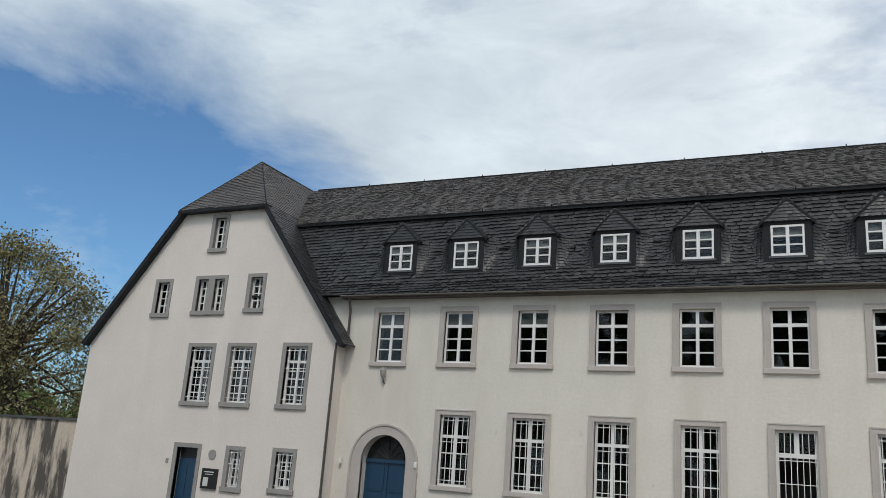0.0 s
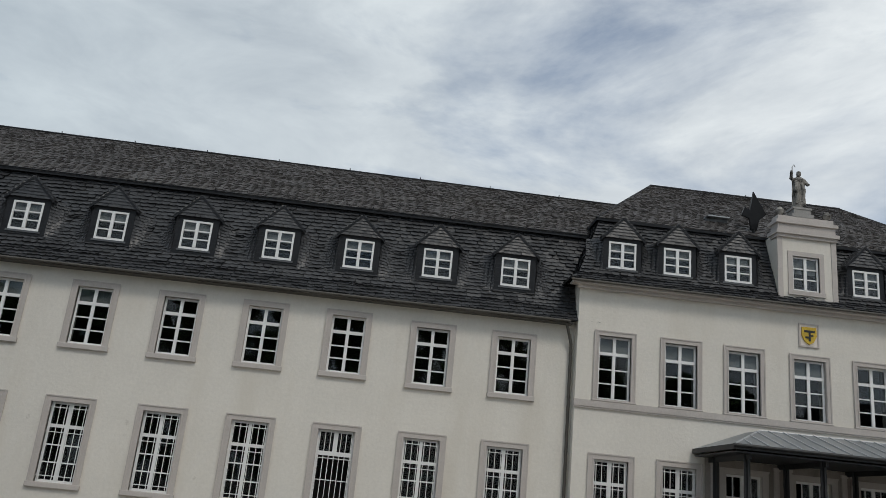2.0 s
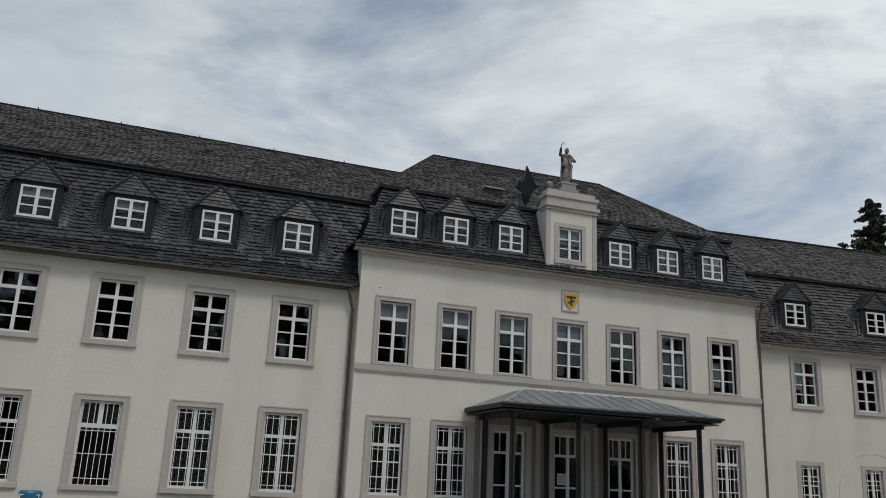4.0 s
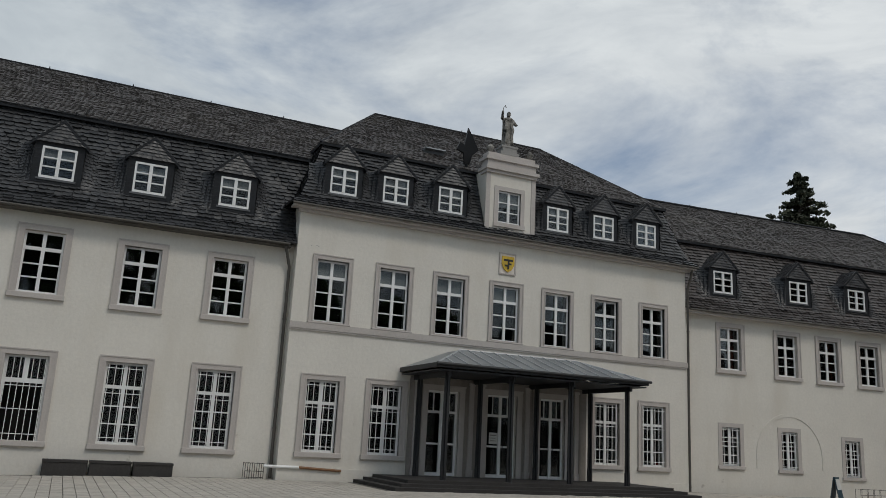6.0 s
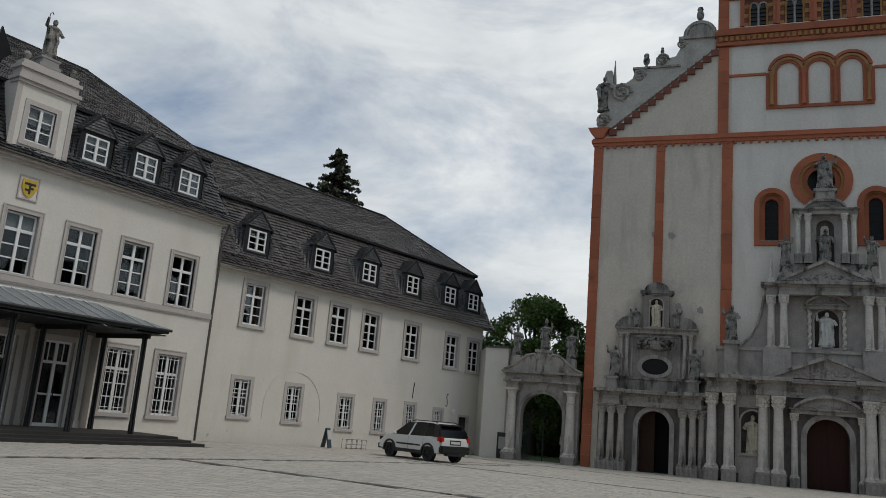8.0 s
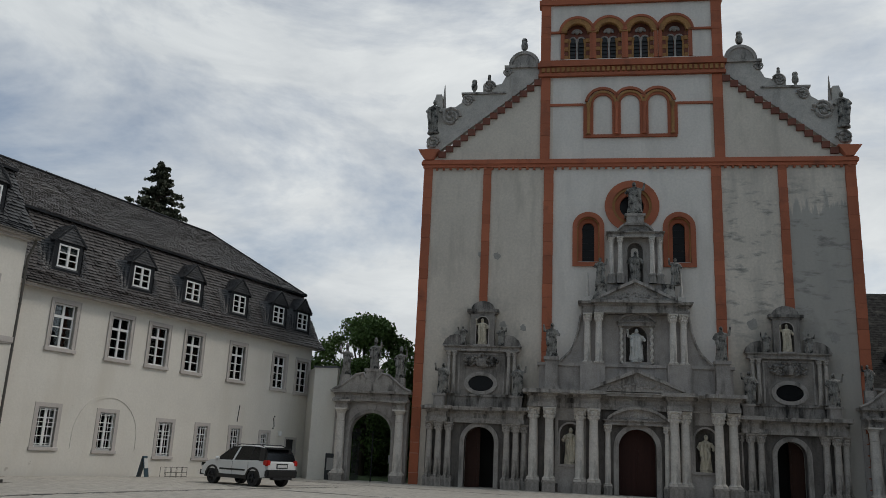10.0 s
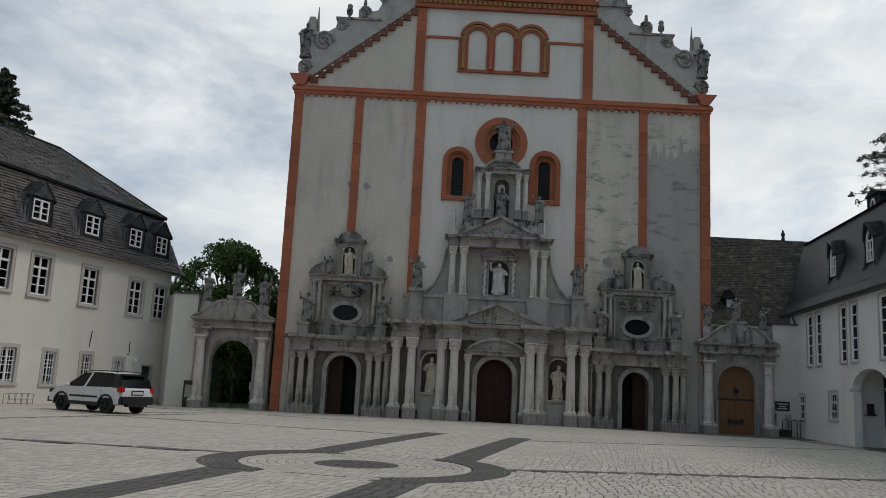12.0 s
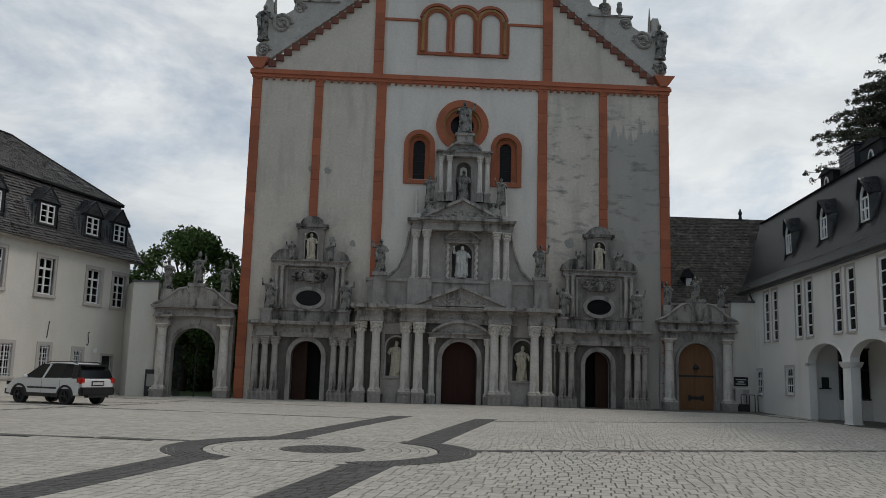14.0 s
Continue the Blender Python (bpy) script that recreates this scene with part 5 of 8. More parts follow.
# gable wall with stepped red edge
g = [(0.9, 19.7), (25.75, 19.7), (25.3, 20.1), (19.0, 25.3), (7.65, 25.3), (1.3, 20.1)]
bm = bmesh.new()
prism(bm, g, 0.0, 0.6)
part("gable_wall", bm, CHURCH, church, "weathered beige lime plaster")
bm = bmesh.new()
prism(bm, [(8.5, 19.72), (18.1, 19.72), (18.1, 25.28), (8.5, 25.28)], -0.012, 0.0)
part("gable_middle", bm, CHURCH_WHITE, church, "repainted pale plaster")
for a, b in ((7.72, 8.32), (18.28, 18.88)):
    for i in range(7):
        part("lisene_stone", boxes(((a, -0.11, 19.74 + i * 0.79), (b, -0.012, 19.74 + (i + 1) * 0.79 - 0.012))), RED, church)
for k in range(14):
    for side in (0, 1):
        u = 1.28 + k * 0.462
        z = 20.16 + k * 0.372
        a, b = (u, u + 0.47) if not side else (2 * MID - u - 0.47, 2 * MID - u)
        part("edge_stone", boxes(((a, -0.14, z - 0.24), (b, 0.05, z + 0.16))), RED_DARK, church)
for side in (0, 1):
    f = mirror if side else list
    bm = bmesh.new()
    prism(bm, f([(0.5, 19.72), (0.95, 19.72), (1.15, 20.1), (1.35, 20.42), (0.0, 20.42), (0.1, 20.28)]), -0.3, 0.6)
    part("corner_console", bm, RED, church)
    bm = bmesh.new()
    prism(bm, f([(1.3, 20.42), (0.7, 20.42), (0.45, 20.75), (0.5, 21.3), (0.95, 21.6), (1.0, 23.5), (0.85, 24.0), (0.95, 24.35), (1.3, 24.35), (1.4, 23.4), (2.0, 23.3), (2.6, 23.7), (2.75, 24.3), (4.0, 24.3), (3.98, 24.9),
                 (4.4, 25.2), (4.8, 24.9), (5.2, 25.0), (5.45, 25.5), (5.5, 26.05), (7.7, 26.05), (7.7, 25.3), (7.5, 25.3)]), 0.05, 0.5)
    part("volute_gable", bm, VOLUTE, church, "dark weathered baroque scroll gable")
    bm = bmesh.new()
    prism(bm, f([(1.3, 23.5), (2.95, 23.7), (2.95, 22.6), (1.3, 21.5)]), 0.45, 0.9)
    part("gable_slate", bm, SLATE_SHEET, church)
    for cu, cz, r in ((0.88, 21.0, 0.45), (1.95, 22.75, 0.62), (3.05, 23.85, 0.38), (4.38, 24.8, 0.40), (5.55, 25.75, 0.3)):
        bm = bmesh.new()
        pts = []
        for i in range(26):
            a = i / 25 * 4.2 * math.pi
            rr = r * (1 - 0.85 * i / 25)
            pts.append((cu + rr * math.cos(a), 0.0, cz + rr * math.sin(a)))
        if side:
            pts = [(2 * MID - x, y, z) for x, y, z in pts]
        tube(bm, pts, 0.08 * r / 0.4, 6)
        part("scroll", bm, STONE, church)
    bm = bmesh.new()
    e = [(5.35, 26.05), (7.75, 26.05), (7.75, 26.22), (5.35, 26.22)]
    prism(bm, f(e), -0.1, 0.6)
    part("ledge", bm, STONE, church)
    bm = bmesh.new()
    prism(bm, f([(2.6, 24.28), (5.5, 24.28), (5.5, 24.4), (2.6, 24.4)]), -0.06, 0.5)
    part("ledge", bm, STONE, church)
    bm = bmesh.new()
    prism(bm, f(arc(6.62, 26.22, 0.95, 0, 180, 16)), 0.0, 0.5)
    band(bm, f(arc(6.62, 26.22, 0.8, 0, 180, 16)), f(arc(6.62, 26.22, 1.0, 0, 180, 16)), -0.08, 0.0)
    part("lunette", bm, STONE, church)
    for u, z, h in ((6.6, 27.15, 1.05), (4.36, 25.15, 0.55), (3.4, 24.4, 0.95)):
        bm = bmesh.new()
        uu = 2 * MID - u if side else u
        k = h / 1.0
        lathe(bm, [(0.2 * k, 0), (0.1 * k, 0.12 * k), (0.08 * k, 0.2 * k), (0.2 * k, 0.34 * k), (0.22 * k, 0.55 * k), (0.15 * k, 0.8 * k), (0.19 * k, 0.86 * k), (0.14 * k, 1.0 * k)], (uu, 0.2, z), 9)
        part("finial", bm, STATUE, church, smooth=True)
    bm = bmesh.new()
    uu = 2 * MID - 1.45 if side else 1.45
    lathe(bm, [(0.13, 0), (0.10, 0.6), (0.02, 1.7)], (uu, 0.25, 23.4), 4)
    part("obelisk", bm, STONE, church)
    figure("gable_statue", at(church, 2 * MID - 0.85 if side else 0.85, 0.1, 21.6), CDEG, 2.4, STATUE, "dark weathered statue on the gable corner", 40 + side, thin=0.9, group="gable statues")


def round_window(parent):
    bm = bmesh.new()
    for r0, r1, y0, y1, m in ((1.18, 1.62, -0.12, 0.05, RED), (1.02, 1.18, -0.03, 0.15, OCHRE), (0.72, 1.02, 0.08, 0.3, RED)):
        bm = bmesh.new()
        band(bm, arc(MID, 16.68, r0, 0, 360, 36), arc(MID, 16.68, r1, 0, 360, 36), y0, y1)
        part("round_window_ring", bm, m, parent)
    bm = bmesh.new()
    prism(bm, arc(MID, 16.68, 0.78, 0, 350, 30), 0.3, 0.34)
    part("round_window_glass", bm, DARK_PANE, parent)


round_window(church)
for c, z, s in WINS:
    for k, (r0, r1, y0, y1, m) in enumerate(((0.66, 0.95, -0.12, 0.06, RED), (0.60, 0.70, 0.06, 0.2, OCHRE), (0.36, 0.62, 0.2, 0.45, RED))):
        bm = bmesh.new()
        band(bm, arch_line(c - r0, c + r0, z - 0.25 * (k == 0), s), arch_line(c - r1, c + r1, z - 0.25 * (k == 0), s), y0, y1)
        if k == 0:
            box(bm, (c - r0, y0, z - 0.25), (c + r0, y1, z))
        part("arched_window_ring", bm, m, church)
    bm = bmesh.new()
    prism(bm, arch_line(c - 0.37, c + 0.37, z, s, 12), 0.42, 0.46)
    part("arched_window_glass", bm, DARK_PANE, church)
    for i in range(1, 6):
        bm = bmesh.new()
        tube(bm, [(c - 0.36, 0.41, z + i * 0.42), (c + 0.36, 0.41, z + i * 0.42)], 0.012, 5)
        part("glazing_bar", bm, IRON, church)
    part("sill", boxes(((c - 0.62, -0.02, z - 0.02), (c + 0.62, 0.2, z + 0.05))), SURROUND, church)


def triple_arch(parent):
    cs = (11.6, 13.28, 14.96)
    bm = bmesh.new()
    for c in cs:
        band(bm, arch_line(c - 0.58, c + 0.58, 21.3, 23.4), arch_line(c - 0.84, c + 0.84, 21.3, 23.4), -0.14, -0.01)
    box(bm, (10.4, -0.16, 21.14), (16.1, -0.01, 21.32))
    box(bm, (10.4, -0.13, 21.32), (10.76, -0.01, 23.4))
    box(bm, (15.8, -0.13, 21.32), (16.15, -0.01, 23.4))
    part("triple_arch", bm, RED, parent)
    for c in cs:
        bm = bmesh.new()
        band(bm, arc(c, 23.4, 0.72, 0, 180, 18), arc(c, 23.4, 0.86, 0, 180, 18), -0.19, -0.1)
        part("archivolt", bm, OCHRE, parent)
        bm = bmesh.new()
        band(bm, arc(c, 23.4, 0.95, 10, 170, 18), arc(c, 23.4, 1.12, 10, 170, 18), -0.16, -0.01)
        part("archivolt", bm, RED, parent)
    for u in (10.72, 12.44, 14.12, 15.84):
        bm = bmesh.new()
        lathe(bm, [(0.16, 0), (0.10, 0.15), (0.10, 1.75), (0.16, 1.95), (0.17, 2.1)], (u, -0.2, 21.32), 10)
        part("colonnette", bm, OCHRE if u in (10.72, 15.84) else RED, parent, smooth=True)
    for a, b in ((8.32, 10.4), (16.15, 18.28)):
        part("string_course", boxes(((a, -0.1, 23.3), (b, -0.01, 23.45))), RED, parent)


triple_arch(church)


def tower(parent):
    part("tower_cornice", boxes(((7.55, -0.25, 25.3), (19.1, 0.4, 25.5)), ((7.6, -0.16, 25.5), (19.05, 0.4, 25.95)), ((7.5, -0.32, 25.95), (19.15, 0.4, 26.2)), ((7.62, -0.2, 26.2), (19.0, 0.4, 26.42))), RED, parent)
    dent = mesh_of("dentil", boxes(((-0.09, -0.1, 0), (0.09, 0, 0.3))), OCHRE)
    for i in range(36):
        link("dentil", dent, parent, pose(7.85 + i * 0.315, -0.17, 25.58))
    cs = (9.98, 12.0, 14.0, 16.12)
    for z0 in (26.42, 30.75):
        part("tower_wall", wall(7.75, 18.9, z0, z0 + 4.0, 0.7, [], [(c - 0.8, c + 0.8, z0 + 0.15, z0 + 1.95) for c in cs]), CHURCH_WHITE, parent)
        part("tower_side", boxes(((7.75, 0.7, z0), (8.3, 9, z0 + 4)), ((18.35, 0.7, z0), (18.9, 9, z0 + 4))), CHURCH_WHITE, parent)
        for a, b in ((7.68, 8.3), (18.35, 18.97)):
            for i in range(5):
                part("corner_stone", boxes(((a, -0.12, z0 + i * 0.8), (b, 0.0, z0 + (i + 1) * 0.8 - 0.012))), RED, parent)
        part("tower_band", boxes(((7.55, -0.2, z0 + 3.98), (19.1, 0.5, z0 + 4.33))), RED, parent)
        for a, b in ((7.7, 9.15), (16.95, 18.95)):
            part("impost_band", boxes(((a, -0.14, z0 + 1.95), (b, -0.02, z0 + 2.08))), RED, parent)
        for c in cs:
            bm = bmesh.new()
            band(bm, arc(c, z0 + 1.95, 0.66, 0, 180, 18), arc(c, z0 + 1.95, 1.0, 0, 180, 18), -0.14, 0.1)
            part("archivolt", bm, OCHRE, parent)
            bm = bmesh.new()
            band(bm, arc(c, z0 + 1.95, 1.0, 5, 175, 18), arc(c, z0 + 1.95, 1.16, 5, 175, 18), -0.18, 0.0)
            part("archivolt", bm, RED, parent)
            for i in range(13):
                q = radians(14 * i + 6)
                bm = bmesh.new()
                ball(bm, (c + 0.72 * math.cos(q), -0.12, z0 + 1.95 + 0.72 * math.sin(q)), 0.075, 1, 0.7, 1, 6)
                part("archivolt_bead", bm, OCHRE, parent)
            bm = bmesh.new()
            prism(bm, arch_line(c - 0.8, c + 0.8, z0 + 0.15, z0 + 1.95, 14), 0.32, 0.4)
            part("tympanum", bm, RED_DARK, parent)
            bm = bmesh.new()
            for i in range(9):
                q = radians(20 * i + 10)
                ball(bm, (c + 0.26 * math.cos(q), 0.26, z0 + 2.12 + 0.2 * math.sin(q)), 0.10, 1, 0.6, 1, 6)
            ball(bm, (c, 0.24, z0 + 2.2), 0.16, 1, 0.6, 1.2, 8)
            part("tympanum_carving", bm, STONE_MID, parent, smooth=True)
            for s in (-0.27, 0.27):
                # solid black plates put the belfry's darkness into the openings
                bm = bmesh.new()
                prism(bm, arch_line(c + s - 0.18, c + s + 0.18, z0 + 0.15, z0 + 1.55, 10), 0.24, 0.31)
                part("sound_opening", bm, BLACK, parent)
                bm = bmesh.new()
                band(bm, arc(c + s, z0 + 1.55, 0.18, 0, 180, 10), arc(c + s, z0 + 1.55, 0.27, 0, 180, 10), 0.18, 0.31)
                part("opening_arch", bm, STONE_MID, parent)
                for i in range(5):
                    part("louvre", boxes(((c + s - 0.17, 0.16, z0 + 0.3 + i * 0.26), (c + s + 0.17, 0.24, z0 + 0.36 + i * 0.26))), IRON, parent)
            for s in (-0.5, 0.0, 0.5):
                bm = bmesh.new()
                lathe(bm, [(0.11, 0), (0.065, 0.12), (0.065, 1.15), (0.11, 1.3), (0.13, 1.42)], (c + s, 0.14, z0 + 0.15), 9)
                part("colonnette", bm, STONE_MID if not s else OCHRE, parent, smooth=True)
            for s in (-0.69, 0.69):
                for i in range(6):
                    part("jamb_block", boxes(((c + s - 0.12, 0.04 + 0.03 * (i % 2), z0 + 0.15 + i * 0.3), (c + s + 0.12, 0.32, z0 + 0.15 + i * 0.3 + 0.27))), RED_DARK if i % 2 else OCHRE, parent)
            for s in (-0.92, 0.92):
                part("jamb", boxes(((c + s - 0.12, -0.1, z0 + 0.15), (c + s + 0.12, 0.0, z0 + 1.95))), RED, parent)
    bm = bmesh.new()
    c = (13.32, 4.7, 43.0)
    base = [(7.4, -0.4, 35.1), (19.2, -0.4, 35.1), (19.2, 9.4, 35.1), (7.4, 9.4, 35.1)]
    for i in range(4):
        sheet(bm, base[i], base[(i + 1) % 4], c)
    sheet(bm, *base)
    part("tower_roof", bm, SLATE_SHEET, parent)


tower(church)

COLS = {}


def column(parent, u, w, z0, z1, r, pedestal=None, material=None, leafy=True):
    """A round column with base and leafy capital; pedestal: height of the block under it."""
    h = z1 - z0
    k = (round(h, 2), round(r, 3), (material or COLUMN).name, leafy)
    if k not in COLS:
        bm = bmesh.new()
        b = r * 1.35
        box(bm, (-b, -b, 0), (b, b, r * 0.35))
        lathe(bm, [(r * 1.32, r * 0.35), (r * 1.38, r * 0.5), (r * 1.15, r * 0.7), (r * 1.05, r * 0.85), (r, r * 1.0), (r * 0.99, h * 0.4), (r * 0.86, h - r * 2.6), (r * 0.98, h - r * 2.5), (r * 0.86, h - r * 2.4)], seg=16)
        me = mesh_of("column", bm, material or COLUMN, True)
        bm = bmesh.new()
        if leafy:
            lathe(bm, [(r * 0.88, h - r * 2.4), (r * 1.1, h - r * 1.7), (r * 1.0, h - r * 1.5), (r * 1.25, h - r * 0.8), (r * 1.12, h - r * 0.6), (r * 1.4, h - r * 0.3)], seg=16, fold=0.08, folds=8)
        else:
            lathe(bm, [(r * 0.86, h - r * 2.4), (r * 0.86, h - r * 1.0), (r * 1.02, h - r * 0.92), (r * 0.95, h - r * 0.8), (r * 1.25, h - r * 0.32)], seg=16)
        box(bm, (-r * 1.35, -r * 1.35, h - r * 0.3), (r * 1.35, r * 1.35, h))
        for tier, (z, rad, big) in enumerate(((h - r * 1.85, 1.05, 0.26), (h - r * 1.15, 1.18, 0.25)) if leafy else ()):
            for i in range(8):
                a = math.pi * (i + 0.5 * tier) / 4
                ball(bm, (r * rad * math.cos(a), r * rad * math.sin(a), z), r * big, 1.0, 1.0, 1.5, 6)
        for a in (45, 135, 225, 315) if leafy else ():
            ball(bm, (r * 1.5 * math.cos(radians(a)), r * 1.5 * math.sin(radians(a)), h - r * 0.55), r * 0.3, 1, 1, 1, 6)
        COLS[k] = (me, mesh_of("capital", bm, material or COLUMN))
    me, cap = COLS[k]
    ob = link("column", me, parent, pose(u, -w, z0))
    link("capital", cap, ob)
    if pedestal is not None:
        bm = boxes(((-r * 1.36, -r * 1.36, pedestal - z0), (r * 1.36, r * 1.36, -0.1)), ((-r * 1.5, -r * 1.5, -0.1), (r * 1.5, r * 1.5, 0.0)), ((-r * 1.5, -r * 1.5, pedestal - z0), (r * 1.5, r * 1.5, pedestal - z0 + 0.12)))
        part("pedestal", bm, STONE_MID, ob)
    return ob


def entablature(parent, u0, u1, w, z0, h, name="entablature", back=0.0):
    """Architrave, frieze and cornice, stepping forward."""
    o = 0.06 * h / 0.9
    if name == "entablature_block":
        bm = boxes(((u0, -w, z0), (u1, -back, z0 + h * 0.28)), ((u0 + o * 0.7, -w + o, z0 + h * 0.28), (u1 - o * 0.7, -back, z0 + h * 0.62)), ((u0 - o, -w - o, z0 + h * 0.62), (u1 + o, -back, z0 + h * 0.78)), ((u0 - 4.4 * o, -w - 6 * o, z0 + h * 0.78), (u1 + 4.4 * o, -back, z0 + h)))
        return part(name, bm, STONE, parent)
    bm = boxes(((u0, -w, z0), (u1, -back, z0 + h * 0.14)), ((u0 - o * 0.4, -w - o * 0.4, z0 + h * 0.14), (u1 + o * 0.4, -back, z0 + h * 0.30)), ((u0 + o, -w + o * 1.2, z0 + h * 0.30), (u1 - o, -back, z0 + h * 0.60)),
               ((u0 - o * 0.5, -w - o * 0.5, z0 + h * 0.60), (u1 + o * 0.5, -back, z0 + h * 0.66)), ((u0 - 4 * o, -w - 5.5 * o, z0 + h * 0.78), (u1 + 4 * o, -back, z0 + h * 0.92)), ((u0 - 4.8 * o, -w - 6.4 * o, z0 + h * 0.92), (u1 + 4.8 * o, -back, z0 + h)))
    box(bm, (u0 + o * 0.5, -w, z0 + h * 0.66), (u1 - o * 0.5, -back, z0 + h * 0.78))
    n = max(2, int((u1 - u0) / (0.16 * h + 0.04)))
    for i in range(n):
        x = u0 + (u1 - u0) * (i + 0.5) / n
        box(bm, (x - 0.045 * h - 0.01, -w - o * 1.8, z0 + h * 0.66), (x + 0.045 * h + 0.01, -w, z0 + h * 0.78))
    return part(name, bm, STONE, parent)


def pediment(parent, u0, u1, w, z0, h, back=0.0, curved=False):
    m = (u0 + u1) / 2
    if curved:
        r = ((u1 - u0) ** 2 / 4 + h * h) / (2 * h)
        a = math.degrees(math.asin((u1 - u0) / 2 / r))
        line = arc(m, z0 + h - r, r, 90 + a, 90 - a, 12)
    else:
        line = [(u0, z0), (m, z0 + h), (u1, z0)]
    bm = bmesh.new()
    prism(bm, line, -w + 0.12, -back)
    ob = part("pediment", bm, STONE, parent)
    bm = bmesh.new()
    t = 0.12 + 0.04 * (u1 - u0) / 3
    band(bm, [(x, z) for x, z in line], [(x, z + t) for x, z in line], -w - 0.1, -back)
    part("raking_cornice", bm, STONE, ob)
    bm = bmesh.new()
    for i in range(26):
        q = (i - 12.5) / 12.5
        ball(bm, (m + q * 0.3 * (u1 - u0), -w + 0.12, z0 + h * (0.40 - 0.28 * abs(q) + 0.1 * math.sin(i * 2.3))), (0.035 * h + 0.02) * (1.1 + 0.5 * math.sin(i * 1.7)), 1.5, 0.7, 1.0, 6)
    part("carving", bm, STONE_MID, ob, smooth=True)
    return ob


def niche(parent, u0, u1, z0, spring, w, depth=0.5, frame_w=0.1):
    """A round-headed niche lining with a half-round back."""
    bm = bmesh.new()
    r, m = (u1 - u0) / 2, (u0 + u1) / 2
    rows = [(z0, 1.0)] + [(spring, 1.0)] + [(spring + r * math.sin(radians(a)), math.cos(radians(a))) for a in (20, 40, 60, 75, 88)]
    rings = [[bm.verts.new((m + r * k * math.cos(math.pi * i / 8), -w + depth * k * math.sin(math.pi * i / 8), z)) for i in range(9)] for z, k in rows]
    for p, q in zip(rings, rings[1:]):
        for i in range(8):
            bm.faces.new((p[i], p[i + 1], q[i + 1], q[i]))
    bm.faces.new(rings[0])
    # the niche's own shade is in its dark stone colour
    ob = part("niche", bm, SOOT_SHADE, parent, smooth=True)
    bm = bmesh.new()
    band(bm, arch_line(u0, u1, z0, spring, 14), arch_line(u0 - frame_w, u1 + frame_w, z0, spring, 14), -w - 0.06, -w + 0.05)
    box(bm, (u0 - frame_w - 0.08, -w - 0.16, z0 - 0.14), (u1 + frame_w + 0.08, -w + 0.3, z0 - 0.002))
    part("niche_frame", bm, ASHLAR, ob)
    return ob


def door_leaf(parent, u0, u1, z0, spring, y, material, name="door_leaf", rail=True):
    bm = bmesh.new()
    prism(bm, arch_line(u0, u1, z0, spring, 14), y, y + 0.1)
    ob = part(name, bm, material, parent)
    m = (u0 + u1) / 2
    bm = bmesh.new()
    box(bm, (m - 0.03, y - 0.03, z0), (m + 0.03, y, spring + (u1 - u0) / 2 - 0.1))
    for a, b in ((u0 + 0.1, m - 0.1), (m + 0.1, u1 - 0.1)):
        for c, d in ((z0 + 0.3, z0 + 1.2), (z0 + 1.35, spring - 0.1)):
            box(bm, (a, y - 0.025, c), (b, y, d))
    part("door_panel", bm, material, ob)
    return ob


# main portal
portal = frame_of("main_portal", CX, CY, CDEG, "three-storey baroque stone portal with columns and niches", "portal", z=0.0)
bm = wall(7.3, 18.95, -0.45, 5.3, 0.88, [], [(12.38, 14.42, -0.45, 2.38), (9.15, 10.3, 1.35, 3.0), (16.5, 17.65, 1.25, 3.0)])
# shade behind the columns goes into the wall's dark colour
part("ground_storey", bm, SOOT_SHADE, portal, m=pose(0, -0.9, 0))
for a, b in ((8.86, 9.04), (10.4, 10.6), (16.2, 16.4), (17.75, 17.9)):
    part("niche_pilaster", boxes(((a, -0.98, 0.3), (b, -0.9, 4.42))), ASHLAR, portal)
for a, b, z in ((9.04, 10.4, 1.2), (16.4, 17.75, 1.1)):
    part("niche_panel", boxes(((a, -0.95, -0.45), (b, -0.9, z))), ASHLAR, portal)
    part("niche_panel", boxes(((a, -0.95, 3.75), (b, -0.9, 4.42))), ASHLAR, portal)
for u, w in ((7.66, 1.2), (8.55, 1.45), (10.25, 1.2), (11.0, 1.5), (15.36, 1.5), (15.95, 1.2), (17.7, 1.45), (18.5, 1.2)):
    column(portal, u, w, 0.45, 4.42, 0.265, -0.45)
entablature(portal, 7.3, 18.95, 1.1, 4.42, 0.95)
for a, b in ((7.35, 8.95), (9.9, 11.4), (14.96, 16.3), (17.3, 18.85)):
    entablature(portal, a, b, 1.75, 4.44, 0.95, "entablature_block", 0.9)
pediment(portal, 10.75, 16.0, 1.6, 5.42, 1.05, 0.5)
niche(portal, 9.15, 10.3, 1.35, 3.0, 0.9)
niche(portal, 16.5, 17.65, 1.25, 3.0, 0.9)
bm = bmesh.new()
band(bm, arch_line(12.38, 14.42, -0.45, 2.38), arch_line(12.1, 14.7, -0.45, 2.38), -1.0, -0.85)
part("door_arch", bm, STONE_MID, portal)
pediment(portal, 11.75, 15.05, 1.2, 3.85, 0.62, 0.85, curved=True)
entablature(portal, 11.6, 15.2, 1.2, 3.6, 0.28, "door_cornice", 0.85)
for u in (11.78, 15.02):
    column(portal, u, 1.05, 0.3, 3.6, 0.17, -0.45)
door_leaf(portal, 12.38, 14.42, -0.45, 2.38, -0.35, WOOD_RED)
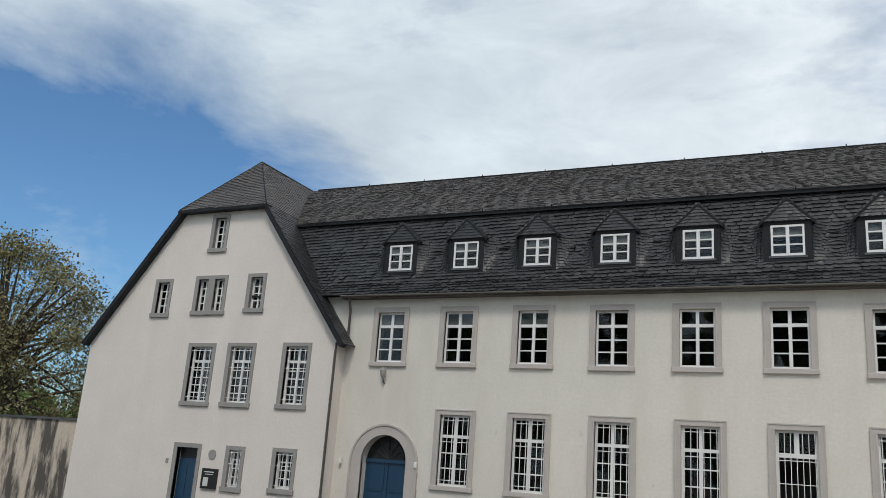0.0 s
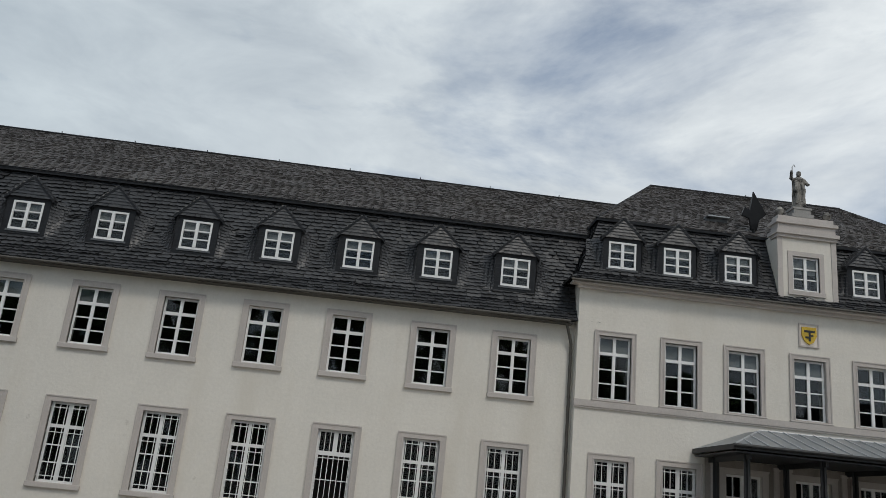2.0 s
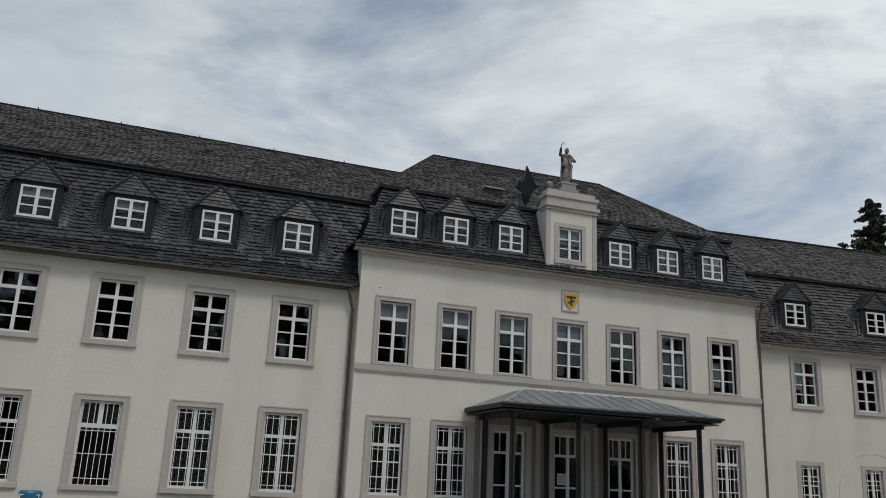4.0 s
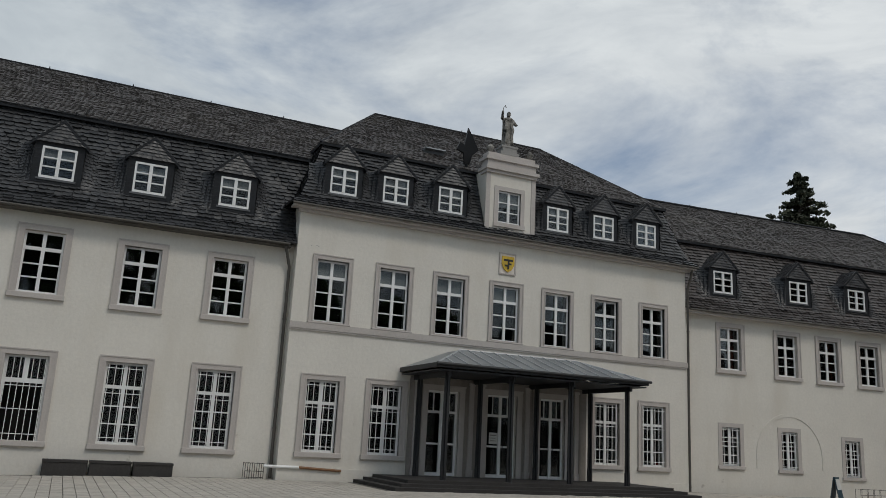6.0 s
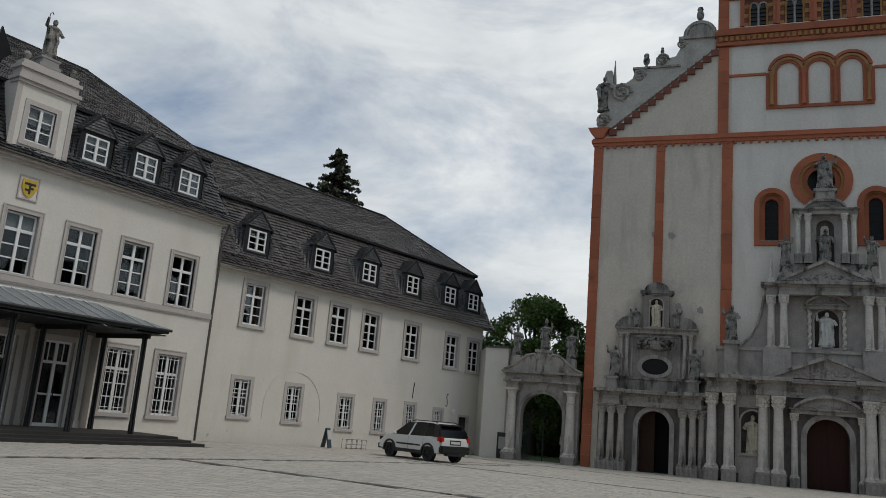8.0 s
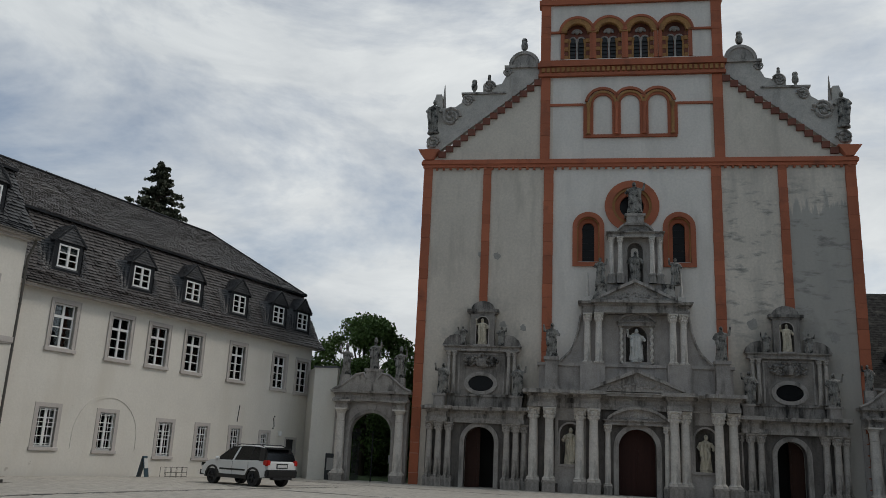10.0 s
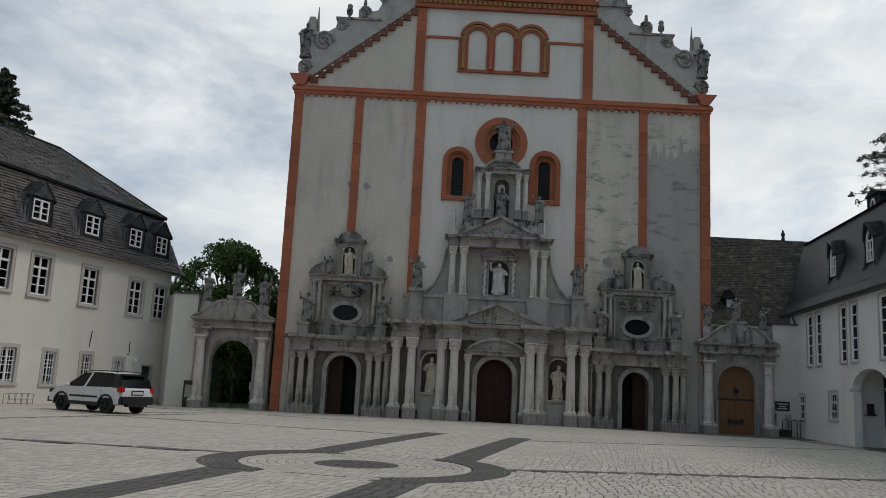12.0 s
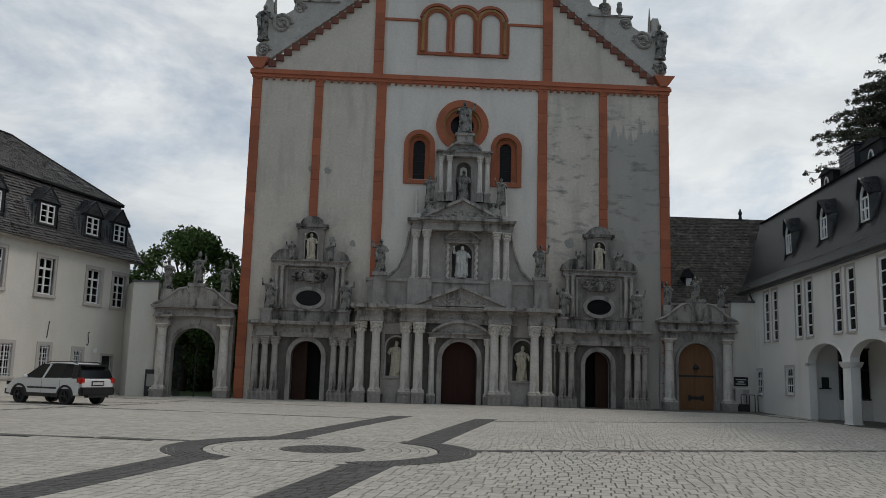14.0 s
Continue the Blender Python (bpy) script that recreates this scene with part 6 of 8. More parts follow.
part("attic", boxes(((7.9, -0.7, 5.3), (18.7, 0.0, 6.85)), ((7.8, -0.8, 6.85), (18.8, 0.0, 7.03)), ((10.25, -1.15, 5.4), (11.65, -0.7, 7.03)), ((15.1, -1.15, 5.4), (16.4, -0.7, 7.03)), ((7.95, -0.8, 5.36), (18.65, -0.7, 5.6))), ASHLAR, portal)
for u in (8.62, 18.06):
    part("attic_pedestal", boxes(((u - 0.36, -1.35, 5.4), (u + 0.36, -0.7, 7.3)), ((u - 0.44, -1.43, 7.1), (u + 0.44, -0.7, 7.3)), ((u - 0.44, -1.43, 5.4), (u + 0.44, -0.7, 5.6))), STONE_MID, portal)
bm = wall(10.4, 16.35, 7.03, 10.0, 0.38, [], [(12.85, 14.05, 7.2, 8.65)])
part("second_storey", bm, ASHLAR, portal, m=pose(0, -0.4, 0))
niche(portal, 12.85, 14.05, 7.2, 8.65, 0.4)
for u in (12.6, 14.3):
    bm = bmesh.new()
    pts = [(u + 0.035 * math.cos(i * 0.9), -0.55 + 0.035 * math.sin(i * 0.9), 7.1 + i * 0.055) for i in range(40)]
    tube(bm, pts, 0.085, 8)
    part("twisted_column", bm, COLUMN, portal, smooth=True)
entablature(portal, 12.4, 14.5, 0.75, 9.25, 0.25, "niche_cornice", 0.35)
pediment(portal, 12.45, 14.45, 0.75, 9.5, 0.42, 0.35, curved=True)
for u, w in ((10.66, 0.75), (11.3, 0.95), (15.45, 0.95), (16.06, 0.75)):
    column(portal, u, w, 7.03, 9.92, 0.2)
entablature(portal, 10.35, 16.4, 0.85, 9.92, 0.7)
entablature(portal, 11.05, 15.7, 1.15, 9.94, 0.7, "entablature_block", 0.8)
pediment(portal, 11.1, 15.65, 1.1, 10.64, 1.1, 0.3)
part("third_base", boxes(((11.5, -0.6, 10.6), (15.2, 0, 11.75))), STONE, portal)
bm = wall(12.2, 14.75, 11.75, 14.75, 0.28, [], [(13.0, 13.9, 11.8, 13.85)])
part("third_storey", bm, ASHLAR, portal, m=pose(0, -0.3, 0))
niche(portal, 13.0, 13.9, 11.8, 13.85, 0.3, 0.35, 0.07)
for u, w in ((12.06, 0.55), (12.56, 0.7), (14.4, 0.7), (14.86, 0.55)):
    column(portal, u, w, 12.3, 14.55, 0.14, 11.75)
entablature(portal, 11.85, 15.05, 0.8, 14.55, 0.32)
pediment(portal, 12.4, 14.5, 0.7, 14.87, 0.55, 0.2, curved=True)
part("crowning_block", boxes(((12.95, -0.75, 15.3), (13.95, -0.15, 15.9)), ((12.85, -0.82, 15.85), (14.05, -0.1, 16.0))), STONE, portal)
for s, f in ((0, list), (1, lambda l: [(26.7 - u, z) for u, z in l])):
    bm = bmesh.new()
    curve = [(9.0, 7.03), (9.2, 7.25), (9.65, 7.7), (9.95, 8.3), (10.15, 9.0), (10.3, 9.9)]
    band(bm, f(curve), f([(10.5, z) for u, z in curve]), -0.35, 0.0)
    part("volute_wall", bm, ASHLAR, portal)
    bm = bmesh.new()
    tube(bm, [(u, -0.38, z) for u, z in f(curve)], 0.09, 6)
    part("volute_rim", bm, STONE, portal)
    bm = bmesh.new()
    uu = f([(10.68, 0)])[0][0]
    box(bm, (uu - 0.22, -0.8, 10.62), (uu + 0.22, -0.4, 10.95))
    lathe(bm, [(0.13, 0.0), (0.03, 1.45)], (uu, -0.6, 10.95), 4)
    part("obelisk", bm, COLUMN, portal)
    bm = bmesh.new()
    uu = f([(11.4, 0)])[0][0]
    lathe(bm, [(0.5, 0), (0.42, 0.3), (0.3, 0.75), (0.35, 0.95)], (uu, -0.7, 10.72), 10, fold=0.12)
    part("angel_base", bm, STATUE, portal)

P = "portal statues"
figure("niche_statue", at(portal, 9.72, -0.75, 1.35), CDEG, 2.05, STATUE_PALE, "pale sandstone saint in a niche", 1, arm=0, group=P)
figure("niche_statue", at(portal, 17.08, -0.75, 1.25), CDEG, 2.05, STATUE_PALE, "pale sandstone saint in a niche", 2, arm=0, group=P)
figure("niche_statue", at(portal, 13.45, -0.45, 7.2), CDEG, 1.95, STATUE_WHITE, "white stone saint in the middle niche", 5, arm=-1, thin=1.25, group=P)
figure("niche_statue", at(portal, 13.45, -0.3, 11.82), CDEG, 2.0, STATUE, "dark stone madonna in the upper niche", 6, thin=1.1, group=P)
figure("crowning_statue", at(portal, 13.45, -0.45, 16.0), CDEG, 2.1, STATUE, "dark weathered seated figure crowning the portal", 7, thin=1.3, arm=1)
figure("attic_statue", at(portal, 8.62, -1.05, 7.3), CDEG, 2.0, STATUE, "weathered stone saint on the portal attic", 8, arm=-1, group=P)
figure("attic_statue", at(portal, 18.06, -1.05, 7.3), CDEG, 2.0, STATUE, "weathered stone saint on the portal attic", 9, arm=1, group=P)
figure("angel_statue", at(portal, 11.4, -0.7, 11.67), CDEG, 1.65, STATUE, "dark stone angel on the pediment slope", 10, arm=1, group=P)
figure("angel_statue", at(portal, 15.7, -0.7, 11.67), CDEG, 1.65, STATUE, "dark stone angel on the pediment slope", 11, arm=-1, group=P)


def side_portal(c, door, dark_right, seed):
    """A two-storey side portal about the axis c."""
    ob = frame_of("side_portal", CX, CY, CDEG, "two-storey stone side portal with an oval window and statues", "portal")
    tagged(ob, group="side portals")
    u0, u1, z0, s = door
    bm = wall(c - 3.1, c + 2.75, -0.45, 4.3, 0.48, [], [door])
    # dark wall colour carries soot and the shade between the columns
    part("ground_storey", bm, SOOT_SHADE, ob, m=pose(0, -0.5, 0))
    for k, w in ((-2.85, 0.65), (-2.3, 0.85), (-1.75, 0.72), (1.62, 0.72), (2.15, 0.85), (2.62, 0.65)):
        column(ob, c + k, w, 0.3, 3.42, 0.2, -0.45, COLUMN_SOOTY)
    entablature(ob, c - 3.1, c + 2.8, 0.75, 3.42, 0.9)
    for k in (-2.32, 2.12):
        entablature(ob, c + k - 0.5, c + k + 0.5, 1.15, 3.44, 0.9, "entablature_block", 0.6)
        part("statue_pedestal", boxes(((c + k * 1.02 - 0.3, -1.0, 4.34), (c + k * 1.02 + 0.3, -0.3, 4.98)), ((c + k * 1.02 - 0.38, -1.06, 4.9), (c + k * 1.02 + 0.38, -0.25, 5.02))), STONE_MID, ob)
    bm = bmesh.new()
    band(bm, arch_line(u0, u1, z0, s), arch_line(u0 - 0.26, u1 + 0.26, z0, s), -0.62, -0.45)
    part("door_arch", bm, STONE_MID, ob)
    m = (u0 + u1) / 2
    bm = bmesh.new()
    half = [(u0, z0)] + arc(m, s, (u1 - u0) / 2, 180, 90, 8) + [(m, z0)]
    prism(bm, half if dark_right else [(2 * m - x, z) for x, z in half], 0.1, 0.18)
    leaf = part("door_leaf", bm, WOOD, ob, "brown panelled door leaf standing closed")
    bm = bmesh.new()
    a = u0 + 0.1 if dark_right else m + 0.1
    for z, zz in ((z0 + 0.3, 0.9), (1.05, 1.9), (2.05, 2.6)):
        box(bm, (a, 0.06, z), (a + 0.62, 0.1, zz))
    part("door_panel", bm, WOOD, leaf)
    part("base_course", boxes(((c - 1.95, -0.35, 4.3), (c + 1.95, 0.0, 5.05)), ((c - 2.0, -0.42, 4.95), (c + 2.0, 0, 5.08))), STONE_SOOTY, ob)
    part("upper_storey", boxes(((c - 1.65, -0.28, 5.05), (c + 1.65, 0.0, 7.62))), ASHLAR_DARK, ob)
    part("panel_rim", boxes(((c - 1.38, -0.33, 5.12), (c - 1.28, -0.28, 7.5)), ((c + 1.28, -0.33, 5.12), (c + 1.38, -0.28, 7.5)), ((c - 1.28, -0.33, 7.4), (c + 1.28, -0.28, 7.5))), STONE_MID, ob)
    bm = bmesh.new()
    band(bm, arc(c, 5.72, 0.74, 0, 360, 28, 0.46), arc(c, 5.72, 0.98, 0, 360, 28, 0.68), -0.42, -0.2)
    part("oval_frame", bm, STONE_MID, ob)
    bm = bmesh.new()
    prism(bm, arc(c, 5.72, 0.76, 0, 347, 26, 0.48), -0.3, -0.283)
    part("oval_window", bm, DARK_PANE, ob)
    bm = bmesh.new()
    rnd = random.Random(seed)
    for i in range(110):
        q = rnd.uniform(-0.98, 0.98)
        ball(bm, (c + q, -0.36, 6.9 + rnd.uniform(-0.28, 0.56) * (1 - abs(q) * 0.55)), rnd.uniform(0.04, 0.105), 1.2, 1.5, 1.0, 6)
    lathe(bm, [(0.22, 0), (0.30, 0.12), (0.28, 0.35), (0.2, 0.5)], (c, -0.42, 6.7), 12, 1, 0.5)
    part("carved_relief", bm, STONE_SOOTY, ob, smooth=True)
    for k in (-1.95, -1.62, 1.62, 1.95):
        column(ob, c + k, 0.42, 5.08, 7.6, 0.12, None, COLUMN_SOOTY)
    entablature(ob, c - 2.2, c + 2.2, 0.5, 7.6, 0.32)
    for sgn in (-1, 1):
        bm = bmesh.new()
        line = [(c + sgn * x, z) for x, z in ((2.35, 7.92), (2.2, 8.25), (1.9, 8.5), (1.5, 8.6), (1.15, 8.45), (0.95, 8.1))]
        band(bm, [(x, 7.92) for x, z in line], line, -0.5, -0.05)
        part("broken_pediment", bm, STONE_SOOTY, ob)
        figure("putto_statue", at(ob, c + sgn * 1.15, -0.4, 7.95), CDEG, 1.15, STATUE, "small dark stone putto on the side portal", seed + 20 + sgn, thin=1.2, arm=sgn, group=P)
        figure("side_statue", at(ob, c + sgn * 2.2, -0.7, 5.02), CDEG, 1.85, STATUE, "weathered stone figure holding up an arm", seed + sgn, arm=sgn, thin=1.1, group=P)
    bm = wall(c - 0.72, c + 0.72, 7.92, 9.95, 0.36, [], [(c - 0.36, c + 0.36, 8.0, 9.3)])
    part("aedicule", bm, ASHLAR_DARK, ob, m=pose(0, -0.38, 0))
    niche(ob, c - 0.36, c + 0.36, 8.0, 9.3, 0.38, 0.33, 0.06)
    part("aedicule_cornice", boxes(((c - 0.95, -0.5, 9.95), (c + 0.95, 0, 10.12)), ((c - 0.85, -0.42, 9.85), (c + 0.85, 0, 9.95))), STONE_SOOTY, ob)
    bm = bmesh.new()
    prism(bm, arc(c, 10.12, 0.7, 0, 180, 14, 0.5), -0.4, 0.0)
    part("dome_cap", bm, STONE_SOOTY, ob)
    figure("niche_statue", at(ob, c, -0.35, 8.0), CDEG, 1.6, STATUE_PALE, "pale stone saint in a small niche", seed + 3, arm=-1, group=P)
    return ob


side_portal(4.5, DOOR_L, True, 60)
side_portal(21.75, DOOR_R, False, 70)
for c, z, s in ((5.7, 9.3, 0), (3.0, 8.6, 1), (22.9, 9.2, 0), (24.4, 8.9, 1), (20.0, 9.6, 1), (4.2, 13.6, 0), (5.2, 13.5, 0), (6.9, 9.1, 0)):
    bm = bmesh.new()
    rnd = random.Random(int(c * 100))
    rag = [(c + (0.22 + 0.1 * s) * rnd.uniform(0.6, 1.15) * math.cos(i * math.pi / 7), z + (0.24 + 0.1 * s) * rnd.uniform(0.6, 1.15) * math.sin(i * math.pi / 7)) for i in range(14)]
    prism(bm, rag, -0.008, 0.02)
    part("plaster_flaw", bm, FLAKED, church, "grey patch where plaster has fallen")


def gateway(c, half, top, seed, wooden):
    """A rusticated gate with an arch between columns, a curved pediment and statues."""
    ob = frame_of("wooden_gateway" if wooden else "iron_gateway", CX, CY, CDEG, "stone gateway with statues and a closed oak door" if wooden else "stone gateway with statues and an open iron gate", "gate")
    u0, u1, z0, s = c - half, c + half, -0.45, top - half
    bm = wall(c - 2.25, c + 2.2, z0, 4.5, 0.6, [], [(u0, u1, z0, s)])
    part("wall", bm, ASHLAR, ob, m=pose(0, -0.1, 0))
    bm = bmesh.new()
    band(bm, arch_line(u0, u1, z0, s), arch_line(u0 - 0.17, u1 + 0.17, z0, s), -0.2, -0.1)
    band(bm, arch_line(u0 - 0.12, u1 + 0.12, z0, s), arch_line(u0 - 0.19, u1 + 0.19, z0, s), -0.23, -0.18)
    part("arch_moulding", bm, STONE_MID, ob)
    n = 9
    for i in range(n):
        a0, a1 = 180 - i * 180 / n, 180 - (i + 1) * 180 / n
        bm = bmesh.new()
        big = (0.62 if i == n // 2 else 0.5) if i % 2 == 0 else 0.36
        inner, outer = arc(c, s, half + 0.2, a0 - 0.7, a1 + 0.7, 3), arc(c, s, half + 0.2 + big, a0 - 0.7, a1 + 0.7, 3)
        band(bm, inner, [(x, min(z, 4.4)) for x, z in outer], -0.15 if i != n // 2 else -0.2, -0.1)
        part("voussoir", bm, ASHLAR, ob)
    for sgn in (-1, 1):
        for i in range(7):
            w = 0.34 if i % 2 else 0.24
            a = c + sgn * (half + 0.2)
            b = a + sgn * w * 0.6
            part("quoin", boxes(((min(a, b), -0.15, z0 + i * 0.41), (max(a, b), -0.1, z0 + i * 0.41 + 0.38))), ASHLAR, ob)
            a = c + sgn * 2.2
            b = a - sgn * (0.3 if i % 2 else 0.2)
            part("quoin", boxes(((min(a, b), -0.16, z0 + i * 0.6), (max(a, b), -0.1, z0 + i * 0.6 + 0.53))), ASHLAR, ob)
        column(ob, c + sgn * 1.78, 0.42, 0.25, 4.0, 0.285, -0.45, COLUMN, False)
    entablature(ob, c - 2.3, c + 2.25, 0.45, 4.45, 0.6)
    for sgn in (-1, 1):
        entablature(ob, c + sgn * 1.72 - 0.4, c + sgn * 1.72 + 0.4, 0.72, 4.0, 0.5, "entablature_block", 0.1)
        bm = bmesh.new()
        line = [(c + sgn * x, z) for x, z in ((2.4, 5.08), (1.9, 5.3), (1.45, 5.65), (1.0, 6.0), (0.55, 6.1), (0.35, 5.75))]
        band(bm, [(x, 5.04) for x, z in line], line, -0.5, 0.2)
        part("curved_pediment", bm, STONE, ob)
        bm = bmesh.new()
        tube(bm, [(x, -0.5, z) for x, z in line], 0.09, 6)
        part("pediment_rim", bm, STONE_MID, ob)
    part("middle_block", boxes(((c - 0.42, -0.5, 5.04), (c + 0.42, 0.2, 6.3)), ((c - 0.5, -0.56, 6.2), (c + 0.5, 0.25, 6.38))), STONE, ob)
    for i, (k, z) in enumerate(((-1.75, 6.0), (0.0, 6.38), (1.6, 5.9))):
        if i != 1:
            part("statue_block", boxes(((c + k - 0.3, -0.35, 5.0), (c + k + 0.3, 0.25, z))), STONE, ob)
        figure("gate_statue", at(ob, c + k, -0.1, z), CDEG, 1.75 if not wooden else 1.45, STATUE, "weathered stone bishop on the gateway", seed + i, mitre=not wooden, arm=(-1, 1, 1)[i], staff=not wooden, group="gate statues")
    if wooden:
        leaf = door_leaf(ob, u0, u1, z0, s, 0.2, WOOD_PALE)
        part("door_rail", boxes(((u0, 0.14, 1.75), (u1, 0.2, 1.85))), IRON, leaf)
        part("door_bar", boxes(((c - 0.45, 0.12, 0.42), (c + 0.5, 0.2, 0.6)), ((c - 0.45, 0.1, 0.35), (c - 0.3, 0.2, 0.67)), ((c + 0.35, 0.1, 0.35), (c + 0.5, 0.2, 0.67))), IRON, leaf)
        bm = bmesh.new()
        lathe(bm, [(0.18, 0), (0.2, 0.1), (0.1, 0.25), (0.03, 0.32)], (c + 0.05, 0.15, 2.2), 8)
        part("carving", bm, IRON, leaf)
    else:
        for sgn in (-1, 1):
            bm = bmesh.new()
            for i in range(8):
                y = 0.55 + i * 0.15
                x = c + sgn * (half - 0.08 - 0.02 * i)
                tube(bm, [(x, y, z0 + 0.1), (x, y, s + 0.3)], 0.016, 5)
            for z in (z0 + 0.2, 1.0, s + 0.1):
                tube(bm, [(c + sgn * (half - 0.08), 0.5, z), (c + sgn * (half - 0.24), 1.7, z)], 0.022, 5)
            part("gate_leaf", bm, IRON, ob, "black iron gate leaf standing open")
        bm = bmesh.new()
        tube(bm, [(c, 0.6, z0 + 0.05), (c, 0.6, s + 0.2)], 0.035, 6)
        part("gate_post", bm, IRON, ob)
    return ob


gateway(-2.0, 1.26, 3.8, 80, False)
gateway(27.72, 1.12, 3.76, 90, True)
lw = frame_of("link_wall", CX, CY, CDEG, "white plastered wall between wing and gateway", "wall")
part("wall", boxes(((-5.7, -0.1, -0.6), (-4.26, 0.3, 6.38))), PLASTER, lw)
part("coping", boxes(((-5.78, -0.18, 6.38), (-4.26, 0.38, 6.49))), LEAD, lw)


def plan_slab(outline, z0, z1):
    bm = bmesh.new()
    lo, hi = ([bm.verts.new((x, y, z)) for x, y in outline] for z in (z0, z1))
    bm.faces.new(lo)
    bm.faces.new(hi)
    for i in range(len(outline)):
        j = (i + 1) % len(outline)
        bm.faces.new((lo[i], lo[j], hi[j], hi[i]))
    return bm


part("return_wall", plan_slab([(-5.702, -0.1), (-5.702, 0.3), (-6.5, 2.75), (-6.95, 2.5)], -0.6, 6.38), PLASTER, lw)
lw = frame_of("link_wall", CX, CY, CDEG, "pale plastered wall beside the wooden gateway", "wall")
part("wall", boxes(((29.93, -0.1, -0.6), (32.2, 0.3, 6.3))), PLASTER, lw)
part("coping", boxes(((29.9, -0.18, 6.3), (32.2, 0.38, 6.42))), LEAD, lw)

# old slate roof behind the wooden gateway
tr = frame_of("transept_roof", CX, CY, CDEG, "old mossy slate roof behind the gateway", "roof")
f = [((26.3, 4.5, 6.6), (42.0, 4.5, 6.6), (26.3, 10.5, 13.6), (42.0, 10.5, 13.6))]
bm = bmesh.new()
sheet(bm, f[0][0], f[0][1], f[0][3], f[0][2])
sheet(bm, (26.3, 10.5, 13.6), (42, 10.5, 13.6), (42, 16, 6.6), (26.3, 16, 6.6))
part("roof", bm, SLATE_SHEET, tr)
slates("slate_covering", f, SLATE_OLD, tr, (0.24, 0.17), 0.03, rise=0.06, point=0.3)
part("wall", boxes(((26.3, 4.9, -0.5), (42, 15.5, 6.55))), PLASTER, tr)
part("eaves_board", boxes(((26.3, 4.4, 6.45), (42, 4.8, 6.58))), SURROUND, tr)
bm = bmesh.new()
box(bm, (29.1, 5.6, 7.7), (29.7, 7.0, 8.5))
prism(bm, [(28.95, 8.45), (29.85, 8.45), (29.4, 9.1)], 5.5, 7.5)
dm = part("roof_dormer", bm, SLATE_SHEET, tr)
part("window_frame", boxes(((29.2, 5.57, 7.85), (29.6, 5.6, 8.4))), LIGHTGREY, dm)
bm = bmesh.new()
lathe(bm, [(0.14, 0), (0.1, 0.3), (0.16, 0.4), (0.05, 0.75)], (35.2, 10.5, 13.6), 8)
part("ridge_turret", bm, IRON, tr)

# ---- ground ----


def smooth01(x):
    x = min(1.0, max(0.0, x))
    return x * x * (3 - 2 * x)


def ground_z(x, y):
    return -3.4 * smooth01((-25.5 - y) / 8) * smooth01((-x - 14) / 10) - 0.19 * smooth01((y - 18) / 28) - 0.62 * smooth01((6 - y) / 28) * smooth01((-x - 10) / 15)


def grid_ground():
    xs = [-900, -300, -120, -70] + [i * 2.0 for i in range(-25, 16)] + [50, 120, 300, 900]
    ys = [-900, -300, -120, -70] + [i * 2.0 for i in range(-25, 36)] + [100, 200, 400, 900]
    bm = bmesh.new()
    v = [[bm.verts.new((x, y, ground_z(x, y) - 0.012)) for x in xs] for y in ys]
    for j in range(len(ys) - 1):
        for i in range(len(xs) - 1):
            bm.faces.new((v[j][i], v[j][i + 1], v[j + 1][i + 1], v[j + 1][i]))
    ob = part("ground", bm, JOINT)
    return tagged(ob, "pale paved square bedded in grey sand", "ground", kind="structure")


ground = grid_ground()
RING = (-5.2, 16.4)
DRAINS = [((-19.1, 3.0), (-19.1, 36.0)), ((-19.0, 15.8), (-8.2, 16.95)), ((-2.15, 17.4), (7.2, 22.0)), ((7.2, 22.0), (13.0, 24.7)), ((-21.7, 28.6), (-19.5, 38.5)), ((-20.6, 29.0), (-7.3, 28.4)),
          ((-3.1, 29.4), (10.0, 39.6)), ((-24.6, 40.2), (-11.5, 39.0)), ((9.2, 47.5), (10.6, 42.0)), ((10.6, 42.0), (11.6, 35.3)), ((11.6, 35.3), (13.0, 22.0))]


def near_drain(x, y):
    for (ax, ay), (bx, by) in DRAINS:
        dx, dy = bx - ax, by - ay
        k = min(1, max(0, ((x - ax) * dx + (y - ay) * dy) / (dx * dx + dy * dy)))
        if math.hypot(x - ax - k * dx, y - ay - k * dy) < 0.21:
            return True
    return False


def zone(x, y):
    """Which stone lies here: pale, dark or ring."""
    r = math.hypot(x - RING[0], y - RING[1])
    if r < 2.35:
        return "ring"
    if r < 2.86 and abs(x - RING[0]) > 1.1:
        return "dark"
    if 7.0 < y < 31.3 and (-7.25 < x < -6.40 or -4.02 < x < -3.18):
        return "dark"
    return "pale"


def stone(V, F, cx, cy, hx, hy, ang, z, h):
    c, s = math.cos(ang), math.sin(ang)
    k = len(V)
    e = 0.004
    for sx, sy, zz in ((-hx, -hy, -0.012), (hx, -hy, -0.012), (hx, hy, -0.012), (-hx, hy, -0.012), (-hx + e, -hy + e, h), (hx - e, -hy + e, h), (hx - e, hy - e, h), (-hx + e, hy - e, h)):
        V.append((cx + sx * c - sy * s, cy + sx * s + sy * c, z + zz))
    F += [(k + 4, k + 5, k + 6, k + 7), (k, k + 1, k + 5, k + 4), (k + 1, k + 2, k + 6, k + 5), (k + 2, k + 3, k + 7, k + 6), (k + 3, k, k + 4, k + 7)]


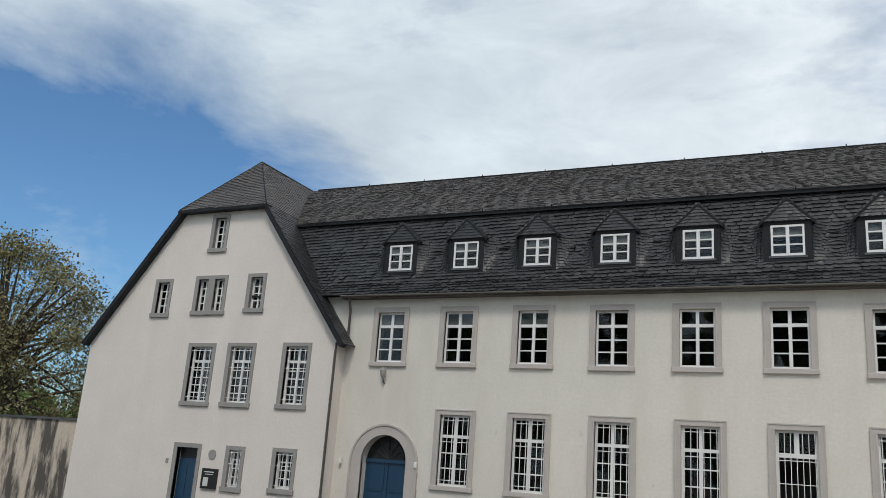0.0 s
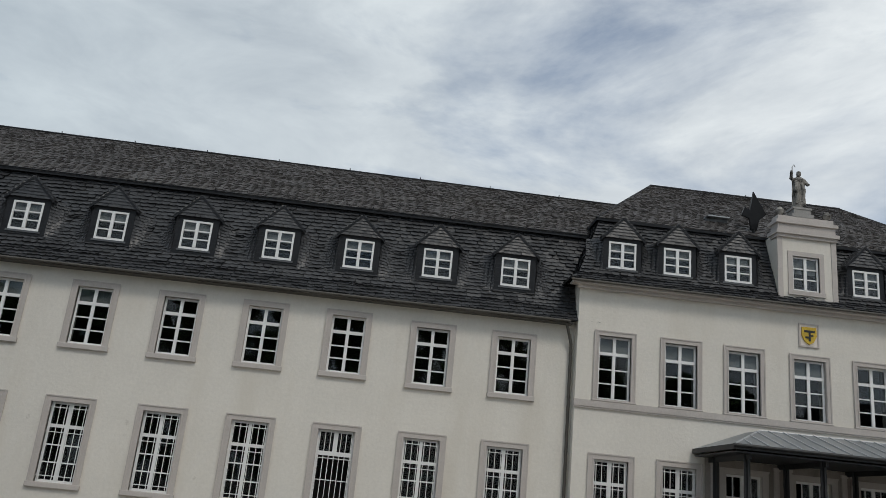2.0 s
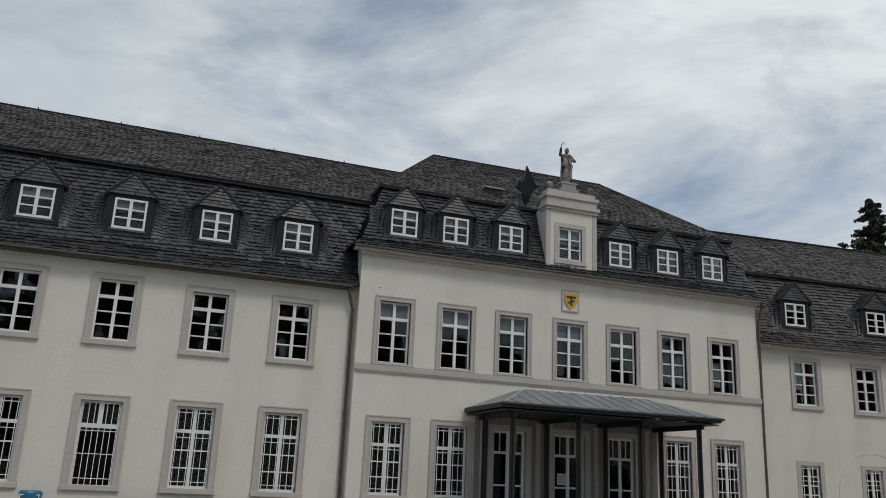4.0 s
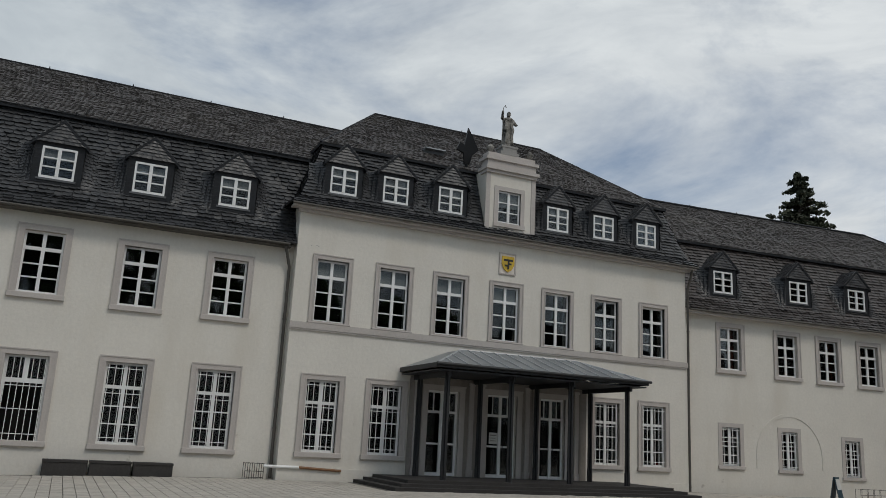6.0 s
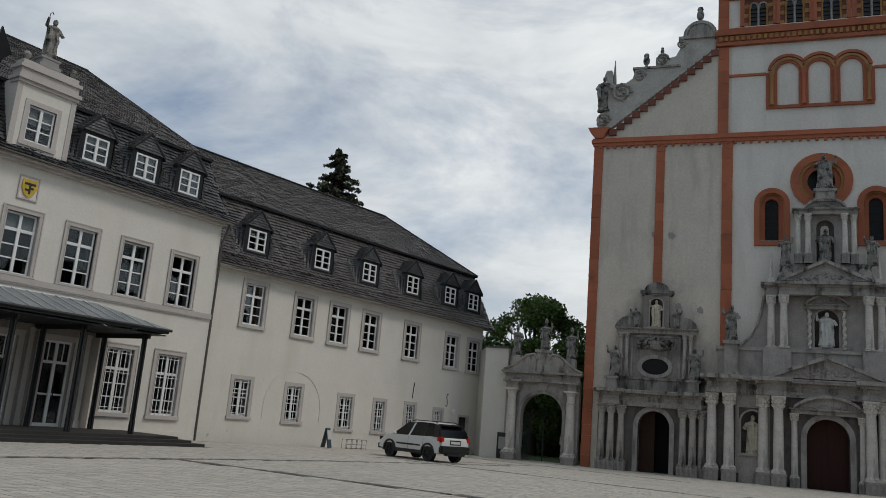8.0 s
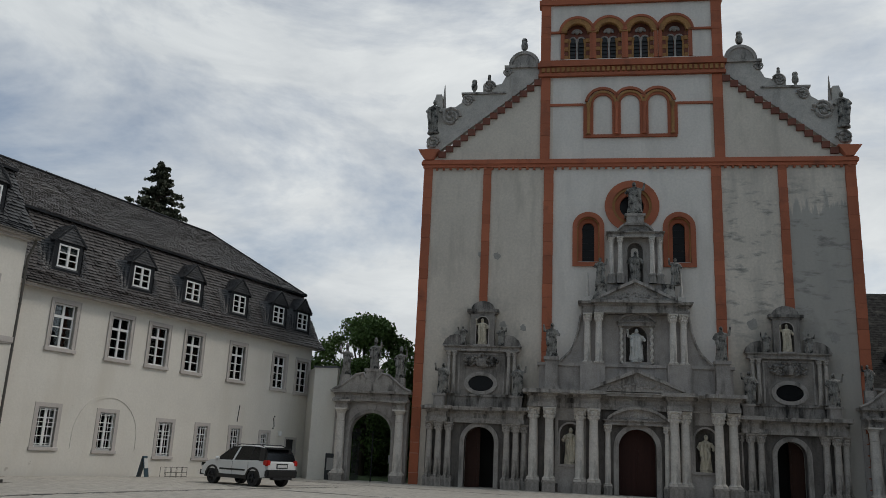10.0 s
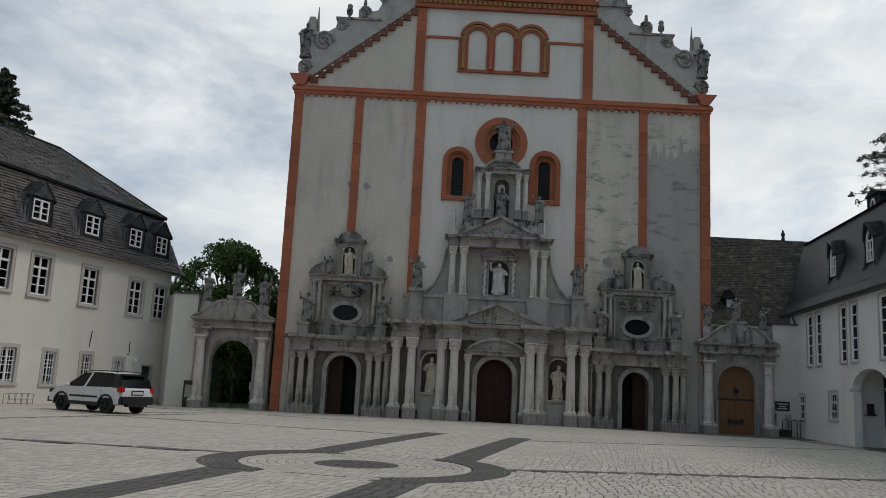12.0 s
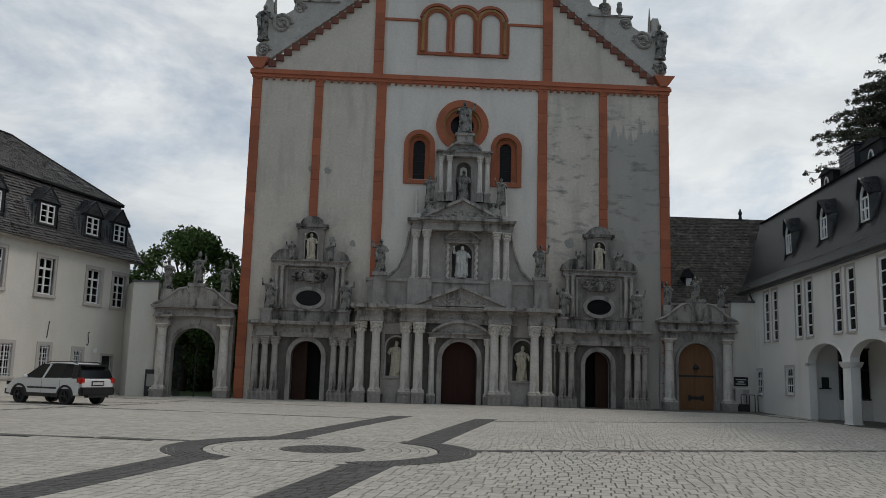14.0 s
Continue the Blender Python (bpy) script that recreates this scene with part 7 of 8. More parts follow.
def breaks(y):
    """Where a row of setts is cut by the dark bands and the round inlay."""
    out = []
    if 7.0 < y < 31.3:
        out += [-7.25, -6.40, -4.02, -3.18]
    for r in (2.35, 2.86):
        q = r * r - (y - RING[1]) ** 2
        if q > 0:
            out += [RING[0] - math.sqrt(q), RING[0] + math.sqrt(q)]
    return sorted(out)


def pave():
    rnd = random.Random(11)
    kinds = {"pale": ([], []), "dark": ([], [])}
    single = []
    y = -15.0
    while y < 47.5:
        x = -29.0 + rnd.uniform(0, 0.2)
        cuts = breaks(y)
        while x < 13.5:
            w = rnd.uniform(0.15, 0.24)
            for c in cuts:
                if x + 0.004 < c < x + w + 0.05:
                    w = c - x
                    break
            cx, cy = x + w / 2, y
            x += w
            if w < 0.03:
                continue
            yaw = math.degrees(math.atan2(-cx, cy))
            dist = math.hypot(cx, cy)
            if dist > 15 and (yaw < -24 or yaw > 112) or near_drain(cx, cy):
                continue
            if cx > 12.6 - 0.094 * (cy - 40) or cx > 11.0 and cy > 36:
                continue
            if cx < -28.4 or (cx < -24.2 and 9.3 < cy < 21.8):
                continue
            zn = zone(cx, cy)
            if zn == "ring":
                continue
            z, h = ground_z(cx, cy), rnd.uniform(0.010, 0.014)
            if zn == "dark":
                for q in (-0.07, 0.07):
                    stone(*kinds["dark"], cx, cy + q, w / 2 - 0.006, 0.065, rnd.uniform(-0.02, 0.02), z, h)
                continue
            if 8.8 < dist < 11.2 and cy > 0 and -3.1 < cx < 3.2 and len(single) < 290:
                single.append((cx, cy, w, z, h))
                continue
            stone(*kinds["pale"], cx, cy, w / 2 - 0.009, 0.135, rnd.uniform(-0.006, 0.006), z, h)
        y += 0.28
    # the round inlay
    for i in range(8):
        r = 0.95 + i * 0.185
        n = int(2 * math.pi * r / 0.2)
        for k in range(n):
            a = 2 * math.pi * (k + 0.5 * (i % 2)) / n
            px, py = RING[0] + r * math.cos(a), RING[1] + r * math.sin(a)
            stone(*kinds["pale"], px, py, 0.084, math.pi * r / n - 0.008, a, ground_z(px, py), 0.012)
    for i in range(6):
        r = 2.44 + i * 0.125
        n = int(2 * math.pi * r / 0.13)
        for k in range(n):
            a = 2 * math.pi * (k + 0.5 * (i % 2)) / n
            if abs(math.cos(a)) * r < 1.1 + 0.12 * i:
                continue
            px, py = RING[0] + r * math.cos(a), RING[1] + r * math.sin(a)
            stone(*kinds["dark"], px, py, 0.059, math.pi * r / n - 0.006, a, ground_z(px, py), 0.019)
    for i in range(5):
        r = 0.09 + i * 0.165
        n = max(4, int(2 * math.pi * r / 0.16))
        for k in range(n):
            a = 2 * math.pi * k / n
            stone(*kinds["dark"], RING[0] + r * math.cos(a), RING[1] + r * math.sin(a), 0.075, math.pi * r / n - 0.008, a, 0, 0.012)
    for name, m in (("pale", SETT), ("dark", SETT_DARK)):
        V, F = kinds[name]
        me = bpy.data.meshes.new("paving_" + name)
        me.from_pydata(V, [], F)
        me.materials.append(m)
        tagged(link("paving_" + name, me, ground), kind="stuff")
    for (ax, ay), (bx, by) in DRAINS:
        bm = bmesh.new()
        n = max(2, int(math.hypot(bx - ax, by - ay) / 1.0))
        L = math.hypot(bx - ax, by - ay)
        nx, ny = -(by - ay) / L * 0.12, (bx - ax) / L * 0.12
        for i in range(n):
            p, q = i / n, (i + 1) / n - 0.012
            pts = []
            for k, s in ((p, -1), (q, -1), (q, 1), (p, 1)):
                gx, gy = ax + (bx - ax) * k + nx * s, ay + (by - ay) * k + ny * s
                pts.append((gx, gy, ground_z(gx, gy) + 0.017))
            sheet(bm, *pts)
        part("drain_strip", bm, SETT_DARK, ground)
    return single


SINGLE = pave()

# ---- right wing with the arcade ----
arcade = frame_of("arcade_wing", 0, 0, 0, "white plastered wing with an arcade and slate mansard roof", "building")
arcade.matrix_basis = Matrix.Translation((10.70, 47.75, 0.072)) @ pose(0, 0, 0, 0, 0, math.degrees(math.atan2(-1, 0.094))) @ Matrix.Diagonal((0.955, 0.955, 0.955, 1))
pairs = (-2.92, 2.56, 7.82, 12.74, 18.0, 23.3, 28.6)
slim = [(u + k, u + k + 0.9, 3.98, 6.95) for u in pairs for k in (-0.09, 1.47)]
lowwin = [(-5.0, -3.75, 0.78, 2.28), (0.5, 1.8, 0.92, 2.42)]
arches = [(4.05, 8.5, -0.6, 2.6, 0.95), (9.35, 13.8, -0.6, 2.6, 0.95), (14.65, 19.1, -0.6, 2.6, 0.95), (19.95, 24.4, -0.6, 2.6, 0.95)]
part("wall", wall(-6.4, 60.0, -0.8, 7.4, 0.4, slim + lowwin, arches), PLASTER_GREY, arcade)


def slim_window(parent, a, b, c, d, rows):
    w, h = b - a, d - c
    bm = bmesh.new()
    box(bm, (0, 0, 0), (0.17, 0.07, h))
    box(bm, (w - 0.17, 0, 0), (w, 0.07, h))
    box(bm, (0.17, 0, 0), (w - 0.17, 0.07, 0.1))
    box(bm, (0.17, 0, h - 0.1), (w - 0.17, 0.07, h))
    for i in range(1, rows):
        box(bm, (0.17, 0.01, h * i / rows - 0.034), (w - 0.17, 0.06, h * i / rows + 0.034))
    ob = part("window", bm, WHITE, parent, "", pose(a, 0.03, c))
    for i in range(rows):
        part("pane", boxes(((0.165, 0.03, h * i / rows + 0.015), (w - 0.165, 0.04, h * (i + 1) / rows - 0.015))), DARK_PANE, ob)
    bm = bmesh.new()
    ring(bm, (-0.13, -0.004, w + 0.13, h + 0.13), (0, 0, w, h), -0.065, -0.027)
    part("surround", bm, SURROUND, ob)
    part("window_sill", boxes(((-0.06, -0.12, -0.09), (w + 0.06, -0.032, -0.004)), ((0, -0.032, -0.03), (w, 0.0, -0.004))), SURROUND, ob)


for wdw in slim:
    slim_window(arcade, *wdw, 5)
for a, b, c, d in lowwin:
    slim_window(arcade, a, b, c, d, 3)
    link("grille", grille_mesh(b - a, d - c, 4), arcade, pose(a, 0.0, c))
for i, (a, b, c, s, r) in enumerate(arches):
    bm = bmesh.new()
    inner = [(a, s)] + arc((a + b) / 2, s, (b - a) / 2, 180, 0, 18, r) + [(b, s)]
    outer = [(a - 0.12, s)] + arc((a + b) / 2, s, (b - a) / 2 + 0.12, 180, 0, 18, r + 0.12) + [(b + 0.12, s)]
    band(bm, inner, outer, -0.03, 0.02)
    part("arch_band", bm, PLASTER_GREY, arcade)
    if i:
        m = (arches[i - 1][1] + a) / 2
        bm = bmesh.new()
        lathe(bm, [(0.48, -0.6), (0.48, -0.3), (0.39, -0.2), (0.37, 2.3), (0.46, 2.38), (0.54, 2.6)], (m, 0.2, 0), 18)
        part("arcade_column", bm, PLASTER_GREY, arcade, smooth=True)
part("impost", boxes(((3.7, -0.06, 2.45), (4.05, 0.4, 2.62))), SURROUND, arcade)
part("passage", boxes(((3.4, 3.2, -0.8), (30, 3.5, 3.9)), ((3.4, 0.4, 3.75), (30, 3.2, 3.9)), ((3.4, 0.4, -0.8), (3.7, 3.2, 3.75))), PLASTER_GREY, arcade)
shop = frame_of("shop_window", 0, 0, 0, "dark shop window with pale lettering under the arcade", "window")
shop.matrix_basis = arcade.matrix_basis.copy()
part("glazing", boxes(((3.71, 1.7, 0.85), (3.75, 3.15, 3.35))), DARK_PANE, shop)
part("frame", boxes(((3.71, 1.62, 0.75), (3.82, 3.19, 0.85)), ((3.71, 1.62, 3.35), (3.82, 3.19, 3.45)), ((3.71, 1.62, 0.85), (3.82, 1.7, 3.35)), ((3.71, 2.4, 0.85), (3.8, 2.46, 3.35)), ((3.71, 1.7, 2.3), (3.8, 3.15, 2.36))), BLACK, shop)
part("lettering", boxes(((3.76, 1.85, 3.05), (3.77, 2.3, 3.13)), ((3.76, 1.8, 2.85), (3.77, 2.35, 2.93))), LIGHTGREY, shop)
part("notice_board", boxes(((3.71, 0.75, 1.35), (3.78, 1.1, 1.9)), ((3.71, 0.62, 1.29), (3.84, 1.2, 1.35))), BLACK, shop)
part("parapet", boxes(((3.705, 1.55, -0.7), (3.95, 3.19, 0.74)), ((3.705, 1.5, 0.66), (4.0, 3.19, 0.75))), PLASTER_GREY, shop, "low white wall under the glazing")
RP = [(-0.35, 7.38), (0.1, 8.0), (0.7, 9.95), (1.15, 12.0)]
RE = [-7.7, -7.55, -7.3, -7.1]
low = []
for i in range(3):
    (d0, z0), (d1, z1) = RP[i], RP[i + 1]
    low.append(((RE[i], d0, z0), (60, d0, z0), (RE[i + 1], d1, z1), (60, d1, z1)))
    low.append(((RE[i], 9, z0), (RE[i], d0, z0), (RE[i + 1], 9, z1), (RE[i + 1], d1, z1)))
bm = bmesh.new()
for bl, br, tl, tr in low:
    sheet(bm, bl, br, tr, tl)
sheet(bm, (RE[3], 1.0, 12.02), (60, 1.0, 12.02), (60, 9, 12.6), (RE[3], 9, 12.6))
sheet(bm, (60, -0.35, 7.4), (60, 9, 7.4), (60, 9, 12.6), (60, 1.0, 12.0))
part("roof", bm, SLATE_SHEET, arcade)
slates("slate_covering", [((a[0], a[1], a[2]), (26, b[1], b[2]), (c[0], c[1], c[2]), (26, d[1], d[2])) if b[0] == 60 else (a, b, c, d) for a, b, c, d in low], SLATE, arcade, (0.22, 0.125), 0.03, rise=0.05)
part("eaves_board", boxes(((-7.6, -0.3, 7.2), (60, 0.0, 7.34))), LEAD, arcade)
gutter(arcade, -7.6, 40, -0.4, 7.33)
# also holds near-black linings that darken the rooms behind the windows
part("back_wall", boxes(((-6.4, 8.6, -0.8), (60, 9.0, 12.5)), ((59.6, 0.4, -0.8), (60, 9, 7.4)), ((-6.4, 1.3, 3.95), (60, 1.4, 7.3)), ((-6.4, 1.3, -0.8), (3.3, 1.4, 3.9)), ((-6.4, 0.45, 3.95), (60, 1.3, 4.0))), DARKROOM, arcade)
downpipe(arcade, [(-5.05, -0.3, 7.2), (-5.1, -0.1, 6.7), (-5.1, -0.1, -0.3)])


def lancet(x0, x1, z0, spring, rise, n=7):
    """Foot, pointed head and foot of a lancet opening."""
    m = (x0 + x1) / 2
    left = [(x0 + (m - x0) * (1 - math.cos(i / n * math.pi / 2)) ** 0.85, spring + rise * math.sin(i / n * math.pi / 2) ** 1.15) for i in range(n + 1)]
    return [(x0, z0)] + left + [(2 * m - x, z) for x, z in left[::-1][1:]] + [(x1, z0)]


def lancet_dormer(parent, u, z):
    """A narrow dormer with a pointed white window, a slate hood and hollow slate flanks."""
    w, e = 0.88, 1.16
    bm = bmesh.new()
    band(bm, lancet(0.0, w, 0, 1.08, 0.62), lancet(-0.13, w + 0.13, -0.12, 1.08, 0.78), 0, 1.3)
    for bl, br, tl, tr in cheek_sweeps(w, 0.12, e, 0.10, 0.28, 0.42):
        sheet(bm, bl, br, tr, tl)
    ob = part("dormer", bm, SLATE_SHEET, parent, "", pose(u, 0.26, z))
    hood = bmesh.new()
    m, peak = w / 2, 1.98
    quads = []
    for s in (-1, 1):
        x = m + s * (m + 0.20)
        q = [(x, -0.10, e - 0.02), (m, -0.26, peak), (m, 0.9, peak + 0.12), (x, 0.7, e + 0.12)]
        sheet(hood, *q)
        sheet(hood, *[(p[0], p[1], p[2] - 0.06) for p in q])
        sheet(hood, q[0], q[1], (q[1][0], q[1][1], q[1][2] - 0.06), (q[0][0], q[0][1], q[0][2] - 0.06))
        quads.append((q[0], q[1], q[3], q[2]) if s < 0 else (q[1], q[0], q[2], q[3]))
    part("dormer_roof", hood, SLATE_SHEET, ob)
    for quad in quads + cheek_sweeps(w, 0.12, e, 0.10, 0.28, 0.42):
        HUNG.setdefault(parent.name, []).append(tuple((p[0] + u, p[1] + 0.26, p[2] + z) for p in quad))
    bm = bmesh.new()
    band(bm, lancet(0.09, w - 0.09, 0.08, 1.08, 0.5), lancet(0.0, w, 0, 1.08, 0.62), -0.02, 0.06)
    box(bm, (m - 0.035, -0.02, 0.08), (m + 0.035, 0.05, 1.08))
    for zz in (0.0, 0.52, 1.02):
        box(bm, (0.06, -0.015, zz), (w - 0.06, 0.05, zz + 0.075))
    part("window_frame", bm, WHITE, ob)
    bm = bmesh.new()
    prism(bm, lancet(0.04, w - 0.04, 0.03, 1.08, 0.56), 0.055, 0.065)
    part("pane", bm, PANE, ob).visible_shadow = False
    # near-black sheet puts the dormer's dark inside behind the pane
    bm = bmesh.new()
    prism(bm, lancet(0.04, w - 0.04, 0.03, 1.08, 0.56), 0.30, 0.31)
    part("pane_backing", bm, DARKROOM, ob)


for u in (0.5, 5.75, 10.6, 15.5, 20.4):
    lancet_dormer(arcade, u, 8.85)
slates("dormer_slate_covering", HUNG["arcade_wing"], SLATE, arcade, (0.18, 0.12), 0.048, rise=0.0)
for u, a, z in ((2.5, 1.7, 12.95), (7.7, 2.4, 13.0)):
    bm = boxes(((u, 1.6, 11.8), (u + a, 3.6, z)))
    prism(bm, [(u - 0.15, z), (u + a + 0.15, z), (u + a / 2, z + 0.35)], 1.5, 3.7)
    ob = part("roof_turret", bm, SLATE_SHEET, arcade)
    bm = bmesh.new()
    band(bm, lancet(u + a / 2 - 0.22, u + a / 2 + 0.22, 11.95, 12.4, 0.3), lancet(u + a / 2 - 0.3, u + a / 2 + 0.3, 11.9, 12.4, 0.38), 1.55, 1.61)
    part("window_frame", bm, WHITE, ob)
    bm = bmesh.new()
    prism(bm, lancet(u + a / 2 - 0.23, u + a / 2 + 0.23, 11.94, 12.4, 0.31), 1.58, 1.597)
    part("pane", bm, DARK_PANE, ob)
chim = frame_of("chimney", *at(arcade, 5.4, 4.0, 0)[:2], -84.6, "slate-clad chimney on the arcade wing", "chimney", z=11.9)
part("stack", boxes(((-0.9, -2.0, -0.4), (0.9, 2.0, 1.3)), ((-0.97, -2.07, 1.3), (0.97, 2.07, 1.4))), SLATE_SHEET, chim)
slates("slate_covering", [((-0.91, -2.01, -0.4), (0.91, -2.01, -0.4), (-0.91, -2.01, 1.29), (0.91, -2.01, 1.29)), ((-0.91, 2.01, -0.4), (-0.91, -2.01, -0.4), (-0.91, 2.01, 1.29), (-0.91, -2.01, 1.29))], SLATE, chim, (0.25, 0.17), 0.045, rise=0.0)
for x in (-0.5, 0.4):
    bm = bmesh.new()
    lathe(bm, [(0.16, 1.4), (0.14, 1.8)], (x, 0.2, 0), 10)
    part("chimney_pot", bm, SURROUND, chim)

# ---- trees ----


def leaf_cloud(clumps, per, size, seed, flat=1.0):
    """Many small leaves scattered through clumps (centre, radius); one joined crown."""
    rng = np.random.default_rng(seed)
    V, F = [], []
    for c, r in clumps:
        p = rng.normal(size=(per, 3))
        p /= np.linalg.norm(p, axis=1)[:, None]
        p *= (rng.random(per) ** 0.45)[:, None] * r
        p[:, 2] *= flat
        p += np.array(c)
        a = rng.normal(size=(per, 3))
        a /= np.linalg.norm(a, axis=1)[:, None]
        b = np.cross(a, rng.normal(size=(per, 3)))
        b /= np.linalg.norm(b, axis=1)[:, None]
        s = size * rng.uniform(0.6, 1.4, per)[:, None]
        quad = np.stack([p - a * s * 0.5, p + b * s * 0.32, p + a * s * 0.5, p - b * s * 0.32], 1)
        k = len(V)
        V += [tuple(v) for v in quad.reshape(-1, 3)]
        F += [(k + 4 * i, k + 4 * i + 1, k + 4 * i + 2, k + 4 * i + 3) for i in range(per)]
    me = bpy.data.meshes.new("crown")
    me.from_pydata(V, [], F)
    return me


def broadleaf(x, y, z, h, spread, mat_leaf, seed, label, n_clump=46, per=130, size=0.32, base=0.3):
    rnd = random.Random(seed)
    ob = new("tree")
    ob.matrix_basis = pose(x, y, z)
    tagged(ob, label, "tree")
    bm = bmesh.new()
    tube(bm, [(0, 0, -0.3), (0.1, 0, h * 0.2), (0.0, 0.1, h * 0.45), (0.2, 0, h * 0.75)], [h * 0.03, h * 0.024, h * 0.018, h * 0.006], 10)
    clumps = []
    for i in range(n_clump):
        a, f = rnd.uniform(0, 2 * math.pi), rnd.random()
        zz = h * (base + (1 - base) * rnd.random() ** 0.8)
        k = (zz / h - base) / (1 - base)
        rad = spread * math.sqrt(max(0.05, 1 - (2 * k - 0.85) ** 2 * 0.85)) * (0.35 + 0.65 * math.sqrt(f))
        c = (rad * math.cos(a), rad * math.sin(a), min(zz, h * 0.97))
        clumps.append((c, rnd.uniform(0.10, 0.19) * spread * 1.35))
        if i % 2 == 0:
            s = (0.05, 0.05, h * rnd.uniform(0.22, 0.55))
            m = (c[0] * 0.5, c[1] * 0.5, (s[2] + c[2]) / 2 + 0.3)
            tube(bm, [s, m, c], [h * 0.011, h * 0.007, h * 0.002], 6)
    part("trunk", bm, BARK, ob)
    me = leaf_cloud(clumps, per, size, seed)
    me.materials.append(mat_leaf)
    tagged(link("crown", me, ob), kind="stuff")
    return ob


def conifer(x, y, z, h, spread, seed, label, tiers=22, droop=0.25, per=46, size=0.5):
    rnd = random.Random(seed)
    ob = new("conifer")
    ob.matrix_basis = pose(x, y, z)
    tagged(ob, label, "tree")
    bm = bmesh.new()
    tube(bm, [(0, 0, -0.3), (0, 0, h * 0.5), (0, 0, h)], [h * 0.022, h * 0.014, 0.03], 8)
    clumps = []
    for t in range(tiers):
        k = t / (tiers - 1)
        L = spread * (1 - k) ** 0.8 + 0.3
        for j in range(9):
            zz = h * (0.15 + 0.83 * k) + rnd.uniform(-0.5, 0.5) * h / tiers
            a = rnd.uniform(0, 2 * math.pi)
            l = L * rnd.uniform(0.35, 1.15)
            tip = (l * math.cos(a), l * math.sin(a), zz - l * droop * rnd.uniform(-0.3, 1.4))
            tube(bm, [(0, 0, zz), (tip[0] * 0.5, tip[1] * 0.5, zz + 0.08 * l), tip], [0.05, 0.035, 0.01], 5)
            for f in (0.3, 0.5, 0.68, 0.85, 1.0):
                clumps.append(((tip[0] * f + rnd.uniform(-0.1, 0.1), tip[1] * f + rnd.uniform(-0.1, 0.1), zz + (tip[2] - zz) * f + 0.05), (0.05 * L + 0.16) * rnd.uniform(0.7, 1.3)))
    part("trunk", bm, BARK, ob)
    me = leaf_cloud(clumps, per, size, seed, 0.55)
    me.materials.append(NEEDLE)
    tagged(link("crown", me, ob), kind="stuff")
    return ob


def cedar(x, y, z, h, spread, seed):
    """A broad cedar: long level boughs with flat feathery sprays and gaps between."""
    rnd = random.Random(seed)
    ob = new("cedar")
    ob.matrix_basis = pose(x, y, z)
    tagged(ob, "dark feathery cedar behind the arcade wing", "tree")
    bm = bmesh.new()
    tube(bm, [(0, 0, -0.3), (0.2, 0, h * 0.5), (0, 0.1, h * 0.97)], [h * 0.028, h * 0.018, 0.05], 9)
    clumps = []
    for i in range(300):
        k = 0.62 + 0.36 * rnd.random()
        L = spread * (1 - 0.6 * ((k - 0.62) / 0.36) ** 1.3) * rnd.uniform(0.55, 1.05)
        a = rnd.uniform(0, 2 * math.pi)
        dx, dy = math.cos(a), math.sin(a)
        tip = Vector((L * dx, L * dy, h * k + L * rnd.uniform(0.02, 0.22)))
        root = Vector((0, 0, h * k - 0.6))
        mid = (root + tip) / 2 + Vector((0, 0, 0.12 * L))
        tube(bm, [root, mid, tip], [0.11, 0.07, 0.015], 5)
        for f in range(3, 11):
            p = root.lerp(tip, f / 10) + Vector((0, 0, 0.2 * L * (f / 10) * (1 - f / 10) * 2))
            for sgn in (-1, 1):
                r = (1.15 - 0.07 * f) * rnd.uniform(0.5, 1.1)
                q = p + Vector((-dy * sgn * r, dx * sgn * r, -0.25 * r))
                tube(bm, [p, q], [0.025, 0.008], 4)
                for g in (0.35, 0.7, 1.0):
                    c = p.lerp(q, g)
                    clumps.append((tuple(c), rnd.uniform(0.2, 0.42)))
    part("trunk", bm, BARK, ob)
    me = leaf_cloud(clumps, 13, 0.15, seed, 0.6)
    me.materials.append(NEEDLE)
    tagged(link("crown", me, ob), kind="stuff")
    return ob


broadleaf(-31.5, -43.0, -0.6, 13.0, 6.2, LEAF_SPRING, 5, "tall tree with thin olive spring leaves behind the wall", 190, 190, 0.17, 0.05)


def far_wood():
    rnd = random.Random(3)
    ob = new("far_wood")
    ob.matrix_basis = pose(0, 0, -1)
    tagged(ob, "dark green wood on the far slope", "wood", kind="stuff")
    clumps = [((-60 + rnd.uniform(-45, 30), -110 + rnd.uniform(-14, 14), rnd.uniform(0.5, 8.5)), rnd.uniform(2.0, 4.0)) for i in range(170)]
    clumps += [((-45 + rnd.uniform(-22, 22), 95 + rnd.uniform(-8, 8), rnd.uniform(0.5, 6.5)), rnd.uniform(1.6, 3.0)) for i in range(90)]
    me = leaf_cloud(clumps, 90, 1.4, 17)
    me.materials.append(LEAF)
    tagged(link("foliage", me, ob), kind="stuff")


far_wood()
broadleaf(-28.2, 55.4, -0.3, 11.3, 4.6, LEAF, 6, "dense green broadleaf tree behind the gateway", 95, 420, 0.22, 0.2)
broadleaf(-24.0, 62.0, -0.3, 9.5, 4.2, LEAF, 9, "green broadleaf tree in the garden behind the gateway", 60, 380, 0.22, 0.1)
conifer(-50.2, 55.7, 0, 26.1, 8.6, 7, "tall dark conifer behind the side wing", 44, 0.22, 13, 0.38)
cedar(26.1, 67.0, 0, 26.9, 9.0, 8)
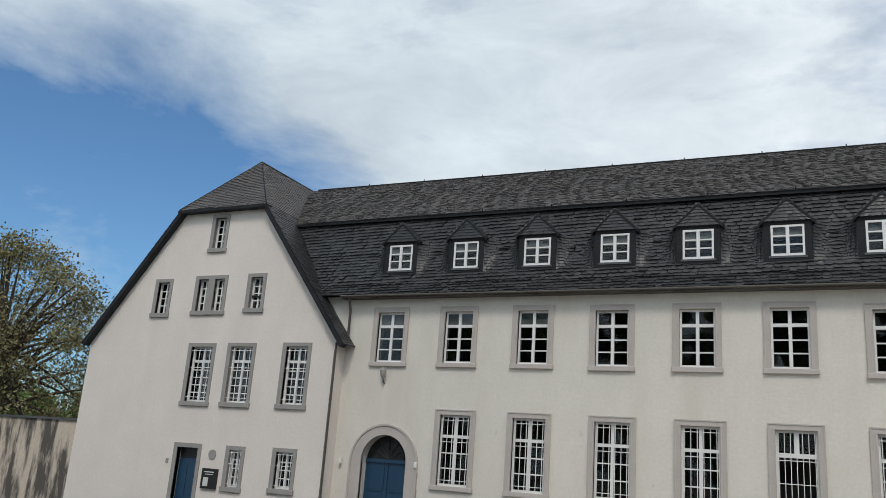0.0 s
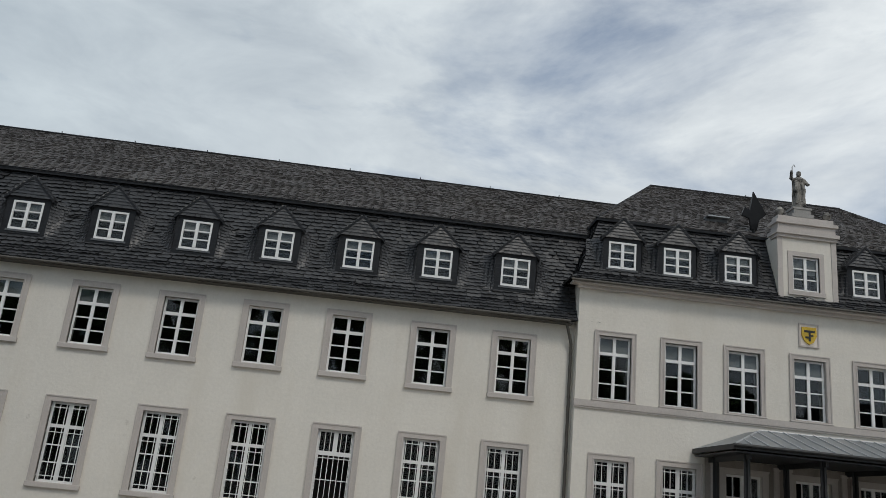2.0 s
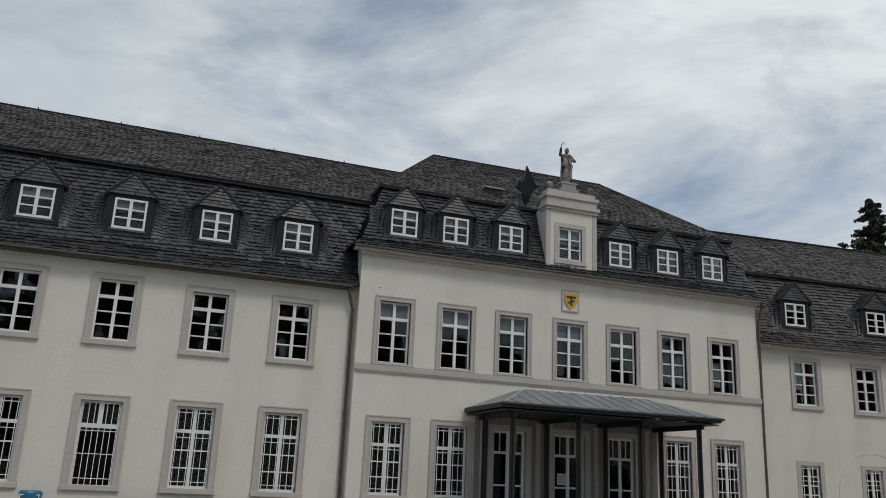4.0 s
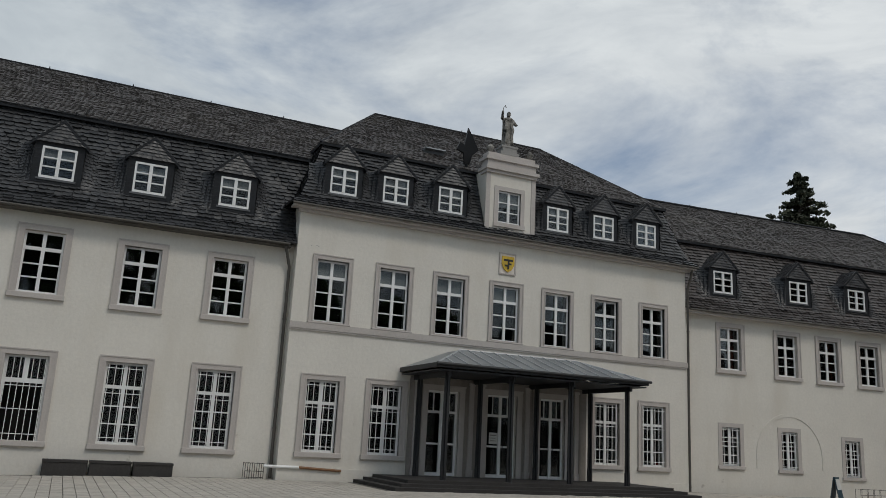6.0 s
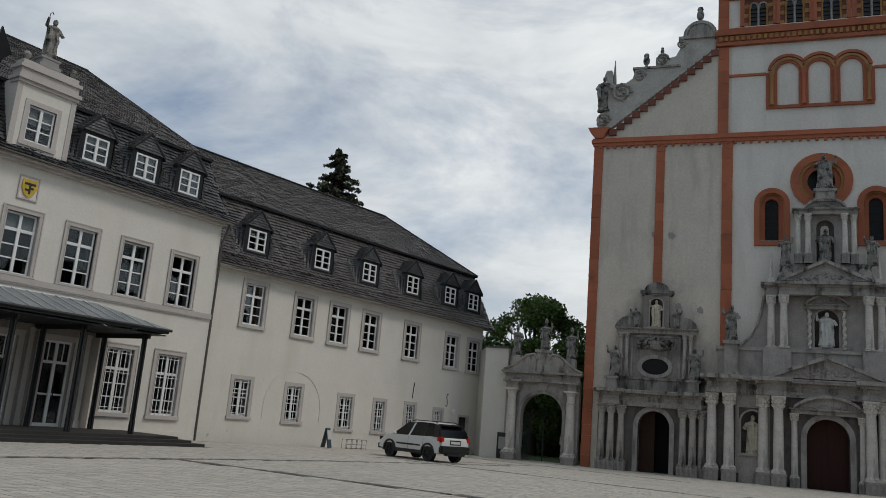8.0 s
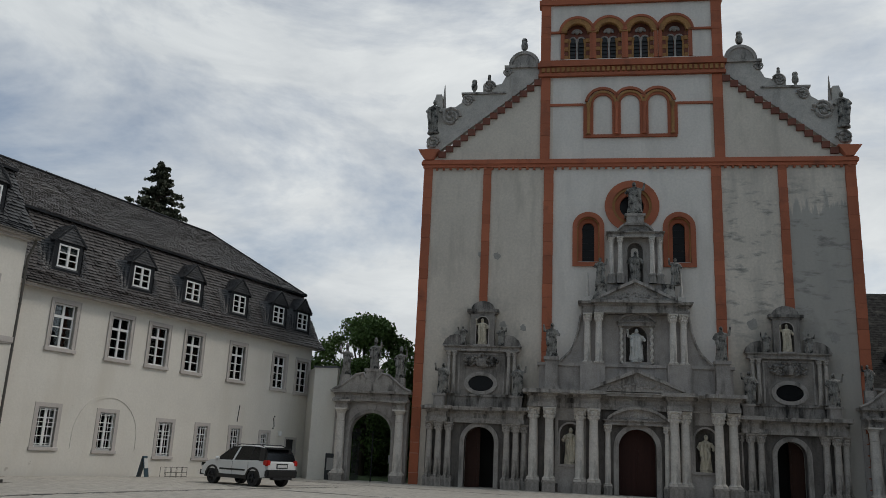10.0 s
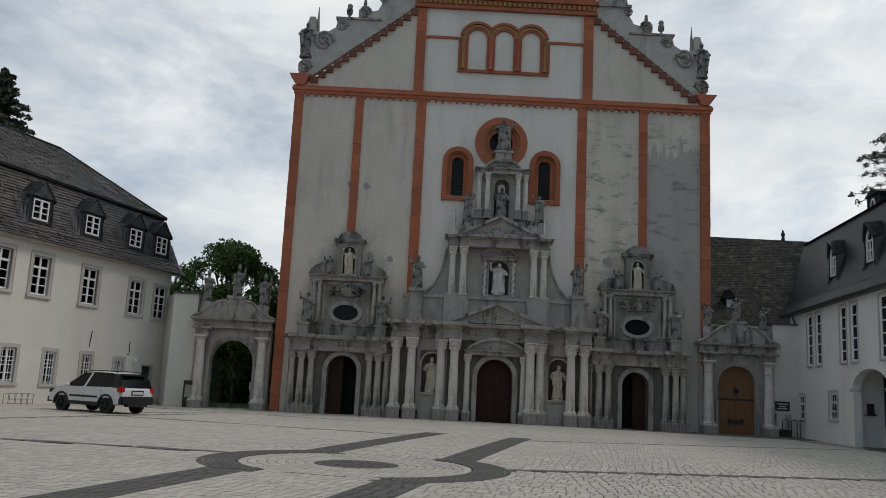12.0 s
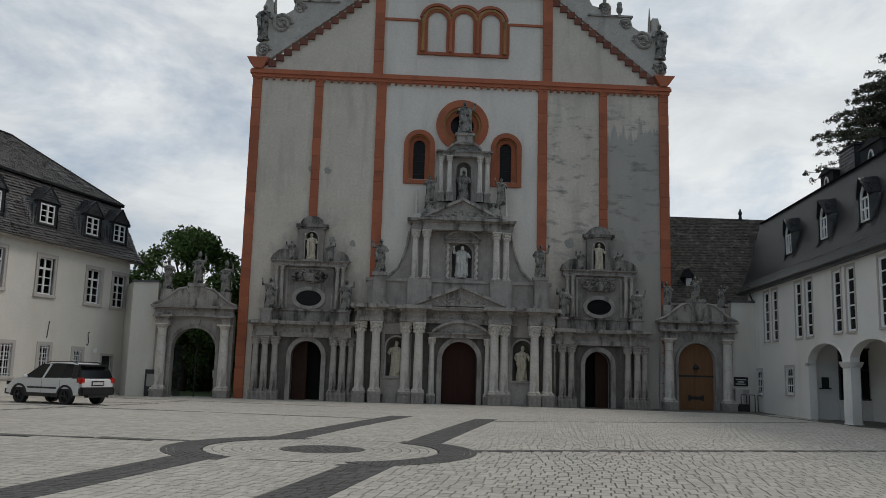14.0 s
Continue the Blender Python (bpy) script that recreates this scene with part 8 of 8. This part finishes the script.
broadleaf(-23.5, 58.5, -0.3, 5.5, 4.2, LEAF, 12, "dense green shrub in the garden", 70, 420, 0.24, 0.0)
broadleaf(-29.5, 60.0, -0.3, 5.5, 4.5, LEAF, 13, "dense green shrub in the garden", 70, 420, 0.24, 0.0)
broadleaf(-20.5, 56.5, -0.3, 6.5, 3.2, LEAF, 14, "dense green shrub beside the garden path", 46, 140, 0.26, 0.0)
for i, (tx, ty, th) in enumerate(((27, 34, 17), (29, 22, 18.5), (31, 12, 22), (30, 2, 24), (31, -8, 23.5), (30, -18, 24), (29, -28, 22.5), (27, -40, 18))):
    broadleaf(tx, ty, -0.3, th, 6.8, LEAF, 30 + i, "tall green tree beyond the arcade wing", 70, 90, 0.9, 0.1)
gr = frame_of("garden_lawn", CX, CY, CDEG, "grass strip behind the iron gateway", "lawn", kind="structure")
bm = bmesh.new()
sheet(bm, (-9, 1.5, -0.17), (1.0, 1.5, -0.17), (1.0, 26, -0.17), (-9, 26, -0.17))
part("turf", bm, GRASS, gr)

# ---- car ----


def build_car():
    car = new("parked_car")
    car.matrix_basis = pose(-21.45, 31.5, ground_z(-21.5, 31.5) + 0.012, 0, 0, 166)
    tagged(car, "white compact off-road car with black lower trim parked on the square", "car")
    W = 0.89

    def half(z):
        return 0.85 - 0.30 * (z - 1.0)

    bm = bmesh.new()
    low = [(-2.06, 0.50), (-2.10, 0.74), (-2.09, 1.0), (-2.02, 1.09), (-1.0, 1.06), (0.4, 1.03), (1.12, 1.03), (1.5, 1.0), (1.86, 0.91), (2.05, 0.76), (2.08, 0.55), (2.02, 0.42)]
    arch_f = arc(1.27, 0.34, 0.41, 0, 180, 12)
    arch_r = arc(-1.31, 0.34, 0.41, 0, 180, 12)
    prism(bm, low + [(1.70, 0.36)] + arch_f[1:-1] + [(0.85, 0.34), (-0.89, 0.34)] + arch_r[1:-1] + [(-1.73, 0.38), (-2.0, 0.42)], -W, W)
    bmesh.ops.bevel(bm, geom=[e for e in bm.edges if abs(e.verts[0].co.y - e.verts[1].co.y) < 0.01 and max(v.co.z for v in e.verts) > 0.72], offset=0.10, segments=4, affect="EDGES")
    part("body", bm, CAR_WHITE, car, smooth=True)
    line = [(1.14, 1.0), (0.78, 1.27), (0.42, 1.51), (0.16, 1.60), (-0.55, 1.645), (-1.3, 1.63), (-1.80, 1.57), (-1.95, 1.38), (-2.05, 1.06)]
    bm = bmesh.new()
    rows = [[bm.verts.new((x, sg * half(z), z)) for x, z in line] for sg in (-1, 1)]
    for i in range(len(line) - 1):
        bm.faces.new((rows[0][i], rows[0][i + 1], rows[1][i + 1], rows[1][i]))
    bm.faces.new(rows[0])
    bm.faces.new(rows[1][::-1])
    bmesh.ops.bevel(bm, geom=[e for e in bm.edges if len(e.link_faces) == 2 and e.calc_face_angle(0) > 0.9], offset=0.03, segments=2, affect="EDGES")
    part("cabin", bm, CAR_GLASS, car, "dark tinted cabin glass")
    # roof skin over the glass
    bm = bmesh.new()
    skin = [(0.40, 1.53), (0.16, 1.62), (-0.55, 1.668), (-1.3, 1.652), (-1.62, 1.615)]
    secs = []
    for x, z in skin:
        q = half(z) + 0.012
        secs.append([bm.verts.new(p) for p in ((x, -q, z - 0.085), (x, -q + 0.05, z - 0.01), (x, -q * 0.5, z + 0.02), (x, q * 0.5, z + 0.02), (x, q - 0.05, z - 0.01), (x, q, z - 0.085))])
    for p, q in zip(secs, secs[1:]):
        for i in range(5):
            bm.faces.new((p[i], p[i + 1], q[i + 1], q[i]))
    for e in (secs[0], secs[-1]):
        bm.faces.new(e)
    part("roof", bm, CAR_WHITE, car, smooth=True)
    bm = boxes(((-1.99, -0.62, 1.545), (-1.58, 0.62, 1.625)))
    bmesh.ops.bevel(bm, geom=bm.edges[:], offset=0.02, segments=2, affect="EDGES")
    part("roof_spoiler", bm, BLACK, car, smooth=True)
    for sg in (-1, 1):
        for foot, top, wide, m in (((1.12, 1.02), (0.22, 1.60), 0.05, BLACK), ((0.02, 1.03), (-0.20, 1.60), 0.055, CAR_WHITE), ((-0.98, 1.05), (-1.04, 1.60), 0.035, BLACK), ((-1.72, 1.06), (-1.62, 1.58), 0.16, BLACK)):
            bm = bmesh.new()
            quad = [(foot[0] - wide, foot[1]), (foot[0] + wide, foot[1]), (top[0] + wide, top[1]), (top[0] - wide, top[1])]
            o = [bm.verts.new((x, sg * (half(z) + 0.014), z)) for x, z in quad]
            n = [bm.verts.new((x, sg * (half(z) - 0.03), z)) for x, z in quad]
            bm.faces.new(o)
            bm.faces.new(n[::-1])
            for i in range(4):
                bm.faces.new((o[i], o[(i + 1) % 4], n[(i + 1) % 4], n[i]))
            part("pillar", bm, m, car)
        bm = bmesh.new()
        tube(bm, [(0.1, sg * 0.62, 1.66), (-0.1, sg * 0.61, 1.715), (-1.35, sg * 0.6, 1.715), (-1.55, sg * 0.61, 1.65)], 0.02, 6)
        part("roof_rail", bm, BLACK, car)
        part("sill_trim", boxes(((-0.92, sg * W - 0.03, 0.30), (0.88, sg * W + 0.022, 0.45))), BLACK, car)
        part("door_strip", boxes(((-0.80, sg * W - 0.02, 0.62), (0.80, sg * W + 0.02, 0.69))), BLACK, car)
        for x in (0.02, -0.98):
            part("door_joint", boxes(((x - 0.006, sg * W - 0.005, 0.46), (x + 0.006, sg * W + 0.004, 0.98))), BLACK, car)
            part("door_handle", boxes(((x + 0.06, sg * W - 0.01, 0.90), (x + 0.24, sg * W + 0.03, 0.93))), CAR_WHITE, car)
        for cx in (1.27, -1.31):
            bm = bmesh.new()
            band(bm, arc(cx, 0.34, 0.37, -8, 188, 14), arc(cx, 0.34, 0.455, -8, 188, 14), sg * W - 0.06, sg * W + 0.025)
            part("arch_trim", bm, BLACK, car)
        bm = bmesh.new()
        ball(bm, (0.86, sg * 1.0, 1.09), 0.1, 0.7, 1.2, 0.85, 8)
        part("mirror", bm, CAR_WHITE, car, smooth=True)
        bm = boxes(((-2.125, min(sg * 0.66, sg * 0.90), 0.86), (-1.86, max(sg * 0.66, sg * 0.90), 1.10)))
        bmesh.ops.bevel(bm, geom=bm.edges[:], offset=0.04, segments=2, affect="EDGES")
        part("tail_lamp", bm, LAMP_RED, car, "red tail lamp", smooth=True)
        part("headlamp", boxes(((1.82, min(sg * 0.5, sg * 0.86), 0.72), (2.07, max(sg * 0.5, sg * 0.86), 0.87))), CAR_GLASS, car)
        for cx in (1.27, -1.31):
            bm = bmesh.new()
            band(bm, arc(cx, 0.34, 0.21, 0, 360, 24), arc(cx, 0.34, 0.34, 0, 360, 24), sg * 0.67, sg * 0.885)
            wh = part("wheel", bm, RUBBER, car)
            bm = bmesh.new()
            prism(bm, arc(cx, 0.34, 0.21, 0, 342, 18), sg * 0.74, sg * 0.82)
            for k in range(5):
                a = radians(72 * k)
                tube(bm, [(cx, sg * 0.85, 0.34), (cx + 0.2 * math.cos(a), sg * 0.865, 0.34 + 0.2 * math.sin(a))], 0.032, 5)
            part("rim", bm, RIM, wh)
    bm = boxes(((-2.19, -0.86, 0.40), (-1.72, 0.86, 0.72)))
    bmesh.ops.bevel(bm, geom=bm.edges[:], offset=0.05, segments=2, affect="EDGES")
    part("rear_bumper", bm, BLACK, car, smooth=True)
    part("skid_plate", boxes(((-2.17, -0.5, 0.31), (-1.95, 0.5, 0.42))), RIM, car)
    part("front_bumper", boxes(((1.72, -0.86, 0.34), (2.13, 0.86, 0.56))), BLACK, car)
    part("number_plate", boxes(((-2.125, -0.27, 0.81), (-2.10, 0.27, 0.92))), LIGHTGREY, car)
    part("plate_recess", boxes(((-2.112, -0.32, 0.77), (-2.098, 0.32, 0.97))), BLACK, car)


build_car()

# ---- small things on the square ----
BIN_U = -2.84
BAG = mat("grey_blue_bag_film", (0.30, 0.36, 0.40), 0.35, 0.2, 3, 12, 0.3)
BAG_BLUE = mat("blue_bag_film", (0.03, 0.17, 0.30), 0.3, 0.3, 3, 12, 0.5)
for a, b in ((-0.36, 0.92), (0.98, 2.2), (2.27, 3.47)):
    ob = frame_of("stone_bench", AX, 0, 90, "dark basalt bench block against the plaster wall", "bench")
    tagged(ob, group="bench blocks")
    bm = boxes(((a, -0.62, -0.15), (b, -0.12, 0.34)))
    bmesh.ops.bevel(bm, geom=bm.edges[:], offset=0.012, segments=1, affect="EDGES")
    part("block", bm, STEP, ob)
    part("top_slab", boxes(((a - 0.01, -0.64, 0.34), (b + 0.01, -0.1, 0.41))), STEP, ob)


def wire_rack(x, y, deg, w, h, d, label, category):
    ob = new("wire_rack")
    ob.matrix_basis = pose(x, y, ground_z(x, y), 0, 0, deg)
    tagged(ob, label, category, "wire racks")
    for i in range(5):
        bm = bmesh.new()
        u = -w / 2 + w * i / 4
        tube(bm, [(u, 0, 0), (u, 0, h), (u, d, h), (u, d, 0)], 0.012, 5)
        part("hoop", bm, PIPE, ob)
    for z in (0.06, h * 0.5, h):
        bm = bmesh.new()
        tube(bm, [(-w / 2, 0, z), (w / 2, 0, z)], 0.012, 5)
        part("rail", bm, PIPE, ob)


wire_rack(*at(wing, 6.1, -0.55, 0)[:2], 90, 0.62, 0.52, 0.35, "grey wire basket at the wall foot", "rack")
wire_rack(-27.6, 34.4, 85, 1.5, 0.5, 0.3, "grey wire bicycle rack at the wall foot", "bike rack")
wire_rack(-25.9, 45.6, 60, 1.3, 0.5, 0.3, "grey wire bicycle rack beside the gateway", "bike rack")
ab = new("sandwich_board")
ab.matrix_basis = pose(-27.3, 31.7, ground_z(-27, 31.7), 0, 0, 112)
tagged(ab, "blue folding sandwich board on the paving", "sign")
for s in (-1, 1):
    bm = boxes(((-0.28, -0.015, 0.05), (0.28, 0.015, 1.0)))
    part("board", bm, SIGN_BLUE, ab, "", pose(0, s * 0.19, 0, s * 10, 0, 0))
part("notice", boxes(((-0.24, -0.03, 0.45), (0.24, -0.018, 0.9))), LIGHTGREY, ab, "", pose(0, -0.19, 0, -10, 0, 0))
ip = frame_of("info_pillar", *at(lw, 0, 0, 0)[:2], CDEG, "slim dark information pillar beside the gateway", "sign")
ip.matrix_basis = church.matrix_basis @ pose(-4.2, -0.5, -0.16)
part("pillar", boxes(((-0.3, -0.1, 0), (0.3, 0.1, 1.5))), IRON, ip)
part("poster", boxes(((-0.2, -0.11, 0.55), (0.2, -0.1, 1.25))), SURROUND_DARK, ip)
sb = frame_of("gate_sign", 0, 0, 0, "dark sign board with pale lettering on the wall", "sign")
sb.matrix_basis = church.matrix_basis @ pose(29.98, -0.1, 1.28)
part("board", boxes(((0, -0.05, 0), (0.84, 0, 0.54))), BLACK, sb)
part("lettering", boxes(((0.1, -0.056, 0.36), (0.74, -0.05, 0.42)), ((0.22, -0.056, 0.22), (0.6, -0.05, 0.28)), ((0.1, -0.056, 0.1), (0.7, -0.05, 0.15))), LIGHTGREY, sb)
rl = new("railing")
rl.matrix_basis = pose(9.1, 51.2, -0.19, 0, 0, 12)
tagged(rl, "dark tubular railing beside the wooden gateway", "railing")
for u in (0, 0.5, 1.0, 1.5):
    bm = bmesh.new()
    tube(bm, [(u, 0, 0), (u, 0, 0.92), (u + 0.03, 0, 0.98), (u + 0.3, 0, 0.98), (u + 0.33, 0, 0.92), (u + 0.33, 0, 0)], 0.026, 6)
    part("hoop", bm, IRON, rl)
cab = new("utility_cabinet")
cab.matrix_basis = church.matrix_basis @ pose(30.3, -0.45, -0.19)
tagged(cab, "pale grey utility cabinet on a dark plinth by the wall", "cabinet")
bm = boxes(((-0.42, -0.16, 0.42), (0.42, 0.2, 1.32)))
bmesh.ops.bevel(bm, geom=bm.edges[:], offset=0.02, segments=1, affect="EDGES")
part("body", bm, SURROUND, cab)
part("plinth", boxes(((-0.40, -0.14, 0.0), (0.40, 0.19, 0.42))), STEP, cab)
part("door", boxes(((-0.38, -0.175, 0.48), (-0.02, -0.16, 1.26))), SURROUND, cab)
part("door", boxes(((0.02, -0.175, 0.48), (0.38, -0.16, 1.26))), SURROUND_DARK, cab)
wp = frame_of("wall_pipe", AX + 0.5, 0, 90, "white pipe along the wall foot with a rusty stretch", "pipe", z=0.0)
bm = bmesh.new()
tube(bm, [(6.4, -0.1, 0.44), (7.6, -0.1, 0.43)], 0.05, 8)
part("pipe", bm, WHITE, wp)
bm = bmesh.new()
tube(bm, [(7.6, -0.1, 0.43), (9.1, -0.1, 0.36)], 0.045, 8)
part("rusty_pipe", bm, WOOD_PALE, wp)
wb = frame_of("waste_bin", AX + 0.45, BIN_U, 90, "white tubular bin stand with a blue rubbish bag", "waste bin", z=-0.12)
for x in (-0.26, 0.26):
    for y in (-0.2, 0.2):
        bm = bmesh.new()
        tube(bm, [(x, y, -0.1), (x, y, 0.72)], 0.018, 6)
        part("leg", bm, WHITE, wb)
for z in (0.12, 0.7):
    bm = bmesh.new()
    tube(bm, [(-0.26, -0.2, z), (0.26, -0.2, z), (0.26, 0.2, z), (-0.26, 0.2, z), (-0.26, -0.2, z)], 0.018, 6)
    part("rail", bm, WHITE, wb)
bm = bmesh.new()
lathe(bm, [(0.20, 0.14), (0.235, 0.3), (0.245, 0.55), (0.25, 0.72)], (0, 0, 0), 18, 1.0, 0.8, fold=0.04)
part("bag", bm, BAG, wb, "translucent grey-blue rubbish bag", smooth=True)
bm = bmesh.new()
lathe(bm, [(0.28, 0.56), (0.31, 0.66), (0.32, 0.76), (0.27, 0.82), (0.2, 0.80)], (0, 0, 0), 18, 1.0, 0.85, fold=0.07)
part("bag_rim", bm, BAG_BLUE, wb, "crumpled blue bag rim", smooth=True)
gp = new("garden_sign")
gp.matrix_basis = church.matrix_basis @ pose(-1.3, 3.0, -0.17)
tagged(gp, "small white notice on a post in the garden", "sign")
bm = bmesh.new()
tube(bm, [(0, 0, 0), (0, 0, 1.1)], 0.03, 6)
part("post", bm, IRON, gp)
part("board", boxes(((-0.2, -0.05, 1.05), (0.2, -0.03, 1.55))), LIGHTGREY, gp)

# ---- single setts nearest the walk ----
SETT_MESH = {}
for cx, cy, w, z, h in SINGLE:
    k = round(w, 2)
    if k not in SETT_MESH:
        V, F = [], []
        stone(V, F, 0, 0, k / 2 - 0.009, 0.135, 0, 0, 0.013)
        me = bpy.data.meshes.new("sett")
        me.from_pydata(V, [], F)
        me.materials.append(SETT_ONE)
        SETT_MESH[k] = me
    link("sett", SETT_MESH[k], ground, pose(cx, cy, z + h - 0.013))
